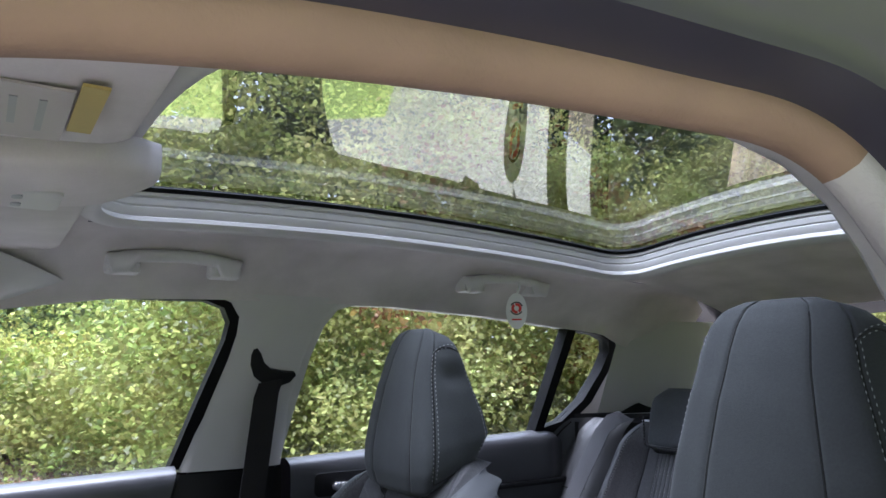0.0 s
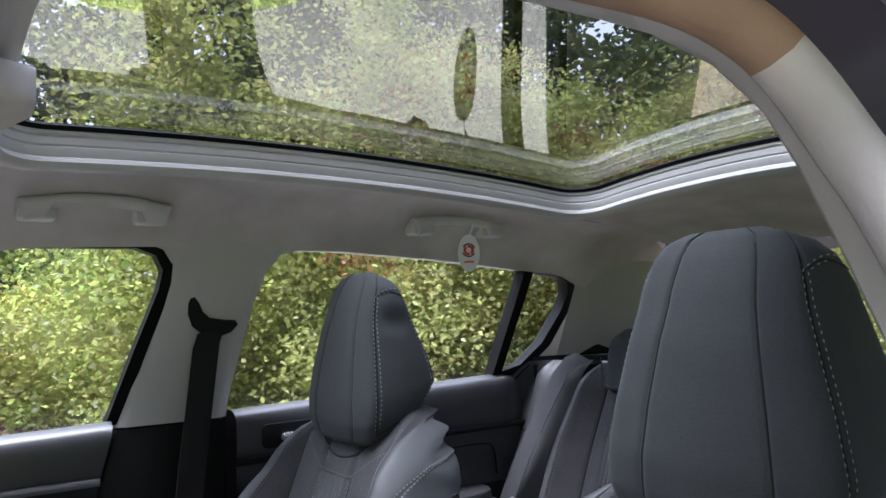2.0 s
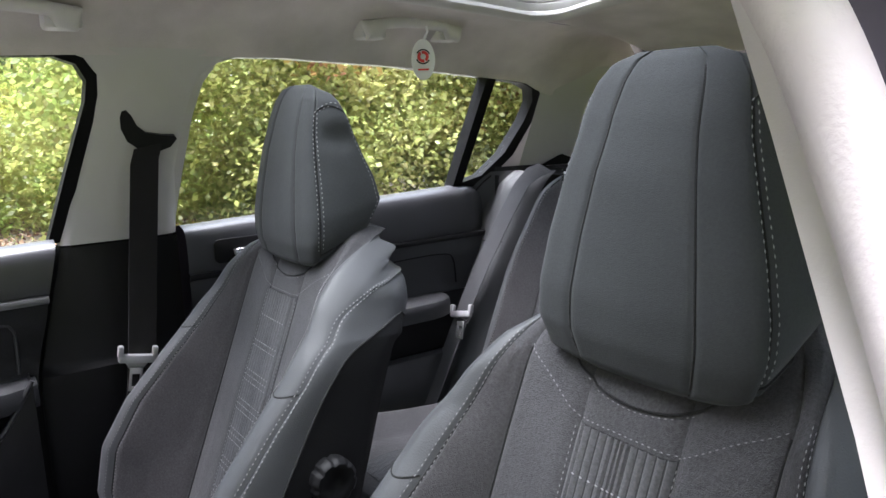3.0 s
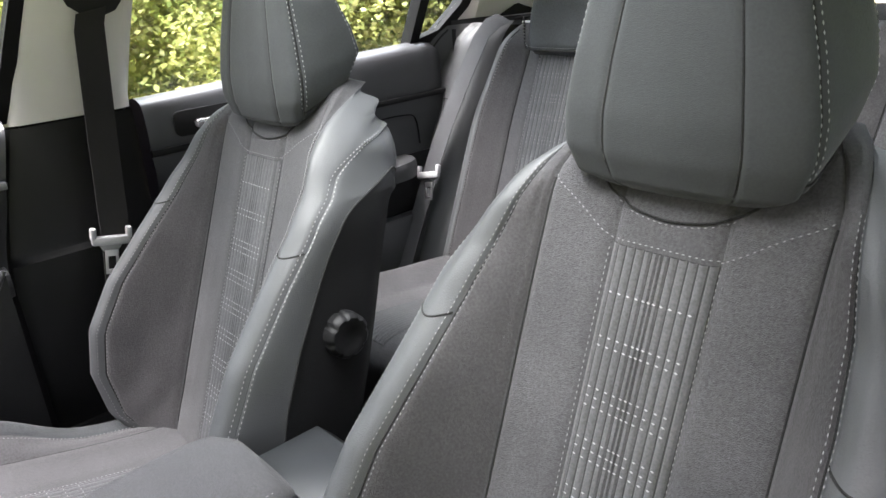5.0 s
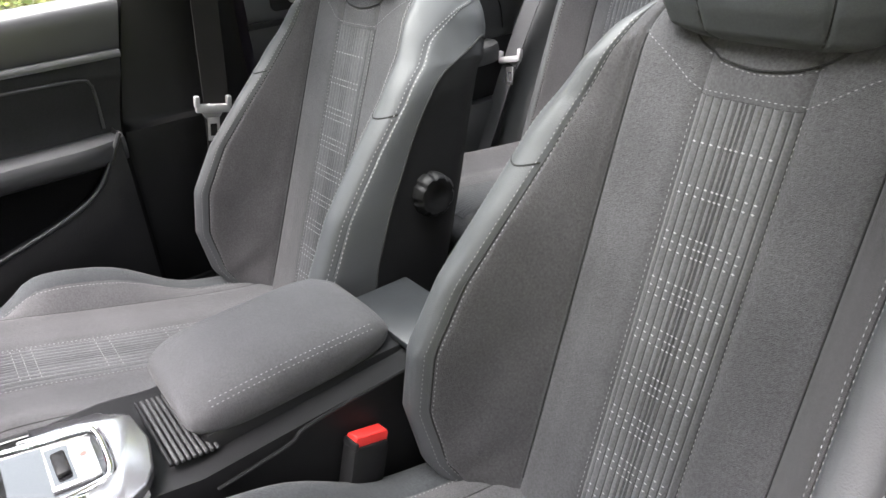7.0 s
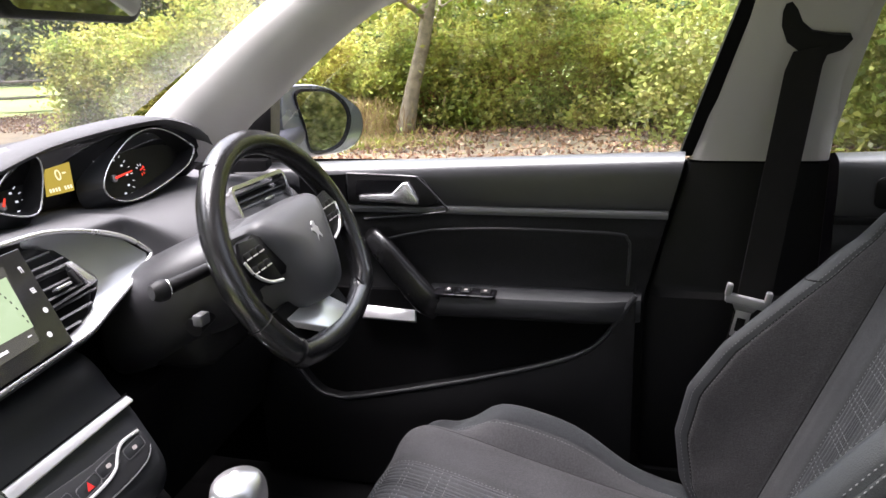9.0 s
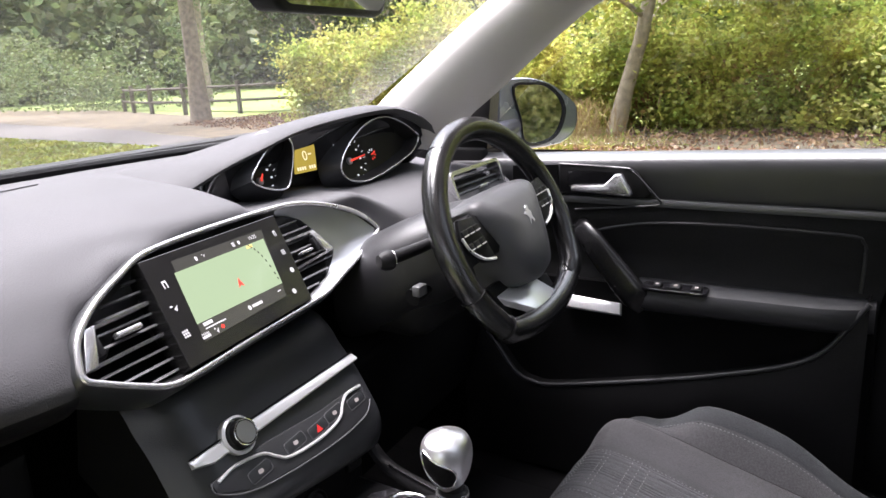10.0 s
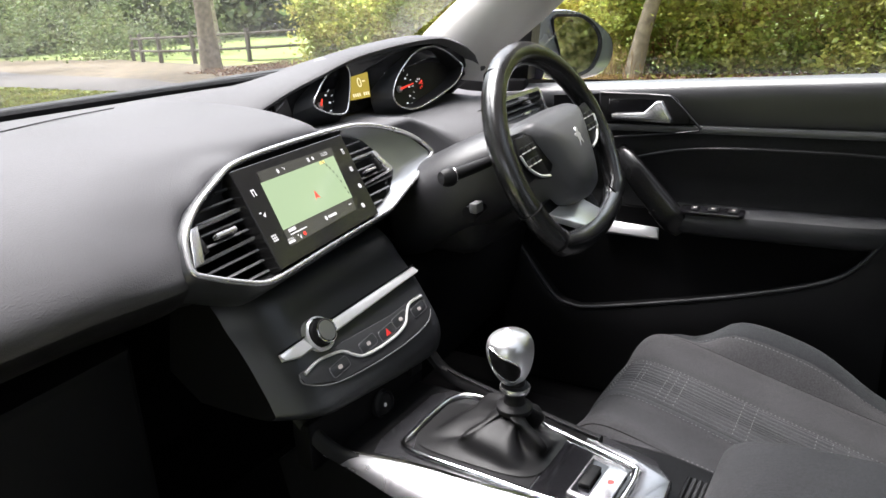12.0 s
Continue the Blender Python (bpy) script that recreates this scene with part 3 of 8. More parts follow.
    if knob:
        m = frame_matrix((cx - 0.252, -0.607 + dy, 0.660), (0, 1, 0), (0, 0, 1)) @ pose(0, 0, 0, 180)
        k = Mesh()
        rings = []
        for z, r in ((0, 0.033), (0.012, 0.034), (0.022, 0.033), (0.027, 0.028), (0.027, 0.018), (0.024, 0.014)):
            rings.append([m @ Vector(((r - (0.0022 if r > 0.02 and j % 8 in (0, 1) else 0)) * math.cos(j * math.pi / 32), (r - (0.0022 if r > 0.02 and j % 8 in (0, 1) else 0)) * math.sin(j * math.pi / 32), z)) for j in range(64)])
        k.loft(rings)
        part("recline_knob", k, M_BLACK, seat, "ribbed black recline knob")
    return seat


front_seat(-0.360, 0.0, False, "dark grey cloth and leatherette front passenger seat with pale stitching")
front_seat(0.360, 0.012, True, "dark grey cloth and leatherette driver seat with round recline knob", True)


# ---------------------------------------------------------------- rear bench
def rear_seat(cx, w, label, outer):
    seat = thing("bench_seat", label, "rear seat", (cx, -1.2, 0.30), "rear seats")

    def rb(u, v, lift=0.0):
        z = 0.42 + v * 0.58
        a, s = abs(u), (1 if u >= 0 else -1)
        bol = 0.055 * (1 - v * 0.35)
        k = min(1, max(0, (v - 0.55) / 0.45))
        x, y = spline([(0, 0), (0.30, 0), (0.52, 0.004), (0.70, bol * 0.55), (0.84, bol), (0.95, bol * 0.85), (1.0, bol * 0.2), (0.99, -0.06)], a)
        x *= 1 - (0.20 if outer else 0.10) * k * k * (3 - 2 * k) * min(1, a / 0.4)
        for su in (0.155, 0.285, 0.57):
            y -= 0.004 * math.exp(-(((a - su) / 0.012) ** 2))
        crest = max(0, v - 0.88) / 0.12
        return (cx + s * x * w, -1.42 + 0.385 * (0.85 - z) + y - 0.06 * crest**2 + lift, z - 0.012 * crest**2)

    back = part("backrest", Mesh().grid(lambda a, b: rb(-0.30 + 0.6 * a, b), 50, 40), M_CLOTH, seat, "dark grey cloth rear backrest")
    ribs("insert", lambda a, b: rb(-0.15 + 0.3 * a, 0.05 + 0.83 * b), (0, 1, 0), 24, back)
    for s in (-1, 1):
        part("inner_bolster", Mesh().grid(lambda a, b: rb(s * (0.285 + 0.285 * a), b, 0.0006), 24, 40), M_CLOTHSHADE, back, "dark cloth bolster")
        part("bolster", Mesh().grid(lambda a, b: rb(s * (0.57 + 0.43 * a), b, 0.0008), 30, 40), M_LEATHER, back, "grey leatherette bolster")
        part("seam", Mesh().tube([rb(s * 0.57, 0.04 + 0.93 * k / 40, 0.002) for k in range(41)], 0.0016, 6), M_RIBGAP, back)
        part("seam", Mesh().tube([rb(s * 0.285, 0.04 + 0.93 * k / 40, 0.002) for k in range(41)], 0.0014, 6), M_RIBGAP, back)
    th = Mesh()
    for s in (-1, 1):
        stitches(th, [rb(s * 0.155, 0.06 + 0.82 * k / 30) for k in range(31)], 0.0042, 0.003, 0.001, lift=(0, 0.004, 0))
        stitches(th, [rb(s * 0.555, 0.06 + 0.88 * k / 30) for k in range(31)], 0.0042, 0.003, 0.001, lift=(0, 0.003, 0))
    for r in range(9):
        for q in range(2 + r % 2):
            for k in range(11):
                x, y, z = rb(-0.15 + 0.3 * (k + 1.5) / 13, 0.80 - r * 0.078 - q * 0.013)
                stitches(th, [(x - 0.0018, y, z), (x + 0.0018, y, z)], 0.0034, 0, 0.0008, (0, 0.0045, 0))
    part("stitching", th, M_STITCH, back, "pale stitching and dots", kind="stuff")
    part("top_cap", Mesh().grid(lambda a, b: (lambda p: (p[0], p[1] - 0.09 * b, p[2] - 0.01 * b * b))(rb(-0.96 + 1.92 * a, 1)), 40, 4), M_YOKE, back)
    if outer and cx > 0:
        part("seat_label", Mesh().box((cx + 0.135, -1.505, 0.990), (cx + 0.165, -1.495, 0.994)), M_WHITE, back, "small white woven label")
    # headrest: a flat cushion with a piped edge along its foot
    hw = 0.100 if outer else 0.085
    rings = []
    for k in range(21):
        t = k / 20
        z = 0.922 + 0.155 * t
        e = min(1, 0.35 + 5 * t, 0.25 + 3.2 * (1 - t)) if 0 < k < 20 else 0.2
        wide = hw * (1 - 0.10 * max(0, t - 0.6) / 0.4 - 0.12 * (1 - min(1, 6 * t)) - 0.30 * max(0, t - 0.86) / 0.14)
        rings.append([(cx + wide * math.copysign(abs(math.cos(q)) ** 0.4, math.cos(q)), -1.455 - 0.18 * (z - 0.922) + 0.036 * e * math.copysign(abs(math.sin(q)) ** 0.6, math.sin(q)), z) for q in [2 * math.pi * j / 40 for j in range(40)]])
    head = part("headrest", Mesh().loft(rings), M_YOKE, seat, "low grey cloth rear headrest", smooth=60)
    foot = [(cx + hw * 0.99 * x, -1.419 - 0.010 * abs(x) ** 6, z) for x, z in curve([(-1.0, 1.01), (-1.0, 0.96), (-0.96, 0.944), (-0.80, 0.938), (0, 0.936), (0.80, 0.938), (0.96, 0.944), (1.0, 0.96), (1.0, 1.01)], 40)]
    part("piping", Mesh().tube(foot, 0.0022, 6), M_RIBGAP, head)
    part("stitching", stitches(Mesh(), [(x * 0.985 + cx * 0.015, y + 0.002, z + 0.006) for x, y, z in foot], 0.0042, 0.003, 0.0009), M_STITCH, head, kind="stuff")

    def cush(u, v):
        y, z = spline([(-1.30, 0.42), (-1.2, 0.435), (-1.05, 0.45), (-0.92, 0.468), (-0.85, 0.468), (-0.81, 0.445), (-0.80, 0.40), (-0.82, 0.28)], v)
        a = abs(u)
        h = 0.03 * max(0, (a - 0.55) / 0.3) * (1 if a < 0.85 else max(0, 1 - (a - 0.85) * 5))
        for su in (0.25, 0.55):
            h -= 0.003 * math.exp(-(((a - su) / 0.012) ** 2))
        return (cx + u * w, y, z + min(h, 0.03))
    cushion = part("cushion", Mesh().grid(lambda a, b: cush(-1 + 2 * a, b), 60, 40), M_CLOTH, seat)
    ribs("insert", lambda a, b: cush(-0.25 + 0.5 * a, 0.1 + 0.55 * b), (0, 0, 1), 16, cushion)
    return seat


rear_seat(0.395, 0.225, "dark grey cloth rear seat with ribbed insert beside the door", True)
rear_seat(0.0, 0.168, "narrow dark grey middle rear seat", False)
rear_seat(-0.395, 0.225, "dark grey cloth rear seat behind the passenger seat", True)
# leatherette strips between bench and doors
for s in (1, -1):
    def strip(a, b, s=s):
        z = 0.40 + 0.60 * b
        top = max(0, b - 0.9) / 0.1
        return (s * (0.600 + (0.168 - 0.055 * max(0, b - 0.8) / 0.2) * a), -1.440 + 0.385 * (0.85 - z) + 0.055 * math.sin(math.pi * min(1, 0.10 + 0.75 * a)) + 0.05 * a * (1 - b * 0.5) + 0.09 * max(0, (a - 0.75) / 0.25) ** 2 - 0.03 * top**2, z - 0.006 * top**2)
    sb = thing("side_cushion", "grey leatherette side cushion between rear seat and door", "side cushion", (s * 0.66, -1.25, 0.40), "side cushions")
    part("pad", Mesh().grid(strip, 12, 40), M_LEATHER, sb, "smooth grey leatherette")
    part("seam", Mesh().tube([tuple(p + q for p, q in zip(strip(0.30 + 0.7 * k / 8, 0.70), (0, 0.001, 0))) for k in range(9)], 0.0016, 6), M_SIDE, sb)
    part("piping", Mesh().tube([strip(0.97, 0.02 + 0.96 * k / 30) for k in range(31)], 0.003, 8), M_SIDE, sb, "dark piping")



# ---------------------------------------------------------------- roof
def roof_z(x, y):
    """Height of the roof opening's rim."""
    sag = (0.012 + 0.018 * min(1, max(0, (y + 0.45) / 0.28))) * (x / 0.4) ** 2 if x < 0 else 0
    return 1.386 - 0.07 * (y + 0.55) ** 2 + 0.03 * (1 - (x / 0.42) ** 2) - sag


WTOP = [(-1.60, 0.62, 1.17), (-1.49, 0.628, 1.195), (-1.43, 0.625, 1.222), (-1.31, 0.618, 1.232), (-1.05, 0.610, 1.257), (-0.79, 0.604, 1.272), (-0.42, 0.604, 1.272),
        (-0.22, 0.606, 1.266), (-0.05, 0.612, 1.242), (0.10, 0.598, 1.20), (0.25, 0.60, 1.15)]
WLEFT = [(-1.60, 0.62, 1.17), (-1.43, 0.625, 1.222), (-0.79, 0.604, 1.272), (-0.45, 0.602, 1.266), (-0.27, 0.596, 1.262), (-0.18, 0.596, 1.256), (-0.08, 0.598, 1.245), (0.0, 0.601, 1.229), (0.10, 0.608, 1.192), (0.30, 0.626, 1.07)]
OPEN_F, OPEN_R, OPEN_W, OPEN_L = -0.165, -1.295, 0.405, 0.385


def opening(n=12, off=0.0, rad=0.06):
    """The roof opening's outline, as points and outward directions."""
    out = []
    for cx, cy, a0 in ((OPEN_W - rad, OPEN_F - rad, 0), (-OPEN_L + rad, OPEN_F - rad, 90), (-OPEN_L + rad, OPEN_R + rad, 180), (OPEN_W - rad, OPEN_R + rad, 270)):
        for k in range(n + 1):
            a = radians(a0 + 90 * k / n)
            out.append((cx + (rad + off) * math.cos(a), cy + (rad + off) * math.sin(a), math.cos(a), math.sin(a)))
    dense = []
    for p, q in zip(out, out[1:] + out[:1]):
        steps = 10 if math.hypot(q[0] - p[0], q[1] - p[1]) > 0.2 else 1
        for k in range(steps):
            dense.append(tuple(a + (b - a) * k / steps for a, b in zip(p, q)))
    return dense


ring_pts = opening()
liner = Mesh()
# side and end surfaces of the headliner
for s in (1, -1):
    def side(a, b, s=s):
        y = 0.16 + (-1.72 - 0.16) * b
        xw, zw = lerp_table(WTOP, y)
        if s < 0:
            xw, zw = lerp_table(WLEFT, y)
        wo = OPEN_W if s > 0 else OPEN_L
        zi = roof_z(s * wo, max(min(y, -0.1), -1.35)) - 0.016
        yi = y
        x, z = spline([(xw + 0.004, zw - 0.006), (xw - 0.012, zw + 0.016), (0.555, 0.45 * zw + 0.55 * (zi - 0.012)), (0.50, zi - 0.016), (0.455, zi - 0.004), (wo + 0.014, zi)], a)
        return (s * x, yi, z)
    liner.grid(side, 24, 60)
liner.grid(lambda a, b: ((-1 + 2 * a) * (OPEN_W + 0.02), OPEN_F + 0.012 + b * 0.33, roof_z((-1 + 2 * a) * OPEN_W, OPEN_F) - 0.016 - 0.022 * b - 0.10 * b * b), 40, 16)
liner.grid(lambda a, b: ((-1 + 2 * a) * (OPEN_W + 0.02), OPEN_R - 0.012 - b * 0.42, roof_z((-1 + 2 * a) * OPEN_W, OPEN_R) - 0.016 - 0.012 * b - 0.075 * b * b), 40, 16)
alone("ceiling", liner, M_LINER, "light grey cloth headliner round a large glass roof", "headliner", kind="structure", smooth=60)

PROFILE = [(0.040, -0.014), (0.030, -0.022), (0.018, -0.0235), (0.008, -0.020), (0.003, -0.012), (0.005, -0.006), (0.011, -0.003), (0.0085, 0.002), (0.0085, 0.011), (0.0115, 0.0135), (0.009, 0.016), (0.009, 0.025), (0.012, 0.028), (0.008, 0.031), (0.008, 0.036),
           (0.018, 0.040), (0.034, 0.02)]
alone("roof_trim", Mesh().loft([[(x + nx * o, y + ny * o, roof_z(x, y) + h) for o, h in PROFILE] for x, y, nx, ny in ring_pts + ring_pts[:1]], caps=False), M_TRIM,
      "light grey ribbed moulding round the glass roof", "roof trim", kind="structure")
SEALP = [(0.012, 0.036), (0.006, 0.037), (0.004, 0.043), (0.02, 0.050), (0.03, 0.041)]
alone("roof_seal", Mesh().loft([[(x + nx * o, y + ny * o, roof_z(x, y) + h) for o, h in SEALP] for x, y, nx, ny in ring_pts + ring_pts[:1]], caps=False), M_RUBBER,
      "black rubber seal under the roof glass", "seal", kind="structure")
gw = OPEN_W + 0.05


def glass_z(x, y):
    return 1.386 - 0.07 * (y + 0.55) ** 2 + 0.03 * (1 - (x / 0.42) ** 2) + 0.047


roof_pane = Mesh().grid(lambda a, b: ((-1 + 2 * a) * gw, OPEN_F + 0.05 + b * (OPEN_R - OPEN_F - 0.1), glass_z((-1 + 2 * a) * gw, OPEN_F + 0.05 + b * (OPEN_R - OPEN_F - 0.1))), 40, 50)
rp = alone("glass_roof", roof_pane, M_ROOFGL, "tinted panoramic glass roof showing reflections of the windows", "glass roof", kind="structure", smooth=60)

# outer roof skin and rails, dark paint
skin = Mesh()
for s in (1, -1):
    skin.grid(lambda a, b, s=s: (s * spline([(gw - 0.005, 0.0), (0.53, -0.010), (0.60, -0.035), (0.655, -0.075), (0.672, -0.105), (0.662, -0.118)], a)[0], 0.20 - 2.0 * b,
                                 glass_z(0.42, 0.20 - 2.0 * b) + 0.003 + spline([(gw, 0.0), (0.53, -0.010), (0.60, -0.035), (0.655, -0.075), (0.672, -0.105), (0.662, -0.118)], a)[1] - 0.35 * max(0, -1.45 - (0.20 - 2.0 * b)) ** 1.5 - 0.25 * max(0, 0.2 - 2.0 * b) ** 1.2), 20, 50)
skin.grid(lambda a, b: ((-1 + 2 * a) * gw, OPEN_F + 0.052 + 0.3 * b, glass_z((-1 + 2 * a) * gw, OPEN_F + 0.05) + 0.003 - 0.12 * b * b - 0.03 * b), 30, 10)
skin.grid(lambda a, b: ((-1 + 2 * a) * gw, OPEN_R - 0.052 - 0.55 * b, glass_z((-1 + 2 * a) * gw, OPEN_R - 0.05) + 0.003 - 0.12 * b * b - 0.04 * b), 30, 10)
alone("car_roof", skin, M_PAINT, "dark grey painted car roof skin", "car roof", kind="structure", smooth=60)

# passenger door aperture: tan seal and painted flange, along the roof rail and down the pillar
APER = [(0.63, 0.30, 1.05), (0.612, 0.10, 1.176), (0.605, 0.0, 1.214), (0.602, -0.08, 1.230), (0.60, -0.18, 1.241), (0.60, -0.27, 1.246), (0.601, -0.34, 1.248), (0.604, -0.378, 1.240), (0.612, -0.396, 1.222), (0.625, -0.402, 1.195), (0.645, -0.404, 1.155), (0.685, -0.396, 1.06), (0.735, -0.370, 0.92), (0.752, -0.36, 0.72), (0.755, -0.33, 0.50), (0.755, -0.30, 0.30)]
aper = curve([(-x, y, z) for x, y, z in APER], 90)
centre = Vector((-0.66, 0.35, 0.75))
seal, flange = [], []
for i, p in enumerate(aper):
    p = Vector(p)
    t = (Vector(aper[min(i + 1, 90)]) - Vector(aper[max(i - 1, 0)])).normalized()
    out = Vector((-1, 0, 0.30)).normalized()
    away = t.cross(out).normalized()
    if away.dot(p - centre) < 0:
        away = -away
    seal.append([p + out * a + away * b for a, b in ((-0.008, 0.012), (-0.002, 0.0), (0.008, -0.003), (0.018, 0.001), (0.022, 0.012), (0.018, 0.024), (-0.002, 0.024))])
    flange.append([p + out * a + away * b for a, b in ((0.018, 0.010), (0.026, 0.010), (0.050, 0.008), (0.058, 0.018), (0.082, 0.026), (0.094, 0.040), (0.102, 0.075), (0.07, 0.09), (0.02, 0.03))])
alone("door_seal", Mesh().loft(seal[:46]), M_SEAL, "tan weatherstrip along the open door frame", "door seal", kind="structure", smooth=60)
alone("pillar_seal", Mesh().loft(seal[45:]), M_SEALLIT, "tan weatherstrip down the pillar edge, paled as if lit", "door seal", kind="structure", smooth=60)
alone("door_frame_flange", Mesh().loft(flange), M_PAINT, "dark painted door aperture flange", "door frame", kind="structure", smooth=50)


# ---------------------------------------------------------------- visors, header, mirror
def rounded(w, h, r, n=5):
    """A rectangle with rounded corners about the origin."""
    return [(cx * (w / 2 - r) + r * math.cos(radians(a0 + 90 * k / n)), cy * (h / 2 - r) + r * math.sin(radians(a0 + 90 * k / n))) for cx, cy, a0 in ((1, 1, 0), (-1, 1, 90), (-1, -1, 180), (1, -1, 270)) for k in range(n + 1)]


def visor(cx, label, printed):
    v = thing("sun_visor", label, "sun visor", (cx, -0.03, 1.345), "sun visors")
    m = pose(cx, -0.035, 1.346, 176, 0, 0)
    part("flap", Mesh().prism(rounded(0.40, 0.175, 0.03), m, 0.022, 0.008), M_LINER, v, "light grey cloth visor", 60)
    part("hinge_rod", Mesh().tube([(cx - 0.2, 0.035, 1.33), (cx + 0.2, 0.035, 1.33)], 0.005, 8), M_TRIM, v)
    if printed:
        lab = part("airbag_label", Mesh().box((cx + 0.05, -0.067, 1.3205), (cx + 0.175, 0.022, 1.3225)), M_LABEL, v, "airbag warning label toned down for dim light")
        part("yellow_band", Mesh().box((cx + 0.032, -0.086, 1.3200), (cx + 0.140, -0.069, 1.3222)), M_YELLOW, lab, "yellow warning band")
        bars = Mesh()
        for k in range(4):
            bars.box((cx + 0.075, -0.052 + 0.018 * k, 1.3198), (cx + 0.15 - 0.012 * k, -0.047 + 0.018 * k, 1.3206))
        part("print", bars, M_GREYPL, lab)
    return v


visor(-0.34, "light grey sun visor folded against the headliner with airbag label", True)
visor(0.33, "light grey driver sun visor folded against the headliner", False)
oc = thing("overhead_console", "light grey overhead console between the visors", "overhead console", (0, -0.08, 1.35))
rings = []
for k in range(13):
    t = k / 12
    y = 0.09 - 0.262 * t
    w = 0.085 + 0.012 * math.sin(math.pi * t) - 0.05 * max(0, t - 0.72) ** 2 * 14
    h = 0.026 * (1 - 0.6 * max(0, t - 0.75) ** 2 * 16)
    zc = 1.345 - 0.028 * (1 - t)
    rings.append([(w * math.copysign(abs(math.cos(a)) ** 0.5, math.cos(a)), y, zc + (h if math.sin(a) < 0 else 0.03) * math.copysign(abs(math.sin(a)) ** 0.7, math.sin(a))) for a in [2 * math.pi * j / 28 for j in range(28)]])
part("housing", Mesh().loft(rings), M_LINER, oc, "pale rounded housing", 60)
part("lamp_lens", Mesh().prism(rounded(0.09, 0.05, 0.012), pose(0.02, -0.06, 1.312, 180), 0.006, 0.002), M_TRIM, oc, "pale map lamp lens")
for k in range(2):
    part("lamp_switch", Mesh().prism(rounded(0.018, 0.010, 0.004, 3), pose(0.0 + 0.04 * k, -0.045, 1.3075, 180), 0.003, 0.001), M_GREYPL, oc, "", 50)

mir = thing("rear_view_mirror", "black interior mirror hanging at the windscreen", "mirror", (0.13, 0.28, 1.22))
mm = frame_matrix((0.130, 0.285, 1.208), (1, 0.16, 0), (0, -0.1, 1))
part("housing", Mesh().prism(rounded(0.268, 0.078, 0.03, 6), mm @ pose(0, 0, -0.022), 0.034, 0.006), M_BLACK, mir, "", 50)
part("mirror_glass", Mesh().prism(rounded(0.246, 0.060, 0.024, 6), mm @ pose(0, 0, 0.0125), 0.002), M_MIRROR, mir, "silvered mirror glass", 0)
part("arm", Mesh().tube([(0.13, 0.30, 1.235), (0.10, 0.33, 1.27), (0.05, 0.33, 1.31)], 0.012, 10), M_BLACK, mir)


# ---------------------------------------------------------------- pillars and belts
def pillar_b(s, inset=0.0):
    n = "pillar_right" if s > 0 else "pillar_left"
    up, low = [], []
    for z, yf, yr, x in ((0.930, -0.378, -0.596, 0.738), (0.97, -0.388, -0.597, 0.728), (1.06, -0.411, -0.607, 0.698), (1.15, -0.434, -0.621, 0.662), (1.20, -0.446, -0.632, 0.641), (1.235, -0.450, -0.645, 0.625), (1.262, -0.432, -0.675, 0.612), (1.278, -0.39, -0.72, 0.602)):
        ins, yf = inset * (0.45 + 0.55 * (z - 0.93) / 0.27), yf + 0.18 * inset
        up.append([(s * a, b, z) for a, b in ((x + 0.05, yf - 0.004), (x + 0.022, yf), (x + 0.008 - ins, yf - 0.006), (x - ins, yf - 0.020), (x - 0.004 - ins * 0.6, (yf + yr) / 2), (x, yr + 0.026), (x + 0.010, yr + 0.005), (x + 0.024, yr), (x + 0.05, yr + 0.004))])
    for z, yf, x in ((0.926, -0.377, 0.738), (0.80, -0.342, 0.742), (0.712, -0.322, 0.742), (0.698, -0.318, 0.738), (0.690, -0.316, 0.722), (0.66, -0.312, 0.722), (0.50, -0.305, 0.728), (0.28, -0.30, 0.735)):
        low.append([(s * a, b, z) for a, b in ((x + 0.06, yf), (x + 0.020, yf), (x + 0.006, yf - 0.006), (x, yf - 0.024), (x, -0.575), (x + 0.008, -0.594), (x + 0.024, -0.598), (x + 0.06, -0.598))])
    p = thing(n, "light grey upper and black lower centre pillar trim", "pillar", (s * 0.74, -0.48, 0.6), kind="structure")
    part("upper_trim", Mesh().loft(up, caps=False), M_PILLAR, p, "light grey plastic", 55)
    part("lower_trim", Mesh().loft(low, caps=False), M_BLACK, p, "black plastic", 45)
    part("core", Mesh().box((s * 0.77 - 0.015, -0.58, 0.28), (s * 0.77 + 0.015, -0.40, 0.95)), M_RUBBER, p)
    return p


pillar_b(1)
pillar_b(-1, 0.055)


def ribbon(pts, across, thick=0.0012):
    """A flat strap along pts; across: its full width vector at each point."""
    rings = []
    for p, a in zip(pts, across):
        p, a = Vector(p), Vector(a)
        nrm = a.cross(Vector((0, 0, 1)))
        nrm = nrm.normalized() * thick
        rings.append([p - a / 2 - nrm, p + a / 2 - nrm, p + a / 2 + nrm, p - a / 2 + nrm])
    return Mesh().loft(rings)


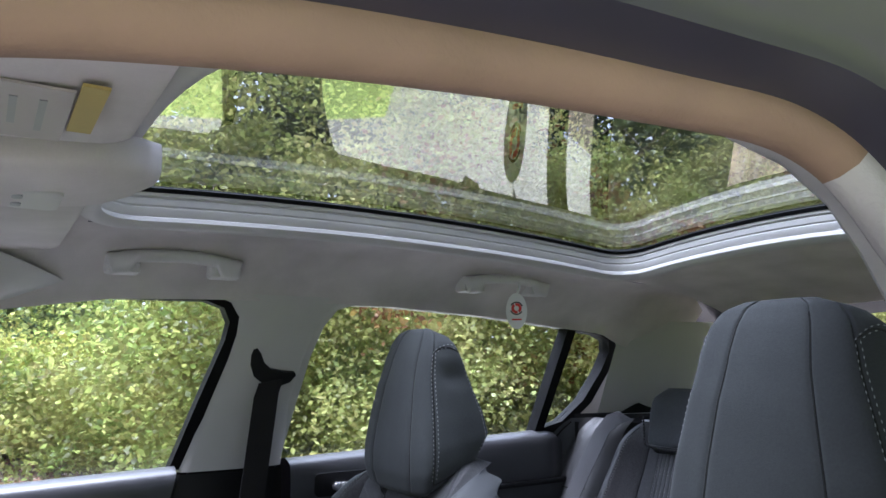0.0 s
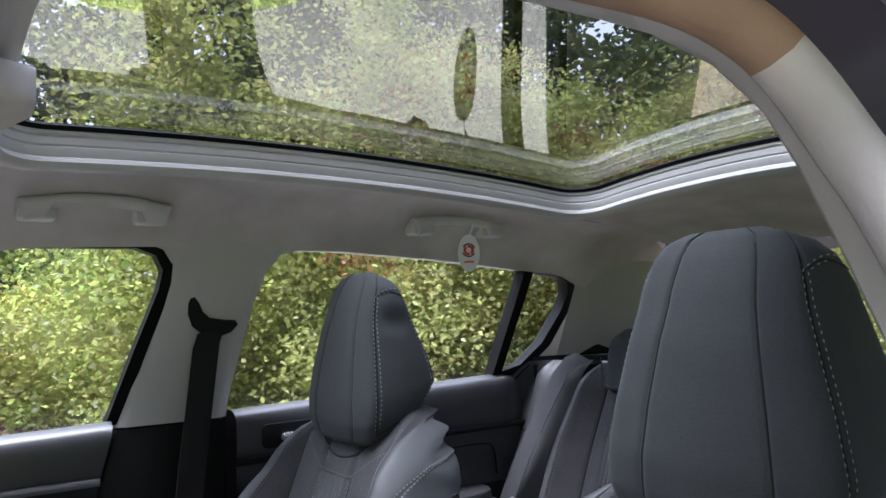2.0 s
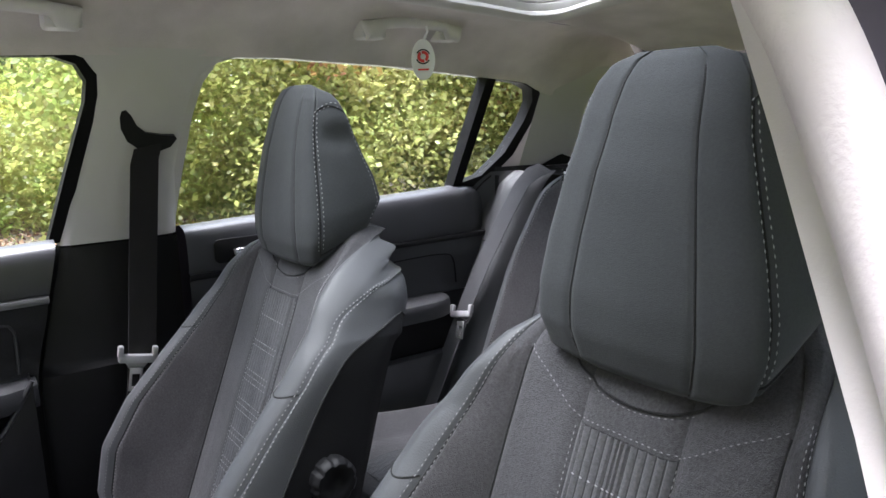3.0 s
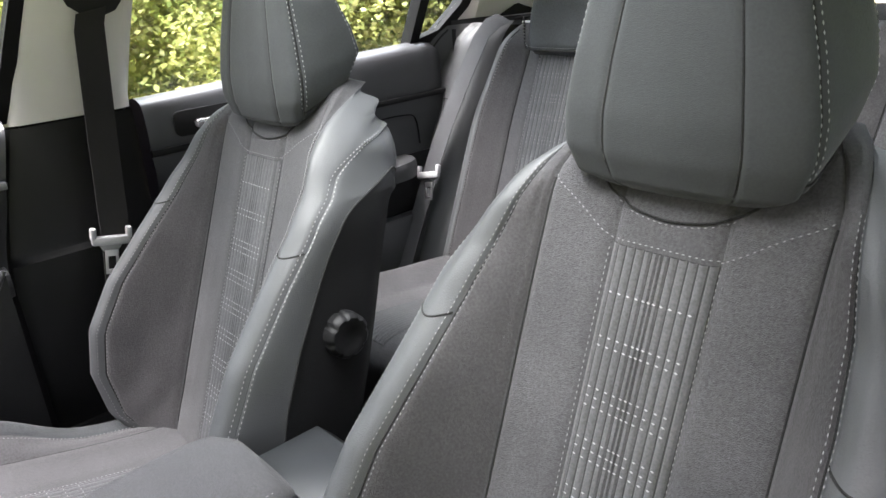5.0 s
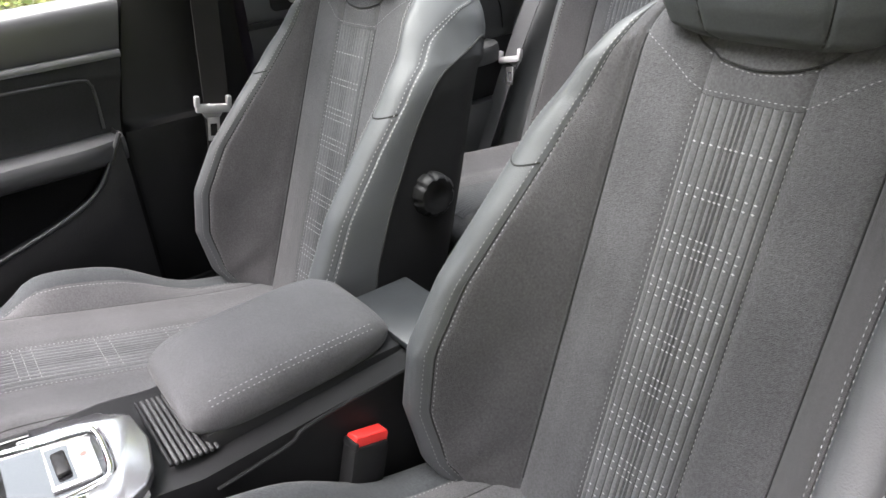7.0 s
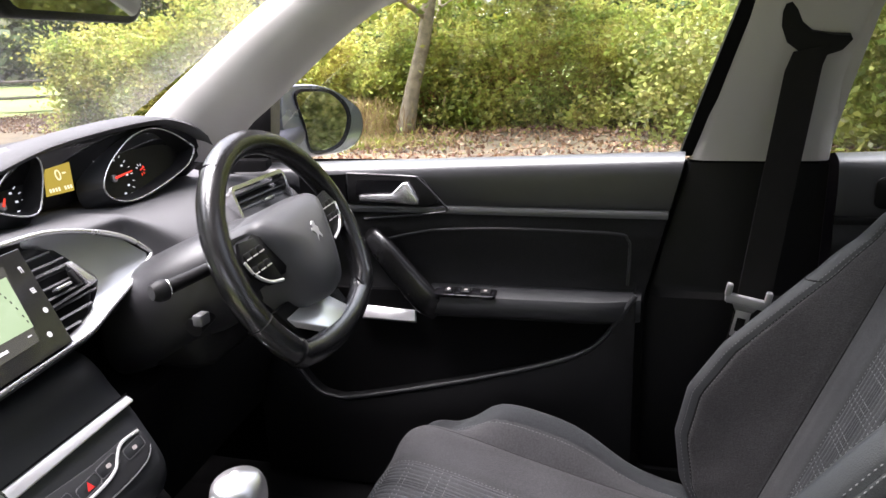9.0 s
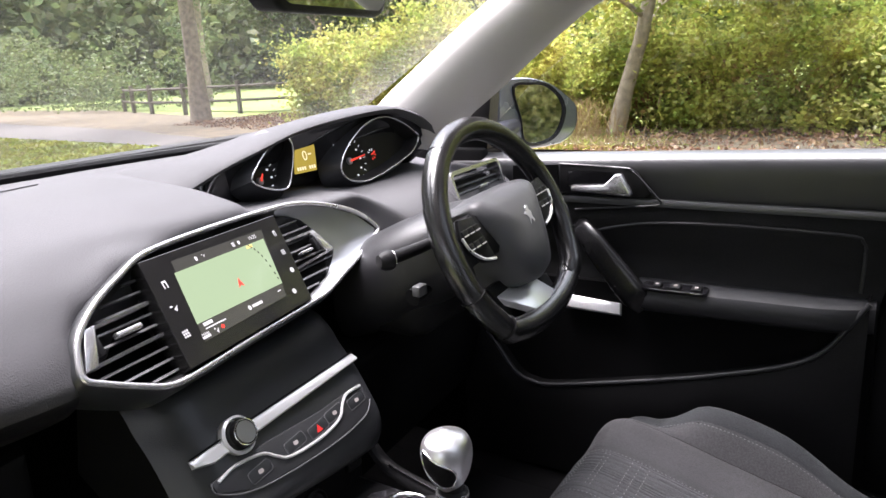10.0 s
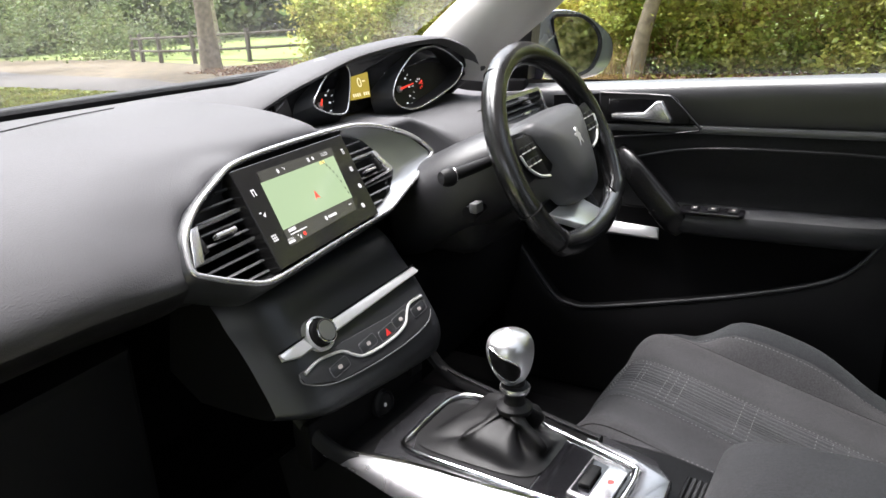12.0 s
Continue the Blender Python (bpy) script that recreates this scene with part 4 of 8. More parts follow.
def tongue(parent, c, m):
    t = part("tongue", Mesh().box((-0.033, -0.007, -0.012), (0.033, 0.007, 0.004), m, 0.004), M_GREYPL, parent, "grey plastic belt tongue")
    g = Mesh()
    for sx in (-1, 1):
        g.box((sx * 0.030 - 0.005, -0.007, -0.002), (sx * 0.030 + 0.005, 0.007, 0.020), m, 0.003)
    g.prism([(-0.022, -0.010), (0.022, -0.010), (0.012, -0.026), (-0.012, -0.026)], m @ pose(0, -0.005, 0, 90), 0.01, 0.0)
    part("clip_body", g, M_GREYPL, t)
    b = Mesh()
    for lo, hi in (((-0.0115, -0.0012, -0.062), (-0.0065, 0.0012, -0.022)), ((0.0065, -0.0012, -0.062), (0.0115, 0.0012, -0.022)), ((-0.0115, -0.0012, -0.067), (0.0115, 0.0012, -0.058)), ((-0.0115, -0.0012, -0.034), (0.0115, 0.0012, -0.022))):
        b.box(lo, hi, m, 0.0008, 1)
    part("blade", b, M_STEEL, t, "steel latch blade")


fb = thing("seat_belt", "black front seat belt hanging down the pillar", "seat belt", (0.67, -0.5, 0.8), "seat belts")
part("webbing", ribbon([(0.662, -0.536, 1.108), (0.660, -0.526, 1.08), (0.660, -0.505, 0.90), (0.648, -0.480, 0.70), (0.640, -0.463, 0.60), (0.620, -0.425, 0.42), (0.612, -0.41, 0.37)], [(0.004, 0.050, -0.008)] * 2 + [(0.002, 0.05, 0)] * 3 + [(0.0, 0.046, 0.01)] * 2), M_BELT, fb)
gm = frame_matrix((0.672, -0.540, 1.130), (0, 0.96, 0.28), (-0.3, 0, 1))
cres = [(1.12 * x, 1.12 * y) for x, y in ((0.050, 0.030), (0.044, 0.033), (0.034, 0.026), (0.022, 0.012), (0.006, 0.004), (-0.020, 0.006), (-0.040, 0.010), (-0.044, 0.006), (-0.038, -0.010), (-0.022, -0.022), (0.010, -0.026), (0.030, -0.018), (0.044, 0.0), (0.050, 0.018))]
part("belt_guide", Mesh().prism(cres, gm @ pose(0, 0, -0.012), 0.024, 0.004), M_BLACK, fb, "black crescent belt guide", 50)
tongue(fb, None, frame_matrix((0.641, -0.472, 0.722), (0.1, 1, 0.18), (-1, 0.1, 0)))
part("floor_anchor", Mesh().box((0.60, -0.43, 0.352), (0.625, -0.385, 0.385), bevel=0.006), M_GREYPL, fb, "pale anchor cover")

rb_ = thing("seat_belt", "grey rear seat belt lying on the rear bolster", "seat belt", (0.6, -1.25, 0.7), "seat belts")
part("webbing", ribbon([(0.600, -1.475, 1.004), (0.605, -1.440, 0.995), (0.612, -1.405, 0.968), (0.630, -1.352, 0.872), (0.648, -1.300, 0.770), (0.663, -1.268, 0.690), (0.668, -1.255, 0.655), (0.665, -1.13, 0.42)], [(0.040, 0.010, 0.02)] * 2 + [(0.044, 0.006, 0.006)] * 5 + [(0.044, 0.006, 0)]), M_GREYBELT, rb_)
tongue(rb_, None, frame_matrix((0.666, -1.246, 0.654), (0.95, 0.22, -0.16), (-0.25, 0.90, 0.36)))


# ---------------------------------------------------------------- grab handles and the tag
def grab(y0, y1):
    g = thing("grab_handle", "light grey roof grab handle folded up", "grab handle", (0.52, (y0 + y1) / 2, 1.33), "grab handles")
    pts = []
    L = y1 - y0
    for k in range(25):
        t = k / 24
        y = y0 + L * t
        zz = 1.318 + 0.012 * math.sin(math.pi * t)
        pts.append((t, y, zz))
    rings = []
    for t, y, zz in pts:
        deep = 0.030 if t < 0.2 or t > 0.8 else 0.014
        e = min(1, min(t, 1 - t) / 0.035) ** 0.5
        rings.append([(0.520 - 0.006 * math.sin(math.pi * t) + 0.014 * math.cos(a) * (0.5 + 0.5 * e), y, zz + 0.008 - deep / 2 * e + (deep / 2 * e + 0.004) * math.sin(a)) for a in [2 * math.pi * j / 14 for j in range(14)]])
    part("grip", Mesh().loft(rings), M_TRIM, g, "", 60)
    for yy in (y0 + 0.028, y1 - 0.028):
        part("mount", Mesh().box((0.518, yy - 0.028, 1.297), (0.560, yy + 0.028, 1.333), bevel=0.007), M_TRIM, g)
    return g


grab(-0.425, -0.195)
grab(-1.156, -0.918)
part_hook = Mesh().tube([(0.508, -1.060, 1.330), (0.502, -1.058, 1.312), (0.503, -1.052, 1.298)], 0.0025, 8)
tag = thing("hanging_tag", "small white oval air freshener tag hanging from the grab handle", "tag", (0.48, -1.04, 1.26))
part("hook", part_hook, M_WHITE, tag, "white plastic hook")
tm = frame_matrix((0.487, -1.036, 1.256), (-0.6, -0.8, 0), (0, 0, 1))
oval = [(0.0235 * math.cos(2 * math.pi * k / 40), 0.040 * math.sin(2 * math.pi * k / 40)) for k in range(40)]
plate = part("plate", Mesh().prism(oval, tm @ pose(0, 0, -0.001), 0.002), M_WHITE, tag, "white card oval", 0)
part("cord", Mesh().tube([(0.487, -1.036, 1.29), (0.500, -1.050, 1.305)], 0.0008, 6), M_WHITE, tag)
sw = Mesh()
for k in range(2):
    arc = [(0.0115 * math.cos(radians(a)), 0.006 + 0.0115 * math.sin(radians(a))) for a in range(180 * k - 60, 180 * k + 111, 15)]
    inn = [(0.0055 * math.cos(radians(a)) , 0.006 + 0.0055 * math.sin(radians(a))) for a in range(180 * k + 110, 180 * k - 61, -15)]
    sw.prism(arc + inn, tm @ pose(0, 0, 0.001), 0.0006)
part("swirl", sw, M_RED, plate, "red swirl print", 0)
dk = Mesh()
for k in range(2):
    arc = [(0.0150 * math.cos(radians(a)), 0.006 + 0.0150 * math.sin(radians(a))) for a in range(180 * k + 20, 180 * k + 151, 13)]
    inn = [(0.0122 * math.cos(radians(a)), 0.006 + 0.0122 * math.sin(radians(a))) for a in range(180 * k + 150, 180 * k + 19, -13)]
    dk.prism(arc + inn, tm @ pose(0, 0, 0.001), 0.0006)
part("swirl_edge", dk, M_BLACK, plate, "black swirl print", 0)
part("print_bar", Mesh().prism(rounded(0.022, 0.0035, 0.001, 2), tm @ pose(0, -0.019, 0.001), 0.0006), M_RED, plate, "", 0)


# ---------------------------------------------------------------- doors
def wx(z):
    """The window plane, leaning inwards with height."""
    return 0.74 - 0.4 * (z - 0.93)


def sheet(poly, s, off=0.0):
    """A pane in the window plane from (y, z) points."""
    return Mesh().add([(s * (wx(z) + 0.03 + off), y, z) for y, z in poly] + [(s * (wx(z) + 0.034 + off), y, z) for y, z in poly],
                      [tuple(range(len(poly))), tuple(range(2 * len(poly) - 1, len(poly) - 1, -1))] + [(i, (i + 1) % len(poly), len(poly) + (i + 1) % len(poly), len(poly) + i) for i in range(len(poly))])


def band(inner, outer, s, near=0.016, far=0.05):
    """A frame between two outlines of (y, z) points in the window plane."""
    return Mesh().loft([[(s * (wx(a[1]) + near), *a), (s * (wx(b[1]) + near - 0.002), *b), (s * (wx(b[1]) + far), *b), (s * (wx(a[1]) + far), *a)] for a, b in zip(inner, outer)])


FW = [(0.44, 0.935), (-0.362, 0.935), (-0.40, 1.07), (-0.436, 1.19), (-0.440, 1.225), (-0.425, 1.252), (-0.39, 1.264), (-0.2, 1.262), (-0.03, 1.235), (0.12, 1.17), (0.30, 1.05)]
RW = [(-0.592, 0.945), (-1.284, 0.955), (-1.320, 1.228), (-1.05, 1.252), (-0.79, 1.266), (-0.70, 1.266), (-0.665, 1.255), (-0.640, 1.22), (-0.622, 1.16), (-0.605, 1.05)]
QW = [(-1.305, 0.965), (-1.37, 0.985), (-1.43, 1.04), (-1.47, 1.12), (-1.482, 1.17), (-1.470, 1.20), (-1.43, 1.215), (-1.345, 1.224)]


def front_door(s):
    d = thing("car_door", "black driver door with chrome handle and pale window ledge, closed", "car door", (s * 0.73, 0.05, 0.6), "doors")
    sill = lambda y: 0.931 - 0.035 * y  # noqa: E731
    Y0, Y1 = 0.47, -0.312

    def end(z):
        return Y1 - 0.056 * max(0, z - 0.69) / 0.24

    def upper(a, b):
        y = Y0 + (Y1 - Y0) * b
        z0 = sill(y)
        x, z = spline([(0.772, z0 - 0.004), (0.755, z0 + 0.001), (0.735, z0), (0.716, z0 - 0.008), (0.708, z0 - 0.026), (0.710, 0.872), (0.713, 0.852), (0.716, 0.846)], a)
        return (s * x, Y0 + (end(z) - Y0) * b, z)
    part("top_rail", Mesh().grid(upper, 24, 40), M_RAIL, d, "soft dark window ledge", 50)
    part("trim_strip", Mesh().loft([[(s * x, y, z) for x, z in ((0.716, 0.848), (0.706, 0.846), (0.704, 0.840), (0.706, 0.834), (0.716, 0.832))] for y in [Y0 + (end(0.84) - Y0) * k / 30 for k in range(31)]]), M_STRIP, d, "satin dark strip")
    part("recess_panel", Mesh().grid(lambda a, b: (s * (spline([(0.712, 0), (0.708, 0), (0.718, 0), (0.726, 0), (0.724, 0), (0.712, 0)], a)[0]), Y0 + (end(0.834 - a * 0.152) - Y0) * b, 0.834 - a * 0.152), 20, 40), M_DOORCL, d, "padded dark cloth recess", 60)
    part("seam", Mesh().tube(curve([(s * 0.714, 0.17, 0.778), (s * 0.7085, 0.08, 0.800), (s * 0.7075, -0.023, 0.808), (s * 0.7075, -0.14, 0.809), (s * 0.7080, -0.262, 0.806), (s * 0.7105, -0.282, 0.796), (s * 0.7150, -0.286, 0.775), (s * 0.7170, -0.284, 0.71)], 40), 0.0030, 6), M_DOOR, d)
    # armrest, its top sloping into the door pull
    arm = []
    for k in range(31):
        t = k / 30
        y = 0.075 + (Y1 + 0.004 - 0.075) * t
        r = 1 - 0.35 * max(0, (t - 0.75) / 0.25) ** 2
        zt = 0.694 + 0.004 * t
        arm.append([(s * x, y, z) for x, z in ((0.725, zt + 0.002), (0.73 - 0.05 * r, zt + 0.003), (0.73 - 0.070 * r, zt - 0.003), (0.73 - 0.076 * r, zt - 0.016), (0.73 - 0.072 * r, zt - 0.036), (0.73 - 0.06 * r, zt - 0.046), (0.725, zt - 0.05))])
    rest = part("armrest", Mesh().loft(arm), M_DOOR, d, "padded dark armrest", 45)
    sm = frame_matrix((s * 0.668, 0.000, 0.698), (0, s, 0), (-s, 0, -0.12))
    sp = part("switch_plate", Mesh().prism(rounded(0.115, 0.034, 0.01), sm @ pose(0, 0, -0.004), 0.006, 0.001), M_GLOSS, rest, "gloss black window switch plate")
    for k, w in ((-0.038, 0.018), (-0.002, 0.018), (0.03, 0.014)):
        part("window_switch", Mesh().box((k - w / 2, -0.010, 0.001), (k + w / 2, 0.010, 0.006), sm, 0.0015), M_BLACK, sp)
        part("switch_mark", Mesh().box((k - 0.003, -0.002, 0.0060), (k + 0.003, 0.004, 0.0066), sm), M_LABEL, sp)
    # pull handle
    pull = []
    for x, y, z, w in curve([(0.712, 0.196, 0.798, 0.012), (0.690, 0.180, 0.792, 0.018), (0.672, 0.152, 0.768, 0.022), (0.664, 0.110, 0.722, 0.025), (0.662, 0.070, 0.678, 0.026), (0.676, 0.050, 0.654, 0.022)], 24):
        pull.append([(s * (x + 0.013 * math.copysign(abs(math.sin(q)) ** 0.6, math.sin(q))), y + 0.74 * w * math.copysign(abs(math.cos(q)) ** 0.6, math.cos(q)), z - 0.67 * w * math.copysign(abs(math.cos(q)) ** 0.6, math.cos(q))) for q in [2 * math.pi * j / 20 for j in range(20)]])
    part("pull_handle", Mesh().loft(pull), M_PULL, d, "slanting black pull handle", 50)
    part("pull_cup", Mesh().prism([(-0.215, 0.016), (-0.104, 0.011), (-0.100, -0.012), (-0.215, -0.010)], frame_matrix((s * 0.690, 0, 0.636), (0, -1, 0), (s * 0.55, 0.0, 0.84)), 0.010, 0.004), M_RING, d, "bright metal pull cup")
    # release handle in its recess
    hm = frame_matrix((s * 0.706, 0.0, 0.0), (0, -1, 0), (0, 0, 1))
    if s < 0:
        hm = frame_matrix((s * 0.706, 0.0, 0.0), (0, 1, 0), (0, 0, 1))
    bez = [(-0.23, 0.853), (-0.23, 0.905), (-0.095, 0.903), (-0.082, 0.897), (-0.056, 0.858), (-0.062, 0.850), (-0.10, 0.846)]
    hb = part("handle_bezel", Mesh().prism(bez, hm @ pose(0, 0, -0.006), 0.009, 0.002), M_BLACK, d, "black handle surround")
    rec = [(-0.215, 0.866), (-0.212, 0.896), (-0.118, 0.895), (-0.088, 0.858), (-0.10, 0.854)]
    part("handle_recess", Mesh().prism(rec, hm @ pose(0, 0, 0.0), 0.0045), M_GLOSS, hb, "dark handle recess", 0)
    lever = [(-0.203, 0.858), (-0.203, 0.868), (-0.14, 0.872), (-0.118, 0.893), (-0.108, 0.894), (-0.088, 0.862), (-0.090, 0.853)]
    part("bezel_rim", Mesh().tube([hm @ Vector((a, b, 0.002)) for a, b in curve([(-0.23, 0.907), (-0.11, 0.903), (-0.088, 0.896), (-0.046, 0.853), (-0.038, 0.842), (-0.06, 0.836), (-0.20, 0.821)], 40)], 0.0022, 6), M_DOOR, hb, "satin edge of the surround", 60)
    part("release_lever", Mesh().prism(lever, hm @ pose(0, 0, 0.004), 0.014, 0.004), M_SATIN, hb, "satin chrome release lever", 50)
    part("speaker_mesh", Mesh().prism([(-0.33, 0.858), (-0.33, 0.90), (-0.235, 0.905), (-0.235, 0.855)], hm @ pose(0, 0, -0.006), 0.006), M_RUBBER, d)
    # lower panel with its map pocket
    lowm = frame_matrix((s * 0.716, 0, 0), (0, -1 if s > 0 else 1, 0), (0, 0, 1))
    pl = curve([(-0.44, 0.645), (-0.394, 0.579), (-0.361, 0.533), (-0.316, 0.476), (-0.280, 0.462), (-0.239, 0.463), (-0.10, 0.496), (0.05, 0.536), (0.179, 0.579), (0.237, 0.614), (0.273, 0.665), (0.305, 0.717)], 44) + [(0.312, 0.717), (0.312, 0.27), (-0.44, 0.27)]
    part("lower_panel", Mesh().loft([[lowm @ Vector((a, b - q, z)) for q, z in ((0.0, -0.01), (0.0, 0.036), (0.003, 0.043), (0.010, 0.046))] + [lowm @ Vector((a, b + (0.27 - b) * q, 0.046 - 0.006 * q)) for q in (0.3, 0.6, 1.0)] for a, b in pl[:44]], caps=False, closed=False), M_SIDE, d, "black lower door panel with pocket lip", 50)
    part("pocket_back", Mesh().box((s * 0.706 - 0.008, Y1, 0.28), (s * 0.706 + 0.008, Y0, 0.684)), M_CARPET, d)
    part("pocket_lip", Mesh().tube([lowm @ Vector((a, b, 0.044)) for a, b in pl[:44]], 0.0045, 8), M_DOOR, d, "rounded pocket lip", 60)
    part("outer_skin", Mesh().grid(lambda a, b: (s * (spline([(0.765, 0.925), (0.80, 0.90), (0.855, 0.80), (0.88, 0.62), (0.87, 0.42), (0.84, 0.25)], a)[0]), 0.62 - 0.93 * b, spline([(0.765, 0.925), (0.80, 0.90), (0.855, 0.80), (0.88, 0.62), (0.87, 0.42), (0.84, 0.25)], a)[1]), 16, 10), M_PAINT, d)
    pane = part("window_pane", sheet(FW, s, 0.0), M_GLASS, d, "clear side window", 0)
    pane.visible_shadow = False
    frame_in = FW[1:-2]
    frame_out = [(-0.388, 0.935), (-0.424, 1.07), (-0.458, 1.19), (-0.462, 1.235), (-0.442, 1.270), (-0.395, 1.284), (-0.2, 1.282), (-0.02, 1.255)]
    part("window_frame", band(frame_in, frame_out, s), M_RUBBER, d, "black window frame")
    part("door_edge", Mesh().box((s * 0.775 - 0.012, -0.44, 0.25), (s * 0.775 + 0.012, -0.27, 0.926), bevel=0.004), M_RUBBER, d, "", 40)
    # mirror triangle
    part("mirror_sail", Mesh().add([(s * (wx(z) + o), y, z) for o in (0.012, 0.05) for y, z in ((0.56, 0.925), (0.412, 0.925), (0.368, 1.062), (0.395, 1.062))], [(0, 1, 2, 3), (7, 6, 5, 4), (0, 1, 5, 4), (1, 2, 6, 5), (2, 3, 7, 6), (3, 0, 4, 7)]), M_BLACK, d, "black mirror sail", 0)
    return d


def rear_door(s):
    d = thing("car_door", "black rear door with pale window ledge, closed" if s > 0 else "black rear passenger door, closed", "car door", (s * 0.74, -0.95, 0.6), "doors")
    Y0, Y1 = -0.602, -1.37
    sill = lambda y: 0.940 - 0.034 * (y + 0.6)  # noqa: E731

    def upper(a, b):
        y = Y0 + (Y1 - Y0) * b
        z0 = sill(y)
        tuck = 0.02 * max(0, b - 0.93) / 0.07
        x, z = spline([(0.775, z0 - 0.004), (0.76, z0 + 0.001), (0.742, z0), (0.722, z0 - 0.008), (0.714, z0 - 0.028), (0.712, 0.87), (0.714, 0.846), (0.720, 0.838)], a)
        return (s * (x + tuck), y, z - tuck * 0.4)
    part("top_rail", Mesh().grid(upper, 24, 40), M_RAIL, d, "soft dark window ledge", 50)
    part("trim_strip", Mesh().loft([[(s * x, y, z) for x, z in ((0.722, 0.846), (0.711, 0.844), (0.709, 0.838), (0.711, 0.832), (0.722, 0.830))] for y in [Y0 + (Y1 - Y0) * k / 20 for k in range(21)]]), M_BLACK, d)
    part("recess_panel", Mesh().grid(lambda a, b: (s * spline([(0.716, 0), (0.714, 0), (0.722, 0), (0.726, 0), (0.722, 0)], a)[0], Y0 + (Y1 - Y0) * b, 0.832 - a * 0.14), 16, 20), M_DOOR, d, "", 60)
    part("seam", Mesh().tube(curve([(s * 0.715, -0.62, 0.775), (s * 0.715, -0.8, 0.79), (s * 0.715, -1.1, 0.80), (s * 0.715, -1.22, 0.80), (s * 0.716, -1.26, 0.785), (s * 0.718, -1.27, 0.72)], 20), 0.002, 6), M_RUBBER, d)
    arm = []
    for k in range(21):
        t = k / 20
        y = -0.62 - 0.60 * t
        r = 1 if t < 0.9 else 1 - 0.3 * ((t - 0.9) / 0.1) ** 2
        arm.append([(s * x, y, z) for x, z in ((0.725, 0.702), (0.73 - 0.055 * r, 0.702), (0.73 - 0.072 * r, 0.696), (0.73 - 0.078 * r, 0.682), (0.73 - 0.072 * r, 0.655), (0.725, 0.645))])
    part("armrest", Mesh().loft(arm), M_DOOR, d, "dark armrest", 45)
    part("pull_cup", Mesh().box((s * 0.69 - 0.022, -1.05, 0.699), (s * 0.69 + 0.022, -0.92, 0.7035), bevel=0.002), M_BLACK, d)
    hm = frame_matrix((s * 0.711, -0.73, 0.885), (0, -s, 0), (0, 0, 1))
    hb = part("handle_bezel", Mesh().prism(rounded(0.15, 0.05, 0.012), hm, 0.004, 0.001), M_BLACK, d)
    part("release_lever", Mesh().prism(rounded(0.10, 0.016, 0.006), hm @ pose(0.015, -0.004, 0.004), 0.012, 0.004), M_SATIN, hb, "satin chrome release lever")
    part("lower_panel", Mesh().box((s * 0.70 - 0.02, Y1, 0.27), (s * 0.70 + 0.02, Y0, 0.56), bevel=0.015), M_DOOR, d)
    part("pocket_back", Mesh().box((s * 0.726 - 0.008, Y1, 0.28), (s * 0.726 + 0.008, Y0, 0.70)), M_BLACK, d)
    prof = [(0.765, 0.94), (0.80, 0.91), (0.855, 0.80), (0.88, 0.62), (0.87, 0.42), (0.84, 0.25)]
    part("outer_skin", Mesh().grid(lambda a, b: (s * spline(prof, a)[0], -0.55 - 0.9 * b, spline(prof, a)[1]), 16, 8), M_PAINT, d)
    pane = part("window_pane", sheet(RW, s), M_GLASS, d, "clear side window", 0)
    pane.visible_shadow = False
    q = part("quarter_pane", sheet(QW, s), M_GLASS, d, "small quarter window", 0)
    q.visible_shadow = False
    part("divider_bar", band([(-1.281, 0.945), (-1.319, 1.24)], [(-1.307, 0.945), (-1.346, 1.24)], s, 0.012, 0.05), M_RUBBER, d, "black window divider", 0)
    qi = [(-1.30, 0.968)] + QW[1:] + [(-1.308, 1.228)]
    qo = [(-1.30, 0.944), (-1.39, 0.966), (-1.460, 1.033), (-1.498, 1.12), (-1.508, 1.176), (-1.492, 1.215), (-1.437, 1.230), (-1.345, 1.238), (-1.30, 1.242)]
    part("quarter_cover", sheet([(-1.385, 0.955), (-1.39, 0.970), (-1.45, 1.033), (-1.488, 1.12), (-1.500, 1.19), (-1.56, 1.19), (-1.56, 0.955)], s, -0.008), M_PILLAR, d, "light grey trim behind the quarter window", 0)
    part("quarter_frame", band(qi, qo, s, 0.012, 0.05), M_RUBBER, d, "black quarter window frame", 50)
    part("window_frame", band([RW[2], RW[3], RW[4], RW[5], RW[6], RW[7], RW[8], RW[9], RW[0]], [(-1.308, 1.245), (-1.05, 1.268), (-0.79, 1.280), (-0.695, 1.280), (-0.645, 1.268), (-0.618, 1.225), (-0.602, 1.16), (-0.588, 1.05), (-0.58, 0.945)], s), M_PILLAR, d, "light grey window surround")
    return d


front_door(1)
rear_door(1)
rear_door(-1)

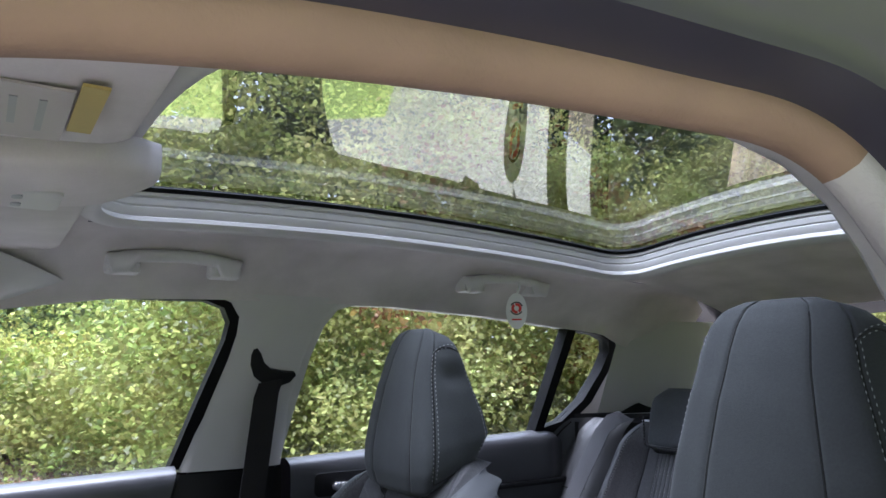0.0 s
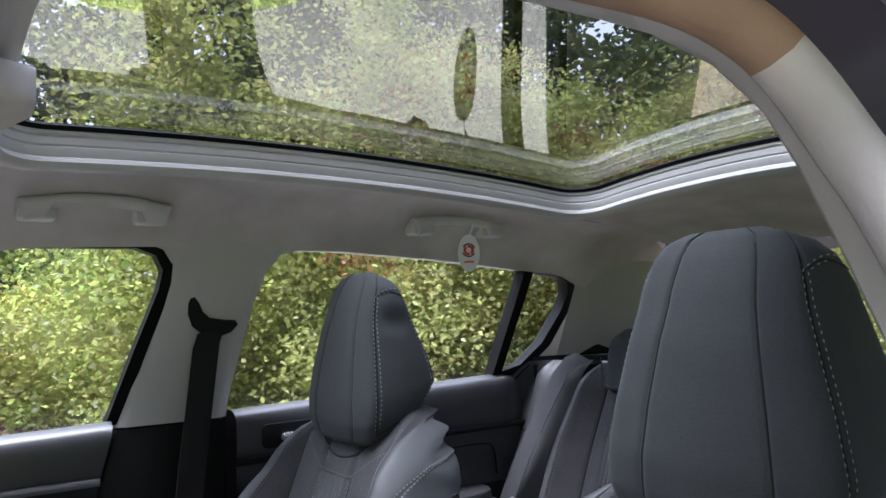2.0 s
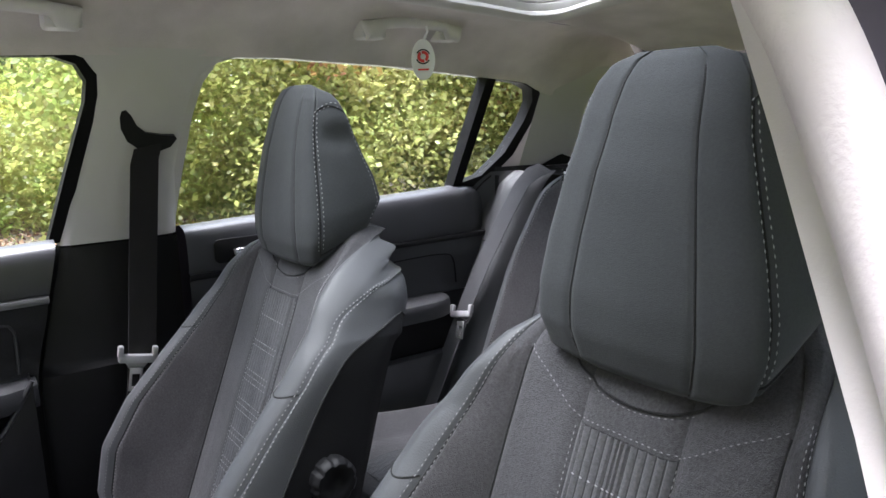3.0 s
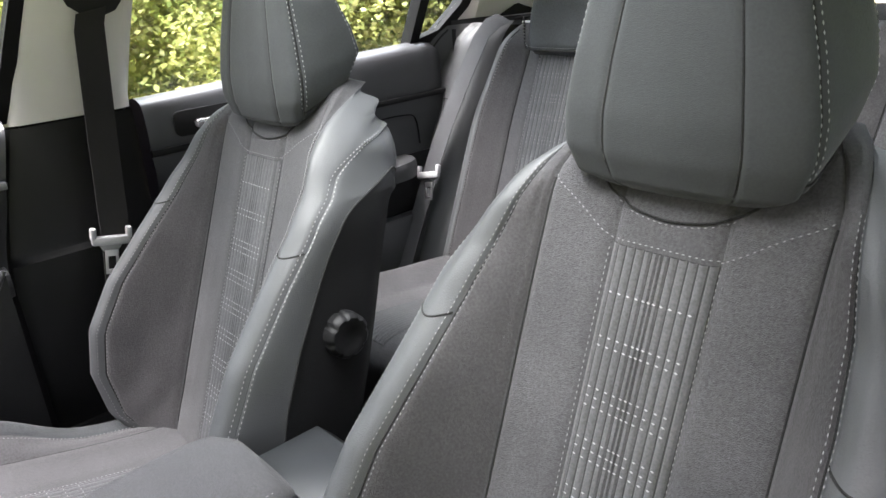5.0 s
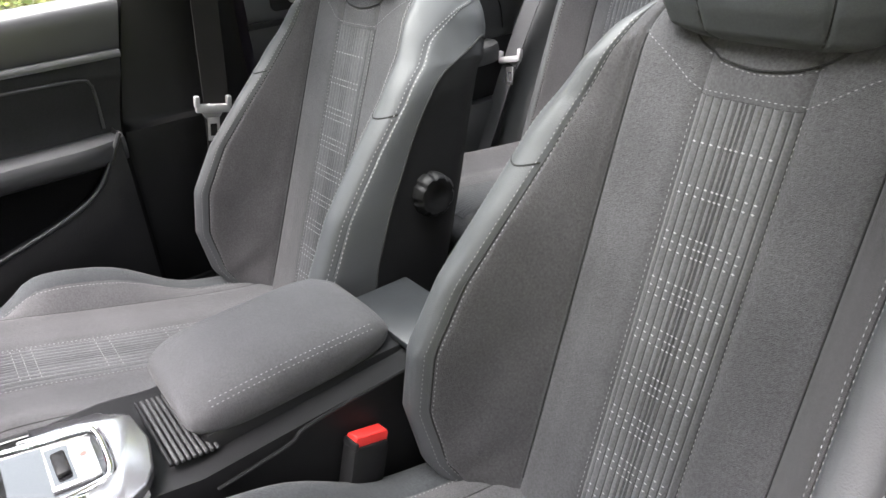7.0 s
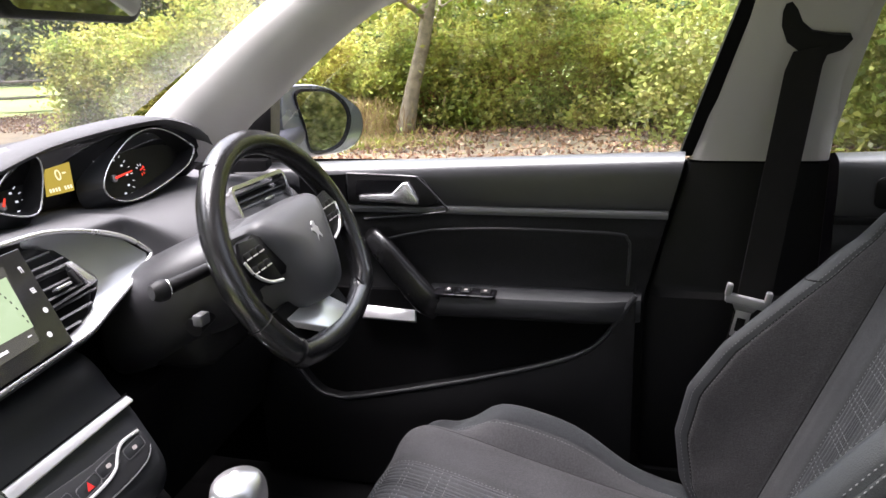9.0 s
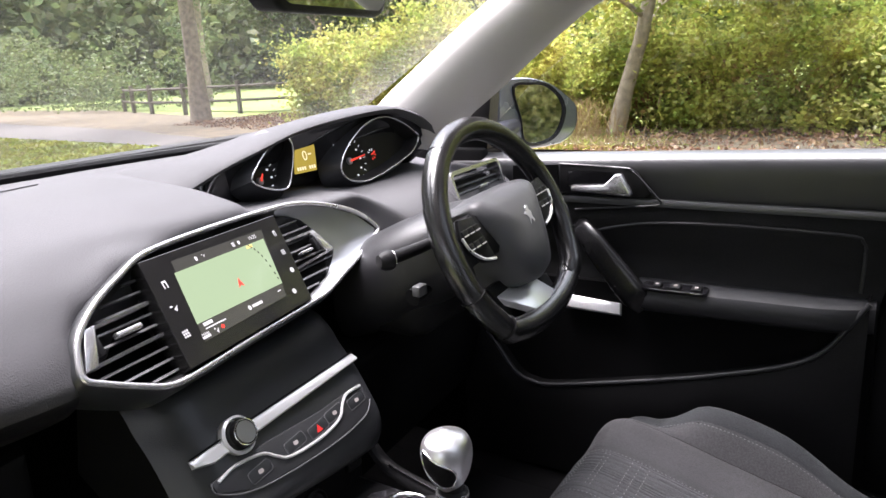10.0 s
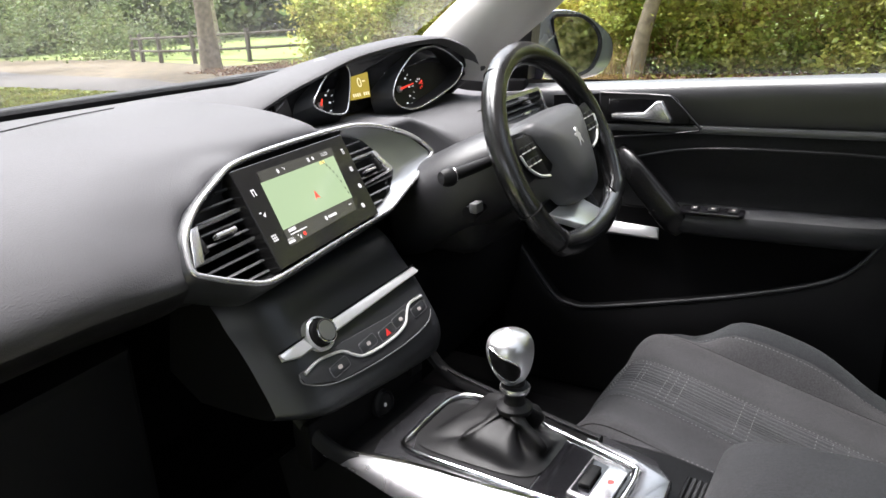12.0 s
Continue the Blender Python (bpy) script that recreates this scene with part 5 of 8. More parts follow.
# rear pillars, parcel shelf, tailgate
for s in (1, -1):
    def cpil(a, b, s=s):
        z = 1.0 + 0.25 * b
        x0, y0 = 0.708 - 0.36 * (z - 1.0), -1.478 - 0.17 * (z - 1.0) * 0.5 + (0.06 * max(0, b - 0.75) / 0.25)
        x1, y1 = 0.60 - 0.28 * (z - 1.0), -1.93 + 0.55 * (z - 1.0)
        return (s * (x0 + (x1 - x0) * a - 0.02 * math.sin(math.pi * a)), y0 + (y1 - y0) * a, z)
    tagged(part("pillar_rear", Mesh().grid(cpil, 20, 16), M_PILLAR, None, "", 60), "light grey rear pillar trim", "pillar", kind="structure")
    tagged(part("pillar_base", Mesh().grid(lambda a, b, s=s: (s * (0.712 - 0.11 * a), -1.40 - 0.53 * a, 0.42 + 0.585 * b), 8, 8), M_BLACK, None, "", 0), "black rear side trim below the pillar", "trim", kind="structure")
    slot = Mesh().add([(s * x, y, z) for x, y, z in ((0.655, -1.62, 1.100), (0.640, -1.70, 1.095), (0.632, -1.70, 1.075), (0.660, -1.585, 1.03), (0.672, -1.52, 1.002), (0.630, -1.72, 1.003))], [(0, 1, 2, 5, 4, 3)])
    tagged(part("belt_slot", slot, M_RUBBER, None, "", 0), "black belt outlet in the rear pillar", "belt slot", kind="structure")
alone("parcel_shelf", Mesh().grid(lambda a, b: ((-1 + 2 * a) * (0.68 - 0.1 * b), -1.50 - 0.42 * b, 0.985 + 0.01 * math.sin(math.pi * b)), 12, 6), M_CARPET, "black cloth parcel shelf behind the rear seats", "parcel shelf", kind="structure")
tg = Mesh()
tg.box((-0.75, -2.10, 0.30), (0.75, -2.04, 0.95), bevel=0.02)
alone("tailgate", tg, M_BLACK, "black inner tailgate trim", "tailgate", kind="structure")
rw = Mesh().grid(lambda a, b: ((-1 + 2 * a) * (0.60 - 0.06 * b), -2.04 + 0.30 * b, 0.95 + 0.30 * b), 12, 8)
rwin = alone("window_rear", rw, M_GLASS, "rear window of the car", "rear window", kind="structure")
rwin.visible_shadow = False

# floor, sills, firewall
fl = Mesh()
fl.box((-0.80, -2.05, 0.22), (0.80, 0.95, 0.262))
fl.box((-0.14, -1.2, 0.255), (0.14, 0.6, 0.36), bevel=0.03)
alone("floor", fl, M_CARPET, "black carpeted car floor with centre tunnel", "floor", kind="structure")
for s in (1, -1):
    alone("sill_right" if s > 0 else "sill_left", Mesh().box((s * 0.78 - 0.06, -1.45, 0.20), (s * 0.78 + 0.06, 0.75, 0.35), bevel=0.02), M_BLACK, "black door sill", "sill", kind="structure")
for s in (1, -1):
    alone("kick_panel", Mesh().box((s * 0.728 - 0.014, 0.40, 0.25), (s * 0.728 + 0.014, 0.95, 0.93), bevel=0.008), M_CARPET, "black side trim of the footwell", "trim", kind="structure")
alone("firewall", Mesh().box((-0.80, 0.93, 0.20), (0.80, 0.98, 0.965)), M_BLACK, "black bulkhead under the windscreen", "bulkhead", kind="structure")
alone("floor_mat", Mesh().box((0.18, 0.10, 0.263), (0.60, 0.62, 0.272), bevel=0.004), M_RUBBER, "black ribbed rubber driver floor mat", "floor mat")
ped = thing("pedal_box", "black foot pedals in the driver footwell", "pedals", (0.35, 0.70, 0.40))
for k in range(3):
    part("pedal", Mesh().box((0.22 + 0.11 * k, 0.60, 0.36), (0.28 + 0.11 * k, 0.62, 0.43), bevel=0.005), M_RUBBER, ped)
    part("pedal_arm", Mesh().tube([(0.25 + 0.11 * k, 0.62, 0.40), (0.25 + 0.11 * k, 0.70, 0.50), (0.25 + 0.11 * k, 0.74, 0.66)], 0.008, 8), M_BLACK, ped)

# windscreen and front pillars
ws = Mesh().grid(lambda a, b: ((-1 + 2 * a) * (0.67 - 0.11 * b), 0.86 - 0.70 * b - 0.10 * (1 - b * 0.3) * (-1 + 2 * a) ** 2, 0.955 + 0.40 * b - 0.03 * (-1 + 2 * a) ** 2 * b), 24, 16)
wsc = alone("windscreen", ws, M_WIND, "raked windscreen with dust and added haze", "windscreen", kind="structure", smooth=60)
wsc.visible_shadow = False
for s in (1, -1):
    inner = [(0.640, 0.640, 0.965), (0.629, 0.569, 1.026), (0.600, 0.440, 1.105), (0.571, 0.324, 1.172), (0.548, 0.20, 1.240), (0.53, 0.08, 1.30), (0.50, 0.02, 1.34)]
    outer = [(0.672, 0.470, 0.93), (0.655, 0.405, 0.992), (0.636, 0.325, 1.045), (0.598, 0.150, 1.165), (0.60, 0.05, 1.215), (0.606, -0.05, 1.250), (0.60, -0.15, 1.28)]
    rings = []
    for a, b in zip(curve(inner, 24), curve(outer, 24)):
        a, b = Vector(a), Vector(b)
        mid = (a + b) / 2 + Vector((-0.032, -0.012, -0.004))
        rings.append([Vector((s * p[0], p[1], p[2])) for p in (a + Vector((0.03, 0.03, 0.01)), a, a.lerp(mid, 0.35) + Vector((-0.010, 0, 0)), mid, b.lerp(mid, 0.35) + Vector((-0.006, -0.004, 0)), b, b + Vector((0.03, 0, 0.01)))])
    if s > 0:
        alone("pillar_front", Mesh().loft(rings, closed=False), M_PILLAR, "light grey windscreen pillar trim", "pillar", kind="structure", smooth=60)
    else:
        alone("pillar_front", Mesh().loft(rings, closed=False), M_PILLAR, "light grey windscreen pillar trim at the open door", "pillar", kind="structure", smooth=60)



# ---------------------------------------------------------------- dashboard
DASH = thing("dashboard", "dark grey soft dashboard with hooded instruments", "dashboard", (0, 0.5, 0.7))
# rows: x, then the profile as y, z pairs from the windscreen down to the knees
PAS = [(0.90, 0.955), (0.80, 0.962), (0.64, 0.967), (0.52, 0.962), (0.44, 0.948), (0.38, 0.924), (0.335, 0.888), (0.312, 0.852), (0.322, 0.828), (0.37, 0.79), (0.50, 0.75)]
MID = [(0.90, 0.955), (0.80, 0.962), (0.64, 0.968), (0.52, 0.964), (0.44, 0.952), (0.400, 0.936), (0.402, 0.90), (0.385, 0.85), (0.37, 0.80), (0.40, 0.76), (0.60, 0.70)]
MIDR = [(0.90, 0.955), (0.80, 0.962), (0.68, 0.952), (0.58, 0.920), (0.52, 0.913), (0.46, 0.914), (0.412, 0.913), (0.410, 0.885), (0.395, 0.85), (0.375, 0.80), (0.60, 0.70)]
DRV = [(0.90, 0.955), (0.80, 0.962), (0.68, 0.960), (0.58, 0.915), (0.50, 0.905), (0.40, 0.895), (0.345, 0.870), (0.318, 0.82), (0.315, 0.75), (0.36, 0.66), (0.55, 0.58)]
FLUSH = [(0.90, 0.955), (0.80, 0.962), (0.64, 0.967), (0.52, 0.962), (0.44, 0.948), (0.388, 0.923), (0.349, 0.885), (0.326, 0.848), (0.325, 0.822), (0.37, 0.785), (0.50, 0.74)]
NEAR = [(0.90, 0.955), (0.80, 0.962), (0.64, 0.967), (0.52, 0.962), (0.44, 0.949), (0.395, 0.926), (0.363, 0.897), (0.372, 0.850), (0.37, 0.815), (0.40, 0.78), (0.55, 0.72)]
LEAN = [(0.90, 0.955), (0.80, 0.962), (0.64, 0.967), (0.52, 0.963), (0.44, 0.950), (0.408, 0.936), (0.380, 0.915), (0.390, 0.850), (0.37, 0.80), (0.40, 0.76), (0.60, 0.70)]
STATIONS = [(-0.74, PAS), (-0.36, PAS), (-0.242, FLUSH), (-0.195, NEAR), (-0.13, LEAN), (0.0, MID), (0.05, MID), (0.15, MIDR), (0.30, MIDR), (0.37, DRV), (0.60, DRV), (0.70, DRV)]


def dash_point(a, b):
    x = -0.72 + 1.42 * a
    for (x0, p), (x1, q) in zip(STATIONS, STATIONS[1:]):
        if x <= x1:
            k = (x - x0) / (x1 - x0)
            k = k * k * (3 - 2 * k)
            break
    y0, z0 = spline(p, b)
    y1, z1 = spline(q, b)
    bow = 0.05 * max(0, abs(x) - 0.35) ** 2 / 0.14
    return (x, y0 + (y1 - y0) * k - bow * (1 - b) * 0.6, z0 + (z1 - z0) * k)


part("pad", Mesh().grid(lambda a, b: dash_point(a, 0.8 * b), 120, 70), M_SOFT, DASH, "dark grey soft-touch dash pad", 60)
# the pad's curled-under face is coloured black for its shade
part("pad_undershade", Mesh().grid(lambda a, b: dash_point(a, 0.8 + 0.2 * b), 120, 16), M_SIDE, DASH, "lower dash coloured black for the shade under the pad", 60)
part("defroster_slit", Mesh().tube(curve([(-0.55, 0.54, 0.967), (-0.34, 0.615, 0.9675), (-0.213, 0.668, 0.9675), (-0.118, 0.703, 0.9675), (-0.01, 0.732, 0.9665)], 30), 0.0022, 6, flat=0.4), M_RUBBER, DASH, "thin dark defroster slit")
part("windscreen_seal", Mesh().tube([(x, 0.845 - 0.10 * (x / 0.67) ** 2, 0.966) for x in [-0.66 + 1.32 * k / 30 for k in range(31)]], 0.009, 8), M_RUBBER, DASH, "black windscreen seal")
part("cowl", Mesh().box((-0.70, 0.84, 0.90), (0.70, 0.93, 0.958)), M_RUBBER, DASH)
part("glove_box", Mesh().prism([(-0.66, 0.42), (-0.66, 0.70), (-0.22, 0.72), (-0.22, 0.45)], frame_matrix((0, 0.56, 0), (1, 0, 0), (0, 0, 1)) , 0.09, 0.02), M_BLACK, DASH, "black glove box lid")
part("knee_panel", Mesh().prism([(0.17, 0.42), (0.17, 0.72), (0.66, 0.76), (0.66, 0.48)], frame_matrix((0, 0.62, 0), (1, 0, 0), (0, -0.3, 1)), 0.06, 0.02), M_CARPET, DASH)

# centre screen frame: local plane, x to the driver, y up the screen
SC = frame_matrix((0.005, 0.354, 0.858), (0.994, 0.10, 0.012), (0, 0.52, 0.86))


def smooth_loop(pts, n=4):
    """A closed Catmull-Rom outline."""
    out, m = [], len(pts)
    for i in range(m):
        a, b, c, d = (Vector(pts[(i + k) % m]) for k in (-1, 0, 1, 2))
        for j in range(n):
            x = j / n
            out.append(tuple(0.5 * (2 * b + (c - a) * x + (2 * a - 5 * b + 4 * c - d) * x * x + (3 * b - a - 3 * c + d) * x**3)))
    return out


def shrink(pts, by):
    """An outline moved inwards by a distance."""
    n = len(pts)
    turn = 1 if sum(pts[i - 1][0] * pts[i][1] - pts[i][0] * pts[i - 1][1] for i in range(n)) > 0 else -1
    out = []
    for i in range(n):
        e = (Vector(pts[(i + 1) % n]) - Vector(pts[i - 1])).normalized() * by * turn
        out.append((pts[i][0] - e.y, pts[i][1] + e.x))
    return out


RING = [(-0.240, -0.004), (-0.226, 0.020), (-0.192, 0.044), (-0.150, 0.062), (-0.117, 0.074), (-0.070, 0.078), (0.012, 0.079), (0.110, 0.077), (0.165, 0.072), (0.225, 0.055), (0.279, 0.029), (0.308, -0.004),
        (0.298, -0.014), (0.245, -0.029), (0.170, -0.047), (0.128, -0.057), (0.09, -0.060), (-0.012, -0.062), (-0.076, -0.064), (-0.140, -0.066), (-0.168, -0.063), (-0.196, -0.050), (-0.229, -0.031), (-0.243, -0.020)]
ringc = smooth_loop(RING)
CEN = thing("screen_console", "centre screen and two vents in one chrome-edged surround", "centre console", (0, 0.35, 0.86))
part("backing", Mesh().prism(ringc, SC @ pose(0, 0, -0.060), 0.012), M_RUBBER, CEN, "", 50)
part("chrome_ring", Mesh().tube([SC @ Vector((x, y, 0.005)) for x, y in ringc], 0.0035, 10, closed=True), M_SATIN, CEN, "thin satin chrome surround", 80)
skirt, lip_in = shrink(ringc, -0.006), shrink(ringc, 0.010)
part("outer_skirt", Mesh().loft([[SC @ Vector((*p, 0.004)), SC @ Vector((*q, -0.004)), SC @ Vector((*q, -0.05)), SC @ Vector((*p, -0.05))] for p, q in zip(ringc + ringc[:1], skirt + skirt[:1])], caps=False), M_FASCIA, CEN, "", 60)
part("inner_rim", Mesh().loft([[SC @ Vector((*p, 0.005)), SC @ Vector((*q, -0.010)), SC @ Vector((*q, -0.055)), SC @ Vector((*p, -0.055))] for p, q in zip(ringc + ringc[:1], lip_in + lip_in[:1])], caps=False), M_SIDE, CEN, "dark inner rim", 60)
# satin cheek beside the driver-side vent, folded along a valley
CH_OUT = [(0.118, 0.0745), (0.165, 0.0700), (0.223, 0.0535), (0.276, 0.0280), (0.303, -0.0055), (0.296, -0.0115), (0.244, -0.0270), (0.170, -0.0445), (0.128, -0.0545), (0.092, -0.0570)]
CH_IN = [(0.122, 0.0690), (0.142, 0.0640), (0.166, 0.0520), (0.184, 0.0260), (0.200, 0.0000), (0.199, -0.0070), (0.184, -0.0190), (0.152, -0.0380), (0.120, -0.0450), (0.095, -0.0500)]
ck = [[(*o, 0.003), tuple(0.5 * (p + q) for p, q in zip(o, i)) + (-0.002 - 0.010 * math.exp(-(((k - 4.5) / 1.6) ** 2)),), (*i, -0.007), (*i, -0.040)] for k, (o, i) in enumerate(zip(CH_OUT, CH_IN))]
part("silver_cheek", Mesh().loft([[SC @ Vector(p) for p in r] for r in ck], closed=False), M_CHEEK, CEN, "satin silver cheek", 50)
scr = part("screen", Mesh().prism([(-0.139, -0.060), (0.083, -0.056), (0.102, 0.067), (-0.127, 0.067)], SC @ pose(0, 0, -0.018), 0.028, 0.0015), M_SCREEN, CEN, "glossy black touch screen", 0)
M_MAP = mat("map_display", (0.02, 0.03, 0.02), 0.15, var=0.02, emit=((0.36, 0.47, 0.27), 0.17))
M_LCDLOW = mat("display_dark", (0.01, 0.01, 0.01), 0.2, emit=((0.10, 0.10, 0.08), 0.10))
M_ICON = mat("display_white", (0.3, 0.3, 0.3), 0.3, emit=((0.8, 0.8, 0.78), 0.07))
M_ROADL = mat("display_road", (0.2, 0.18, 0.05), 0.3, emit=((0.62, 0.52, 0.20), 0.15))
M_REDL = mat("display_red", (0.3, 0.02, 0.02), 0.3, emit=((0.85, 0.05, 0.02), 0.16))


def flat(name, pts, z, material, label="", thick=0.0003):
    return part(name, Mesh().prism(pts, SC @ pose(0, 0, z), thick), material, scr, label, 0)


flat("display", [(-0.105, -0.041), (0.043, -0.037), (0.066, 0.054), (-0.088, 0.056)], 0.0101, M_LCDLOW, "lit display")
flat("map_image", [(-0.102, -0.020), (0.048, -0.020), (0.060, 0.042), (-0.093, 0.042)], 0.0105, M_MAP, "pale green map")
flat("map_arrow", [(-0.020, -0.003), (-0.0155, 0.000), (-0.011, -0.003), (-0.0145, 0.009)], 0.0109, M_REDL, "red position arrow")
for k in range(9):
    x, y = spline([(0.030, 0.040), (0.038, 0.030), (0.044, 0.012), (0.046, -0.012)], k / 8)
    flat("map_road", [(x - 0.0008, y - 0.0016), (x + 0.0008, y - 0.0016), (x + 0.0005, y + 0.0016), (x - 0.0011, y + 0.0016)], 0.0109, M_LCDLOW)
flat("map_mark", [(0.024, 0.037), (0.035, 0.037), (0.036, 0.041), (0.025, 0.041)], 0.0109, M_ROADL)


def sign(shape, x, y, w, h, z=0.0105, material=None):
    """A small symbol on the screen."""
    if shape == "box":
        q = [[(-w / 2, -h / 2), (w / 2, -h / 2), (w / 2, h / 2), (-w / 2, h / 2)]]
    elif shape == "note":
        q = [[(-w / 2, -h / 2), (-w / 4, -h / 2), (-w / 4, h / 2), (-w / 2, h / 2)], [(w / 4, -h / 2), (w / 2, -h / 2), (w / 2, h / 2), (w / 4, h / 2)], [(-w / 4, h / 4), (w / 4, h / 4), (w / 4, h / 2), (-w / 4, h / 2)]]
    elif shape == "way":
        q = [[(-w / 2, h / 4), (-w / 6, h / 4), (-w / 6, h / 2), (-w / 2, h / 2)], [(-w / 8, -h / 8), (w / 2, h / 3), (w / 6, -h / 2)]]
    elif shape == "grid":
        q = [[(i * w / 3 - w / 3 - w / 8, j * h / 3 - h / 3 - h / 8), (i * w / 3 - w / 3 + w / 8, j * h / 3 - h / 3 - h / 8), (i * w / 3 - w / 3 + w / 8, j * h / 3 - h / 3 + h / 8), (i * w / 3 - w / 3 - w / 8, j * h / 3 - h / 3 + h / 8)] for i in range(3) for j in range(3)]
    else:
        q = [[(w / 2 * math.cos(t), h / 2 * math.sin(t)) for t in [2 * math.pi * j / 14 for j in range(14)]]]
    m = Mesh()
    for p in q:
        m.prism([(x + c, y + d) for c, d in p], SC @ pose(0, 0, z), 0.0003)
    part("symbol", m, material or M_ICON, scr, "", 0, "stuff")


for shape, x, y, w, h in (("note", -0.112, 0.034, 0.006, 0.009), ("way", -0.117, 0.006, 0.010, 0.008), ("grid", -0.121, -0.024, 0.009, 0.009), ("note", 0.084, 0.043, 0.004, 0.008), ("grid", 0.080, 0.016, 0.007, 0.007),
                          ("dot", 0.077, -0.010, 0.007, 0.007), ("dot", 0.060, -0.036, 0.007, 0.007), ("dot", -0.055, 0.0485, 0.004, 0.006), ("way", -0.043, 0.049, 0.005, 0.004), ("grid", 0.008, 0.0485, 0.005, 0.006), ("dot", 0.018, 0.0485, 0.004, 0.005),
                          ("box", -0.088, -0.0235, 0.014, 0.004), ("box", -0.079, -0.0285, 0.032, 0.0016), ("box", -0.099, -0.0365, 0.012, 0.003), ("way", -0.082, -0.0355, 0.006, 0.007), ("dot", -0.022, -0.0295, 0.005, 0.006), ("box", 0.036, -0.027, 0.006, 0.0015)):
    sign(shape, x, y, w, h)
sign("dot", -0.072, -0.0345, 0.005, 0.005, 0.0105, M_REDL)


def lettering(text, m, size, material, parent, name="lettering"):
    """Raised letters in the built-in font, as a mesh."""
    cu_ = bpy.data.curves.new(name, "FONT")
    cu_.body, cu_.size, cu_.extrude = text, size, 0.0001
    cu_.align_x = "CENTER"
    tmp = bpy.data.objects.new(name, cu_)
    scene.collection.objects.link(tmp)
    dg_ = bpy.context.evaluated_depsgraph_get()
    me = bpy.data.meshes.new_from_object(tmp.evaluated_get(dg_))
    bpy.data.objects.remove(tmp)
    ms = Mesh().add([m @ v.co for v in me.vertices], [tuple(p.vertices) for p in me.polygons])
    bpy.data.meshes.remove(me)
    return part(name, ms, material, parent, "", 0, "stuff")


lettering("15:25", SC @ pose(0.043, 0.0465, 0.0108), 0.0068, M_ICON, scr, "clock_digits")
lettering("MENU", SC @ pose(-0.099, -0.0345, 0.0108), 0.0040, M_ICON, scr, "menu_word")
sign("box", -0.008, -0.0295, 0.018, 0.0035)


def reach(poly, y):
    """How far an outline spans at a height."""
    xs = []
    for (x0, y0), (x1, y1) in zip(poly, poly[1:] + poly[:1]):
        if (y0 - y) * (y1 - y) < 0:
            xs.append(x0 + (x1 - x0) * (y - y0) / (y1 - y0))
    return (min(xs), max(xs)) if len(xs) > 1 else None


def louvres(parent, m, poly, y0, step, n, skip=()):
    """Tilted air vent slats within an outline, each with a lighter front edge."""
    part("vent_box", Mesh().prism(poly, m @ pose(0, 0, -0.050), 0.006), M_RUBBER, parent, "", 0)
    for k in range(n):
        y = y0 + step * k
        r = reach(poly, y)
        if r is None or r[1] - r[0] < 0.01:
            continue
        x0, x1 = r[0] + 0.002, r[1] - 0.002
        part("slat", Mesh().loft([[m @ Vector((x, y + c, z)) for c, z in ((0.0012, -0.006), (-0.0012, -0.0045), (-0.0018, -0.007), (0.0022, -0.034), (0.0038, -0.033))] for x in (x0, x1)]), M_VENT, parent, "", 30)


VL = [(-0.232, -0.010), (-0.208, 0.020), (-0.185, 0.040), (-0.133, 0.060), (-0.126, 0.062), (-0.138, -0.058), (-0.160, -0.058), (-0.193, -0.046), (-0.228, -0.024)]
louvres(CEN, SC, VL, -0.052, 0.0132, 9)
bar = Mesh()
bar.loft([[SC @ Vector((x, y + c, z)) for c, z in ((-0.0018, -0.008), (-0.0018, 0.000), (0.0018, 0.0015), (0.0018, -0.008))] for x, y in ((-0.212, 0.0225), (-0.134, 0.0245))])
bar.loft([[SC @ Vector((x, y + c, z)) for c, z in ((-0.0018, -0.008), (-0.0018, 0.000), (0.0018, 0.0015), (0.0018, -0.008))] for x, y in ((-0.230, -0.0135), (-0.138, -0.0120))])
bar.prism([(-0.238, -0.0155), (-0.222, -0.0155), (-0.204, 0.0245), (-0.217, 0.0245)], SC @ pose(0, 0, -0.006), 0.010, 0.002)
part("vent_frame", bar, M_SATIN, CEN, "satin bracket round the vent tab", 50)
part("vent_wheel", Mesh().box((-0.214, -0.006, -0.006), (-0.206, 0.016, 0.002), SC, 0.002), M_BLACK, CEN)
part("vent_tab", Mesh().box((-0.188, 0.003, -0.006), (-0.156, 0.009, 0.004), SC, 0.002), M_SATIN, CEN, "bright vent tab")
VR = [(0.104, 0.064), (0.122, 0.066), (0.142, 0.061), (0.166, 0.049), (0.184, 0.024), (0.199, -0.003), (0.182, -0.018), (0.150, -0.036), (0.118, -0.043), (0.090, -0.048)]
louvres(CEN, SC, VR, -0.040, 0.0132, 8)
bar = Mesh()
bar.loft([[SC @ Vector((x, y + c, z)) for c, z in ((-0.0016, -0.008), (-0.0016, -0.001), (0.0016, 0.0005), (0.0016, -0.008))] for x, y in ((0.100, 0.0295), (0.168, 0.0290))])
bar.loft([[SC @ Vector((x, y + c, z)) for c, z in ((-0.0016, -0.008), (-0.0016, -0.001), (0.0016, 0.0005), (0.0016, -0.008))] for x, y in ((0.096, -0.0105), (0.186, -0.0060))])
bar.prism([(0.176, -0.008), (0.190, -0.006), (0.172, 0.030), (0.160, 0.030)], SC @ pose(0, 0, -0.007), 0.008, 0.002)
part("vent_frame", bar, M_SATIN, CEN, "satin bracket round the vent tab", 50)
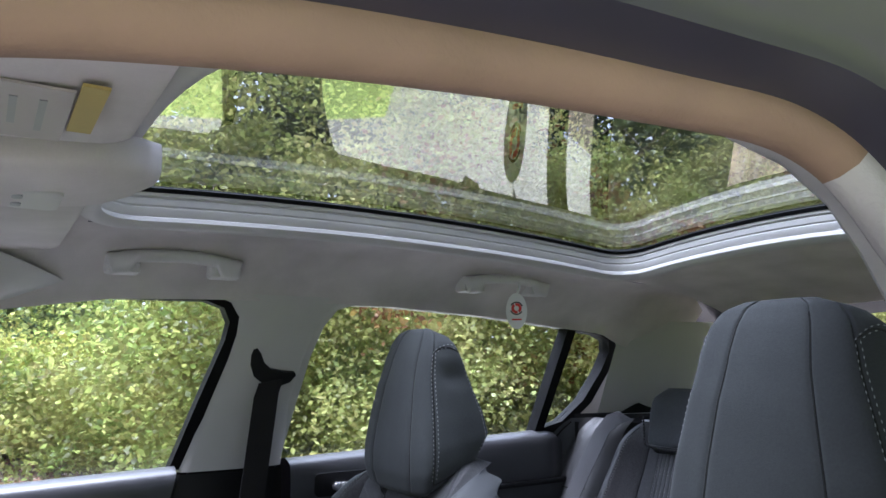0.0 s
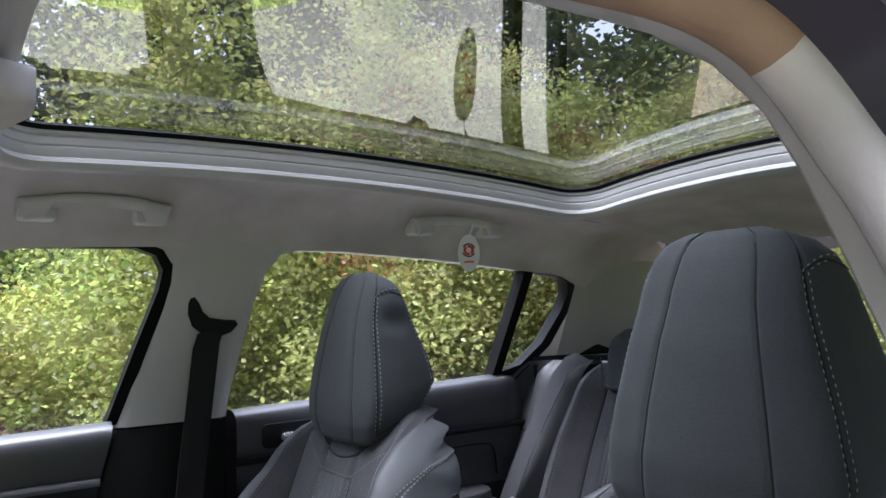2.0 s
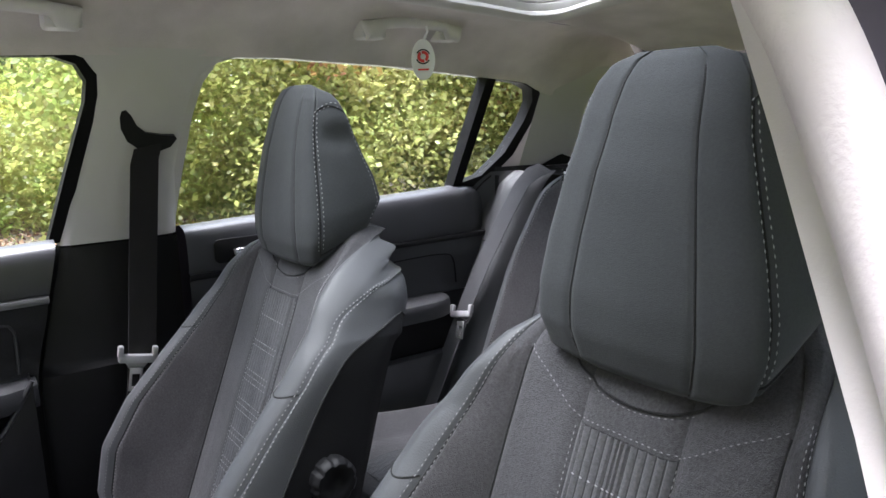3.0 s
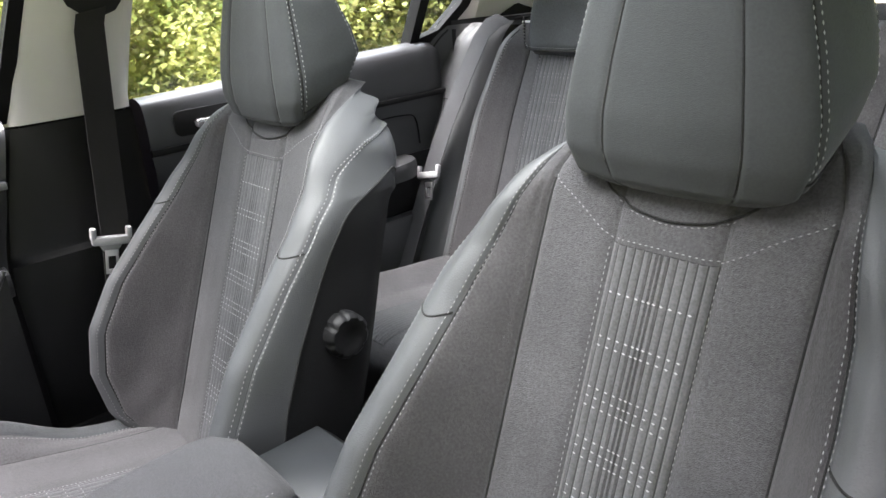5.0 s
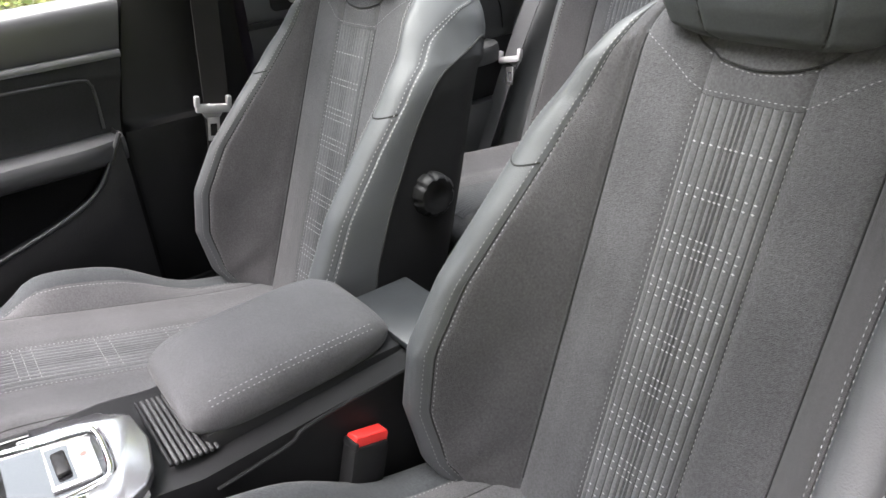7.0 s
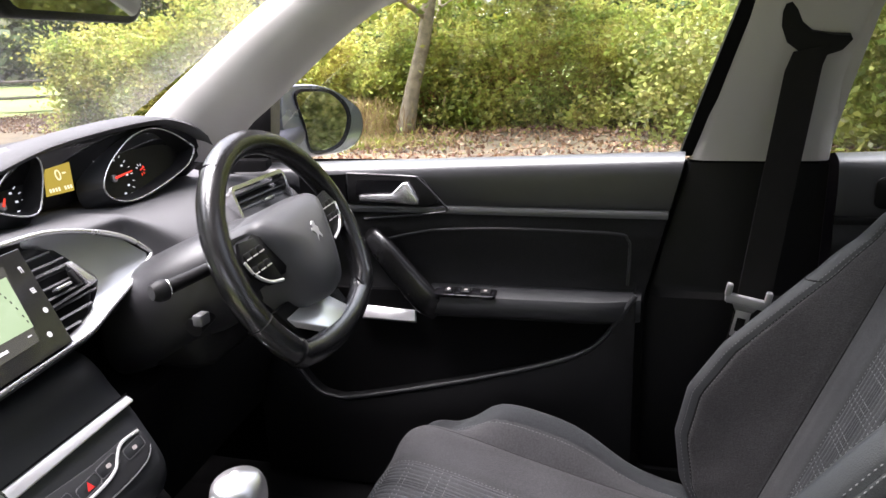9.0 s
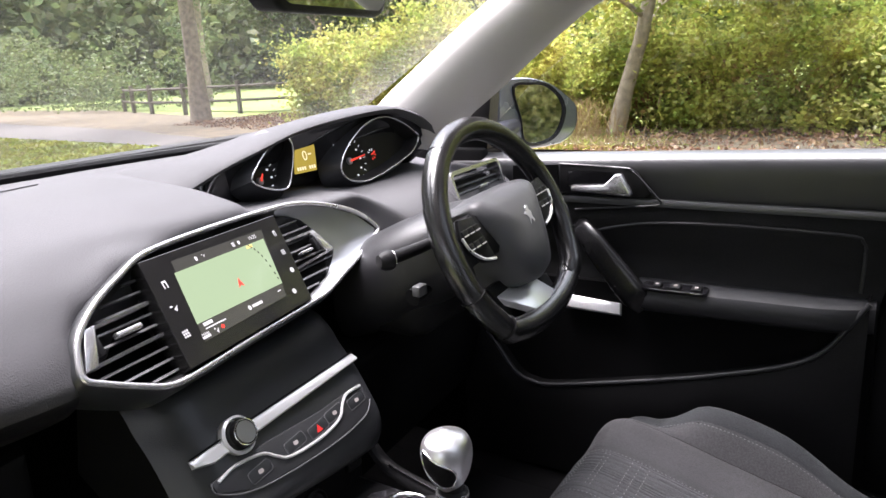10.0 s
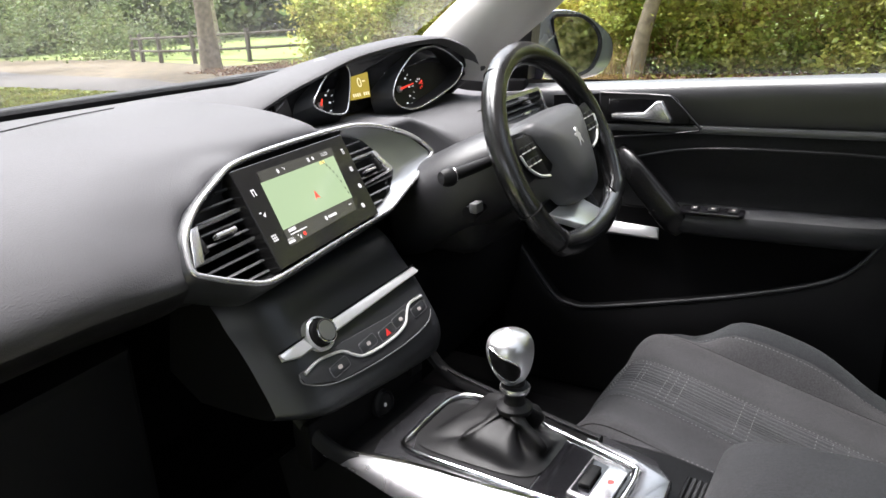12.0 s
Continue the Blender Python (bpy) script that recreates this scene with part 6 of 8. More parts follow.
part("vent_wheel", Mesh().box((0.158, 0.000, -0.006), (0.165, 0.020, 0.001), SC, 0.002), M_BLACK, CEN)
part("vent_tab", Mesh().box((0.120, 0.004, -0.006), (0.148, 0.008, 0.003), SC, 0.0015), M_SATIN, CEN, "bright vent tab")

# climate panel: silver bar, volume knob, buttons
HV = frame_matrix((0.003, 0.3000, 0.6912), (1, 0, 0), (0, 0.5, 0.87))
CL = thing("climate_panel", "black centre stack with round volume knob and silver strip", "centre stack", (0, 0.3, 0.68))
stack = []
for k in range(21):
    x = -0.158 + 0.310 * k / 20
    e = 1 - (max(0, (-0.095 - x) / 0.065) ** 2.2) * 5.0 - max(0, (x - 0.138) / 0.014) ** 2 * 0.8
    pr = [(0.42, 0.775), (0.372, 0.772), (0.345, 0.752), (0.330, 0.730), (0.308, 0.704), (0.285, 0.668), (0.268, 0.635), (0.268, 0.606), (0.285, 0.585), (0.33, 0.575), (0.40, 0.57)]
    rise = 1 - 0.68 * max(0.0, min(1.0, (0.12 - x) / 0.27)) ** 1.3
    stack.append([(x, y + 0.010 * (1 - e), z if z > 0.637 else 0.637 - (0.637 - z) * rise) for y, z in curve(pr, 32)])
part("fascia", Mesh().loft(stack, closed=False), M_FASCIA, CL, "black plastic fascia", 50)
for s in (-1, 1):
    part("side", Mesh().add([(0.152 if s > 0 else -0.158, *p[1:]) for p in stack[-1 if s > 0 else 0]] + [(0.152 if s > 0 else -0.158, 0.5, 0.65)], [tuple(range(len(stack[0]) + 1))]), M_CARPET, CL, "", 0)
bar_rings = []
for k in range(25):
    x = -0.147 + 0.292 * k / 24
    yc, hh = 0.0095 + 0.017 * k / 24, 0.0085 - 0.0030 * k / 24
    if k < 2:
        yc, hh = yc + 0.002 * (2 - k), hh - 0.002 * (2 - k)
    bar_rings.append([HV @ Vector((x, yc + hh * q, h)) for q, h in ((1.0, 0.0), (1.0, 0.0014), (0.75, 0.0022), (-0.45, 0.0070), (-0.8, 0.0070), (-1.0, 0.0050), (-1.0, 0.0))])
part("silver_bar", Mesh().loft(bar_rings), M_RING, CL, "satin silver strip", 50)
part("bar_edge", Mesh().tube([HV @ Vector(p) for p in ((-0.147, 0.0195, 0.003), (0.0, 0.0275, 0.003), (0.146, 0.0340, 0.003))], 0.0009, 6), M_RUBBER, CL, "dark line along the strip")
panel_line = [(-0.136, -0.014), (-0.133, -0.029), (-0.082, -0.049), (0.033, -0.057), (0.110, -0.051), (0.134, -0.036)]
part("panel_edge", Mesh().tube([HV @ Vector((x, y, 0.0032)) for x, y in curve(panel_line, 30)], 0.0010, 6), M_STRIP, CL)
kb = part("knob_collar", Mesh().disc(HV @ pose(-0.080, 0.016, 0.0), [(0.022, -0.004), (0.0225, 0.008), (0.0195, 0.010), (0.0185, 0.004)], 40), M_RING, CL, "chrome knob collar")
part("volume_knob", Mesh().disc(HV @ pose(-0.080, 0.016, 0.0), [(0.0175, 0.0), (0.0175, 0.010), (0.0155, 0.012), (0.0150, 0.020), (0.013, 0.0215), (0.003, 0.0215)], 40), M_BLACK, kb, "ribbed black volume knob")
part("knob_face", Mesh().disc(HV @ pose(-0.080, 0.016, 0.0215), [(0.0128, 0.0), (0.0124, 0.0006), (0.002, 0.0008)], 40), M_CHEEK, kb, "turned metal knob face")
part("knob_rim", Mesh().tube([HV @ Vector((-0.080 + 0.0150 * math.cos(2 * math.pi * k / 40), 0.016 + 0.0150 * math.sin(2 * math.pi * k / 40), 0.0212)) for k in range(40)], 0.0009, 6, closed=True), M_CHROME, kb)
part("button_panel", Mesh().prism([(-0.136, -0.014), (-0.133, -0.029), (-0.082, -0.049), (0.033, -0.057), (0.110, -0.051), (0.134, -0.036), (0.132, -0.008), (0.05, -0.012), (-0.05, -0.008)], HV, 0.003, 0.001), M_DOOR, CL, "", 50)
wave = curve([(-0.128, -0.017), (-0.100, -0.012), (-0.062, -0.017), (-0.045, -0.029), (-0.029, -0.038), (0.010, -0.041), (0.046, -0.039), (0.070, -0.033), (0.082, -0.022), (0.098, -0.012), (0.128, -0.012)], 60)
part("chrome_wave", Mesh().tube([HV @ Vector((x, y, 0.004)) for x, y in wave], 0.0021, 6), M_RING, CL, "curved chrome line")
for k, (x, y) in enumerate(((-0.074, -0.033), (-0.012, -0.028), (0.030, -0.029), (0.065, -0.024), (0.110, -0.026))):
    b = part("button", Mesh().prism(rounded(0.034, 0.014, 0.004, 3), HV @ pose(x, y, 0.002, 0, 0, 6), 0.0022, 0.0006), M_FASCIA, CL)
    part("button_edge", Mesh().tube([HV @ pose(x, y, 0.0036, 0, 0, 6) @ Vector((*q, 0)) for q in rounded(0.035, 0.015, 0.004, 3)], 0.0005, 5, closed=True), M_STRIP, b)
    if k == 2:
        part("hazard_mark", Mesh().prism([(-0.0055, -0.0045), (0.0055, -0.0045), (0.0, 0.0055)], HV @ pose(x, y, 0.0043), 0.0003), M_RED, b, "red hazard triangle", 0)
    else:
        part("button_mark", Mesh().prism(rounded(0.0075, 0.005, 0.002, 3), HV @ pose(x, y, 0.0043), 0.0003), M_LABEL, b, "", 0)
part("lower_bin", Mesh().box((-0.12, 0.30, 0.53), (0.135, 0.33, 0.60), bevel=0.006), M_RUBBER, CL)
part("socket_ring", Mesh().disc(frame_matrix((0.026, 0.300, 0.556), (1, 0, 0), (0, 0.2, 1)), [(0.021, 0.0), (0.021, 0.008), (0.018, 0.010), (0.016, 0.004)], 32), M_BLACK, CL, "black power socket")
part("socket_cap", Mesh().disc(frame_matrix((0.026, 0.300, 0.556), (1, 0, 0), (0, 0.2, 1)), [(0.0155, 0.0), (0.0155, 0.007), (0.014, 0.008), (0.002, 0.008)], 32), M_BLACK, CL)
part("socket_mark", Mesh().disc(frame_matrix((0.026, 0.2915, 0.556), (1, 0, 0), (0, 0.2, 1)), [(0.003, 0.0), (0.003, 0.0004)], 12), M_WHITE, CL, "", 0)
part("usb_flap", Mesh().box((0.095, 0.292, 0.565), (0.125, 0.302, 0.592), bevel=0.003), M_BLACK, CL)

# ---------------------------------------------------------------- instrument binnacle
BI = thing("instrument_binnacle", "hooded instrument cluster with two dials and amber display", "instruments", (0.38, 0.5, 0.97))
LIP = [(0.100, 0.545, 0.952), (0.146, 0.520, 0.977), (0.208, 0.506, 0.996), (0.29, 0.498, 1.016), (0.40, 0.492, 1.027), (0.50, 0.486, 1.031), (0.555, 0.482, 1.026), (0.612, 0.470, 1.003), (0.650, 0.455, 0.965)]
hood = []
for a in curve(LIP, 40):
    x, y, z = a
    hood.append([(x, y + 0.020, z - 0.014), (x, y + 0.004, z - 0.010), (x, y - 0.001, z - 0.004), (x, y + 0.003, z), (x, y + 0.05, z + 0.003), (x, y + 0.12, z - 0.2 * (z - 0.96)), (x, y + 0.20, z - 0.6 * (z - 0.96)), (x, y + 0.28, 0.955)])
part("hood", Mesh().loft(hood, closed=False), M_SOFT, BI, "dark soft hood", 60)
face = [(x, y + 0.018, z - 0.012) for x, y, z in curve(LIP, 40)]
part("face", Mesh().loft([face, [(x, 0.545 - 0.12 * max(0, 0.92 - 0.9) , 0.905 + 0.012 * math.sin(i * 0.08)) for i, (x, y, z) in enumerate(face)]], caps=False, closed=False), M_GLOSS, BI, "glossy black instrument face", 50)
CLM = frame_matrix((0.37, 0.516, 0.958), (1, -0.06, 0), (0, 0.25, 1))


M_AMBER = mat("amber_display", (0.05, 0.04, 0.01), 0.2, var=0.03, emit=((0.62, 0.47, 0.07), 0.09))
M_DIGIT = mat("pale_digits", (0.3, 0.28, 0.2), 0.4, emit=((0.95, 0.85, 0.5), 0.13))
M_NEEDLE = mat("red_needle", (0.5, 0.03, 0.02), 0.4, emit=((0.9, 0.06, 0.03), 0.12))
M_TICK = mat("dial_print", (0.65, 0.65, 0.66), 0.5, var=0.05, emit=((0.8, 0.85, 0.9), 0.08))


def dial(outline, hub, radius, angles, pointer, label, tip):
    """An almond shaped dial: hooded well, dark face, ticks round the hub and a red needle."""
    ol = smooth_loop(outline, 4)
    inn = shrink(ol, 0.010)
    d = part("dial", Mesh().loft([[CLM @ Vector((*p, 0.022)), CLM @ Vector((*q, -0.004)), CLM @ Vector((*q, -0.012)), CLM @ Vector((*p, -0.012))] for p, q in zip(ol + ol[:1], inn + inn[:1])], caps=False), M_SIDE, BI, label, 60)
    part("rim", Mesh().tube([CLM @ Vector((*p, 0.0225)) for p in ol], 0.0014, 8, closed=True), M_SATIN, d, "bright dial rim", 80)
    part("dial_face", Mesh().prism(inn, CLM @ pose(0, 0, -0.008), 0.004), M_DIALFACE, d, "", 0)
    wide = shrink(ol, -0.016)
    part("cowl", Mesh().loft([[CLM @ Vector((*p, 0.0215)), CLM @ Vector((*q, -0.018))] for p, q in zip(ol + ol[:1], wide + wide[:1])], caps=False, closed=False), M_FASCIA, d, "satin dark cowl", 60)
    a0, a1, n = angles
    for k in range(n):
        t = radians(a0 + (a1 - a0) * k / (n - 1))
        m = CLM @ pose(hub[0] + radius * math.cos(t), hub[1] + radius * math.sin(t), -0.0035, 0, 0, math.degrees(t))
        part("tick", Mesh().box((-0.0022 if k % 2 else -0.0032, -0.00055, 0), (0.0022, 0.00055, 0.0004), m), M_TICK, d, "", 0)
        if k % 2 == 0:
            mm_ = CLM @ pose(hub[0] + (radius - 0.011) * math.cos(t), hub[1] + (radius - 0.011) * math.sin(t), -0.0035)
            part("figure", Mesh().box((-0.0022, -0.0015, 0), (0.0022, 0.0015, 0.0004), mm_), M_TICK, d, "", 0)
    t = radians(pointer)
    m = CLM @ pose(hub[0], hub[1], 0.001, 0, 0, pointer)
    part("needle", Mesh().prism([(0.0, -0.0020), (tip, -0.0009), (tip, 0.0009), (0.0, 0.0020)], m, 0.001), M_NEEDLE, d, "red needle", 0)
    part("needle_hub", Mesh().disc(CLM @ pose(hub[0], hub[1], -0.004), [(0.006, 0.0), (0.006, 0.004), (0.005, 0.005), (0.001, 0.005)], 24), M_GREYPL, d)
    return d


dial([(-0.189, -0.015), (-0.173, 0.005), (-0.145, 0.027), (-0.112, 0.046), (-0.100, 0.045), (-0.092, 0.033), (-0.094, 0.017), (-0.106, -0.010), (-0.125, -0.036), (-0.160, -0.032)], (-0.154, -0.016), 0.037, (190, -25, 15), 60, "left dial with white ticks", 0.012)
right = dial([(0.003, -0.025), (0.015, -0.006), (0.043, 0.017), (0.096, 0.044), (0.149, 0.051), (0.191, 0.038), (0.226, 0.015), (0.235, 0.003), (0.212, -0.018), (0.175, -0.032), (0.110, -0.048), (0.063, -0.055), (0.032, -0.052), (0.009, -0.041)], (0.054, -0.014), 0.042, (130, -62, 13), 8, "right dial with white ticks", 0.040)
for k in range(7):
    t = radians(150 - 40 * k)
    m = CLM @ pose(0.118 + 0.0085 * math.cos(t), -0.010 + 0.0085 * math.sin(t), -0.0035, 0, 0, math.degrees(t))
    part("red_figure" if k > 2 else "white_figure", Mesh().box((-0.002, -0.0008, 0), (0.002, 0.0008, 0.0004), m), M_NEEDLE if k > 2 else M_TICK, right, "", 0)
part("temperature_needle", Mesh().box((-0.002, -0.0010, 0), (0.010, 0.0010, 0.0006), CLM @ pose(0.118, -0.010, -0.003, 0, 0, 20)), M_NEEDLE, right, "", 0)
lcd = part("trip_display", Mesh().prism([(-0.081, -0.017), (-0.033, -0.017), (-0.024, 0.026), (-0.068, 0.027)], CLM @ pose(0, 0, -0.002), 0.004), M_AMBER, BI, "small amber display", 0)
lettering("0", CLM @ pose(-0.052, 0.002, 0.0022), 0.023, M_DIGIT, lcd, "speed_digit")
part("unit_bar", Mesh().box((-0.044, 0.010, 0.0021), (-0.037, 0.0125, 0.0024), CLM), M_DIGIT, lcd, "", 0)
for k in range(7):
    x = -0.074 + 0.0053 * k + (0.006 if k > 3 else 0)
    part("small_digit", Mesh().box((x - 0.0017, -0.013, 0.0021), (x + 0.0017, -0.0075, 0.0024), CLM), M_DIGIT, lcd, "", 0)

# side vent by the driver door
SV = thing("side_vent", "satin framed air vent beside the steering wheel", "air vent", (0.60, 0.345, 0.895))
sm_ = frame_matrix((0.584, 0.340, 0.879), (1, -0.02, 0.02), (0, 0.35, 1))
fr = Mesh()
outer_, inner_ = rounded(0.178, 0.082, 0.012), rounded(0.166, 0.068, 0.008)
fr.loft([[sm_ @ Vector((a[0], a[1], 0)), sm_ @ Vector((a[0], a[1], 0.006)), sm_ @ Vector((b[0], b[1], 0.006)), sm_ @ Vector((b[0], b[1], -0.02))] for a, b in zip(outer_ + outer_[:1], inner_ + inner_[:1])], caps=False, closed=False)
part("vent_bezel", fr, M_SATIN, SV, "satin silver bezel", 50)
louvres(SV, sm_, rounded(0.168, 0.070, 0.008), -0.0240, 0.0120, 5)
part("vent_tab", Mesh().box((-0.004, -0.003, 0.0), (0.03, 0.002, 0.006), sm_, 0.001), M_SATIN, SV)

# ---------------------------------------------------------------- steering wheel and column
WH = thing("steering_wheel", "small worn black leather steering wheel with flat bottom", "steering wheel", (0.345, 0.16, 0.872))
WM = frame_matrix((0.353, 0.165, 0.864), (1, 0, 0), (0, 0.42, 0.907)) @ pose(0, 0, 0, 0, 0, 3)


def rim_point(t):
    """The rim's centre line: round, with a flat foot."""
    a = 2 * math.pi * t
    x, y = 0.172 * math.sin(a), 0.160 * math.cos(a)
    if y < -0.118:
        y = -0.118 - (abs(y) - 0.118) * 0.45
    return WM @ Vector((x, y, -0.006 * (y < -0.11)))


part("rim", Mesh().tube([rim_point(k / 96) for k in range(96)], 0.0178, 16, closed=True), M_WHEEL, WH, "worn shiny black leather rim", 80)
for t in (0.09, 0.30, 0.37, 0.63, 0.70, 0.91):
    p, q = Vector(rim_point(t)), Vector(rim_point(t + 0.004))
    m = frame_matrix(p, (q - p), (0, 0, 1))
    part("rim_joint", Mesh().disc(m @ pose(0, 0, -0.001, 0, 90, 0), [(0.0174, -0.0008), (0.0184, 0.0), (0.0174, 0.0008)], 20), M_RUBBER, WH)
hub = [(-0.104, 0.060), (-0.06, 0.070), (0.0, 0.073), (0.06, 0.070), (0.092, 0.056), (0.078, 0.0), (0.060, -0.042), (0.036, -0.070), (0.0, -0.078), (-0.036, -0.070), (-0.060, -0.042), (-0.080, 0.0)]
pts = []
for i in range(len(hub)):
    a, b, c, d = (Vector(hub[(i + k) % len(hub)]) for k in (-1, 0, 1, 2))
    for x in (0, 0.33, 0.66):
        pts.append(tuple(0.5 * (2 * b + (c - a) * x + (2 * a - 5 * b + 4 * c - d) * x * x + (3 * b - a - 3 * c + d) * x**3)))
hubm = Mesh()
hubm.loft([[WM @ Vector((x * k + 0.015, y * k - 0.008, z)) for x, y in pts] for k, z in ((1.02, -0.06), (1.02, -0.014), (0.99, 0.004), (0.9, 0.015), (0.6, 0.024), (0.25, 0.027))])
hb = part("airbag_hub", hubm, M_HUB, WH, "dark grey airbag cover", 60)
emblem = [(-0.006, -0.014), (-0.003, -0.004), (-0.007, 0.002), (-0.012, 0.004), (-0.010, 0.008), (-0.003, 0.007), (-0.004, 0.012), (0.0, 0.016), (0.006, 0.015), (0.005, 0.008), (0.010, 0.004), (0.008, -0.003), (0.011, -0.010), (0.007, -0.013), (0.003, -0.006), (-0.001, -0.008)]
part("badge", Mesh().prism(emblem, WM @ pose(0.023, 0.006, 0.0235), 0.004, 0.001), M_EMBLEM, hb, "chrome emblem", 0)
part("airbag_mark", Mesh().box((-0.010, -0.040, 0.0175), (0.010, -0.036, 0.0185), WM), M_RUBBER, hb, "", 0)
for s in (-1, 1):
    part("spoke", Mesh().loft([[WM @ Vector((s * x, y, z)) for y, z in ((yc - hw, -0.020), (yc - hw, 0.002), (yc - hw + 0.008, 0.008), (yc + hw - 0.008, 0.008), (yc + hw, 0.002), (yc + hw, -0.020))] for x, yc, hw in ((0.055, 0.016, 0.036), (0.09, 0.016, 0.032), (0.125, 0.012, 0.028), (0.165, 0.008, 0.026))]), M_BLACK, WH, "gloss black spoke", 45)
    pod = part("button_pod", Mesh().prism([(s * x, y) for x, y in ((0.086, -0.026), (0.118, -0.018), (0.146, 0.004), (0.150, 0.026), (0.136, 0.048), (0.100, 0.044))], WM @ pose(0, 0, 0.006), 0.006, 0.002), M_BLACK, WH, "switch pod")
    for k in range(6):
        part("wheel_button", Mesh().prism(rounded(0.015, 0.010, 0.003, 3), WM @ pose(s * (0.104 + 0.016 * (k % 3)), 0.028 - 0.020 * (k // 3), 0.011), 0.003, 0.0012), M_BLACK, pod)
        part("button_edge", Mesh().box((-0.006, -0.0008, 0.003), (0.006, 0.0008, 0.0038), WM @ pose(s * (0.104 + 0.016 * (k % 3)), 0.0245 - 0.020 * (k // 3), 0.011)), M_SILVERP, pod, "", 0)
    part("pod_trim", Mesh().tube([WM @ Vector((s * x, y, 0.012)) for x, y in curve([(0.090, -0.022), (0.118, -0.014), (0.140, 0.004), (0.147, 0.024)], 14)], 0.0024, 6), M_RING, pod, "chrome pod edge")
part("lower_spoke", Mesh().prism([(-0.075, -0.066), (-0.02, -0.070), (0.045, -0.080), (0.052, -0.138), (-0.030, -0.132)], WM @ pose(0, -0.1, -0.026, -36, 0, 0) @ pose(0, 0.1, 0), 0.010, 0.003), M_RING, WH, "satin metal lower spoke", 45)
part("spoke_inset", Mesh().prism([(0.049, -0.084), (0.080, -0.094), (0.086, -0.118), (0.060, -0.136), (0.056, -0.136)], WM @ pose(0, 0, -0.026), 0.008, 0.002), M_BLACK, WH, "ribbed black spoke inset", 45)
part("spoke_back", Mesh().prism([(-0.080, -0.060), (0.09, -0.060), (0.085, -0.136), (-0.045, -0.136)], WM @ pose(0, 0, -0.042), 0.012, 0.003), M_BLACK, WH, "", 45)

CO = thing("steering_column", "black steering column shroud with two stalks", "steering column", (0.345, 0.27, 0.84))
AX = WM.to_3x3() @ Vector((0, 0, -1))
rings = []
for k in range(9):
    c = Vector((0.345, 0.165, 0.868)) + AX * (0.035 + 0.028 * k)
    w, h = 0.074 + 0.052 * math.sin(min(1, k / 5) * math.pi / 2), 0.056 + 0.026 * math.sin(min(1, k / 5) * math.pi / 2)
    rings.append([c + Vector((w * math.copysign(abs(math.cos(a)) ** 0.7, math.cos(a)), 0, h * math.copysign(abs(math.sin(a)) ** 0.75, math.sin(a)))) for a in [2 * math.pi * j / 36 for j in range(36)]])
part("shroud", Mesh().loft(rings), M_COLUMN, CO, "dark rounded shroud", 60)
st = part("stalk", Mesh().tube([(0.26, 0.235, 0.862), (0.205, 0.247, 0.858), (0.167, 0.252, 0.857)], [0.008, 0.009, 0.0095], 16), M_SIDE, CO, "black stalk")
part("stalk_end", Mesh().disc(frame_matrix((0.165, 0.252, 0.857), (0.45, 0.9, 0), (0, 0, 1)), [(0.009, -0.014), (0.0130, -0.008), (0.0140, 0.0), (0.0130, 0.005), (0.009, 0.008), (0.003, 0.009)], 28), M_BLACK, st, "round stalk end")
part("stalk_ring", Mesh().disc(frame_matrix((0.165, 0.252, 0.857), (0.45, 0.9, 0), (0, 0, 1)), [(0.0118, 0.0052), (0.0123, 0.0066), (0.0110, 0.0075), (0.0102, 0.0070)], 28), M_SATIN, st)
s2 = part("cruise_stalk", Mesh().tube([(0.28, 0.25, 0.800), (0.235, 0.255, 0.788), (0.222, 0.256, 0.786)], [0.010, 0.012, 0.013], 12), M_BLACK, CO)
part("stalk_keys", Mesh().box((0.214, 0.238, 0.790), (0.236, 0.252, 0.806), bevel=0.003), M_STRIP, s2, "dark grey stalk buttons")
part("column_lower", Mesh().box((0.25, 0.26, 0.70), (0.44, 0.46, 0.83), bevel=0.035, seg=3), M_SIDE, CO)

# ---------------------------------------------------------------- centre console
CN = thing("centre_console", "black centre console with silver gear surround", "centre console", (0.03, 0, 0.45))
side = [(0.36, 0.30), (0.40, 0.50), (0.34, 0.545), (0.25, 0.542), (0.10, 0.532), (-0.08, 0.530), (-0.14, 0.520), (-0.42, 0.535), (-0.53, 0.542), (-0.55, 0.52), (-0.56, 0.27)]
part("tunnel_body", Mesh().prism([(y, z) for y, z in side], frame_matrix((-0.085, 0, 0), (0, 1, 0), (0, 0, 1)), 0.215, 0.008), M_BLACK, CN, "black plastic console body", 45)
part("side_line", Mesh().tube(curve([(-0.088, -0.15, 0.50), (-0.089, -0.24, 0.512), (-0.089, -0.27, 0.525), (-0.089, -0.42, 0.536)], 16), 0.0025, 6), M_BLACK, CN)
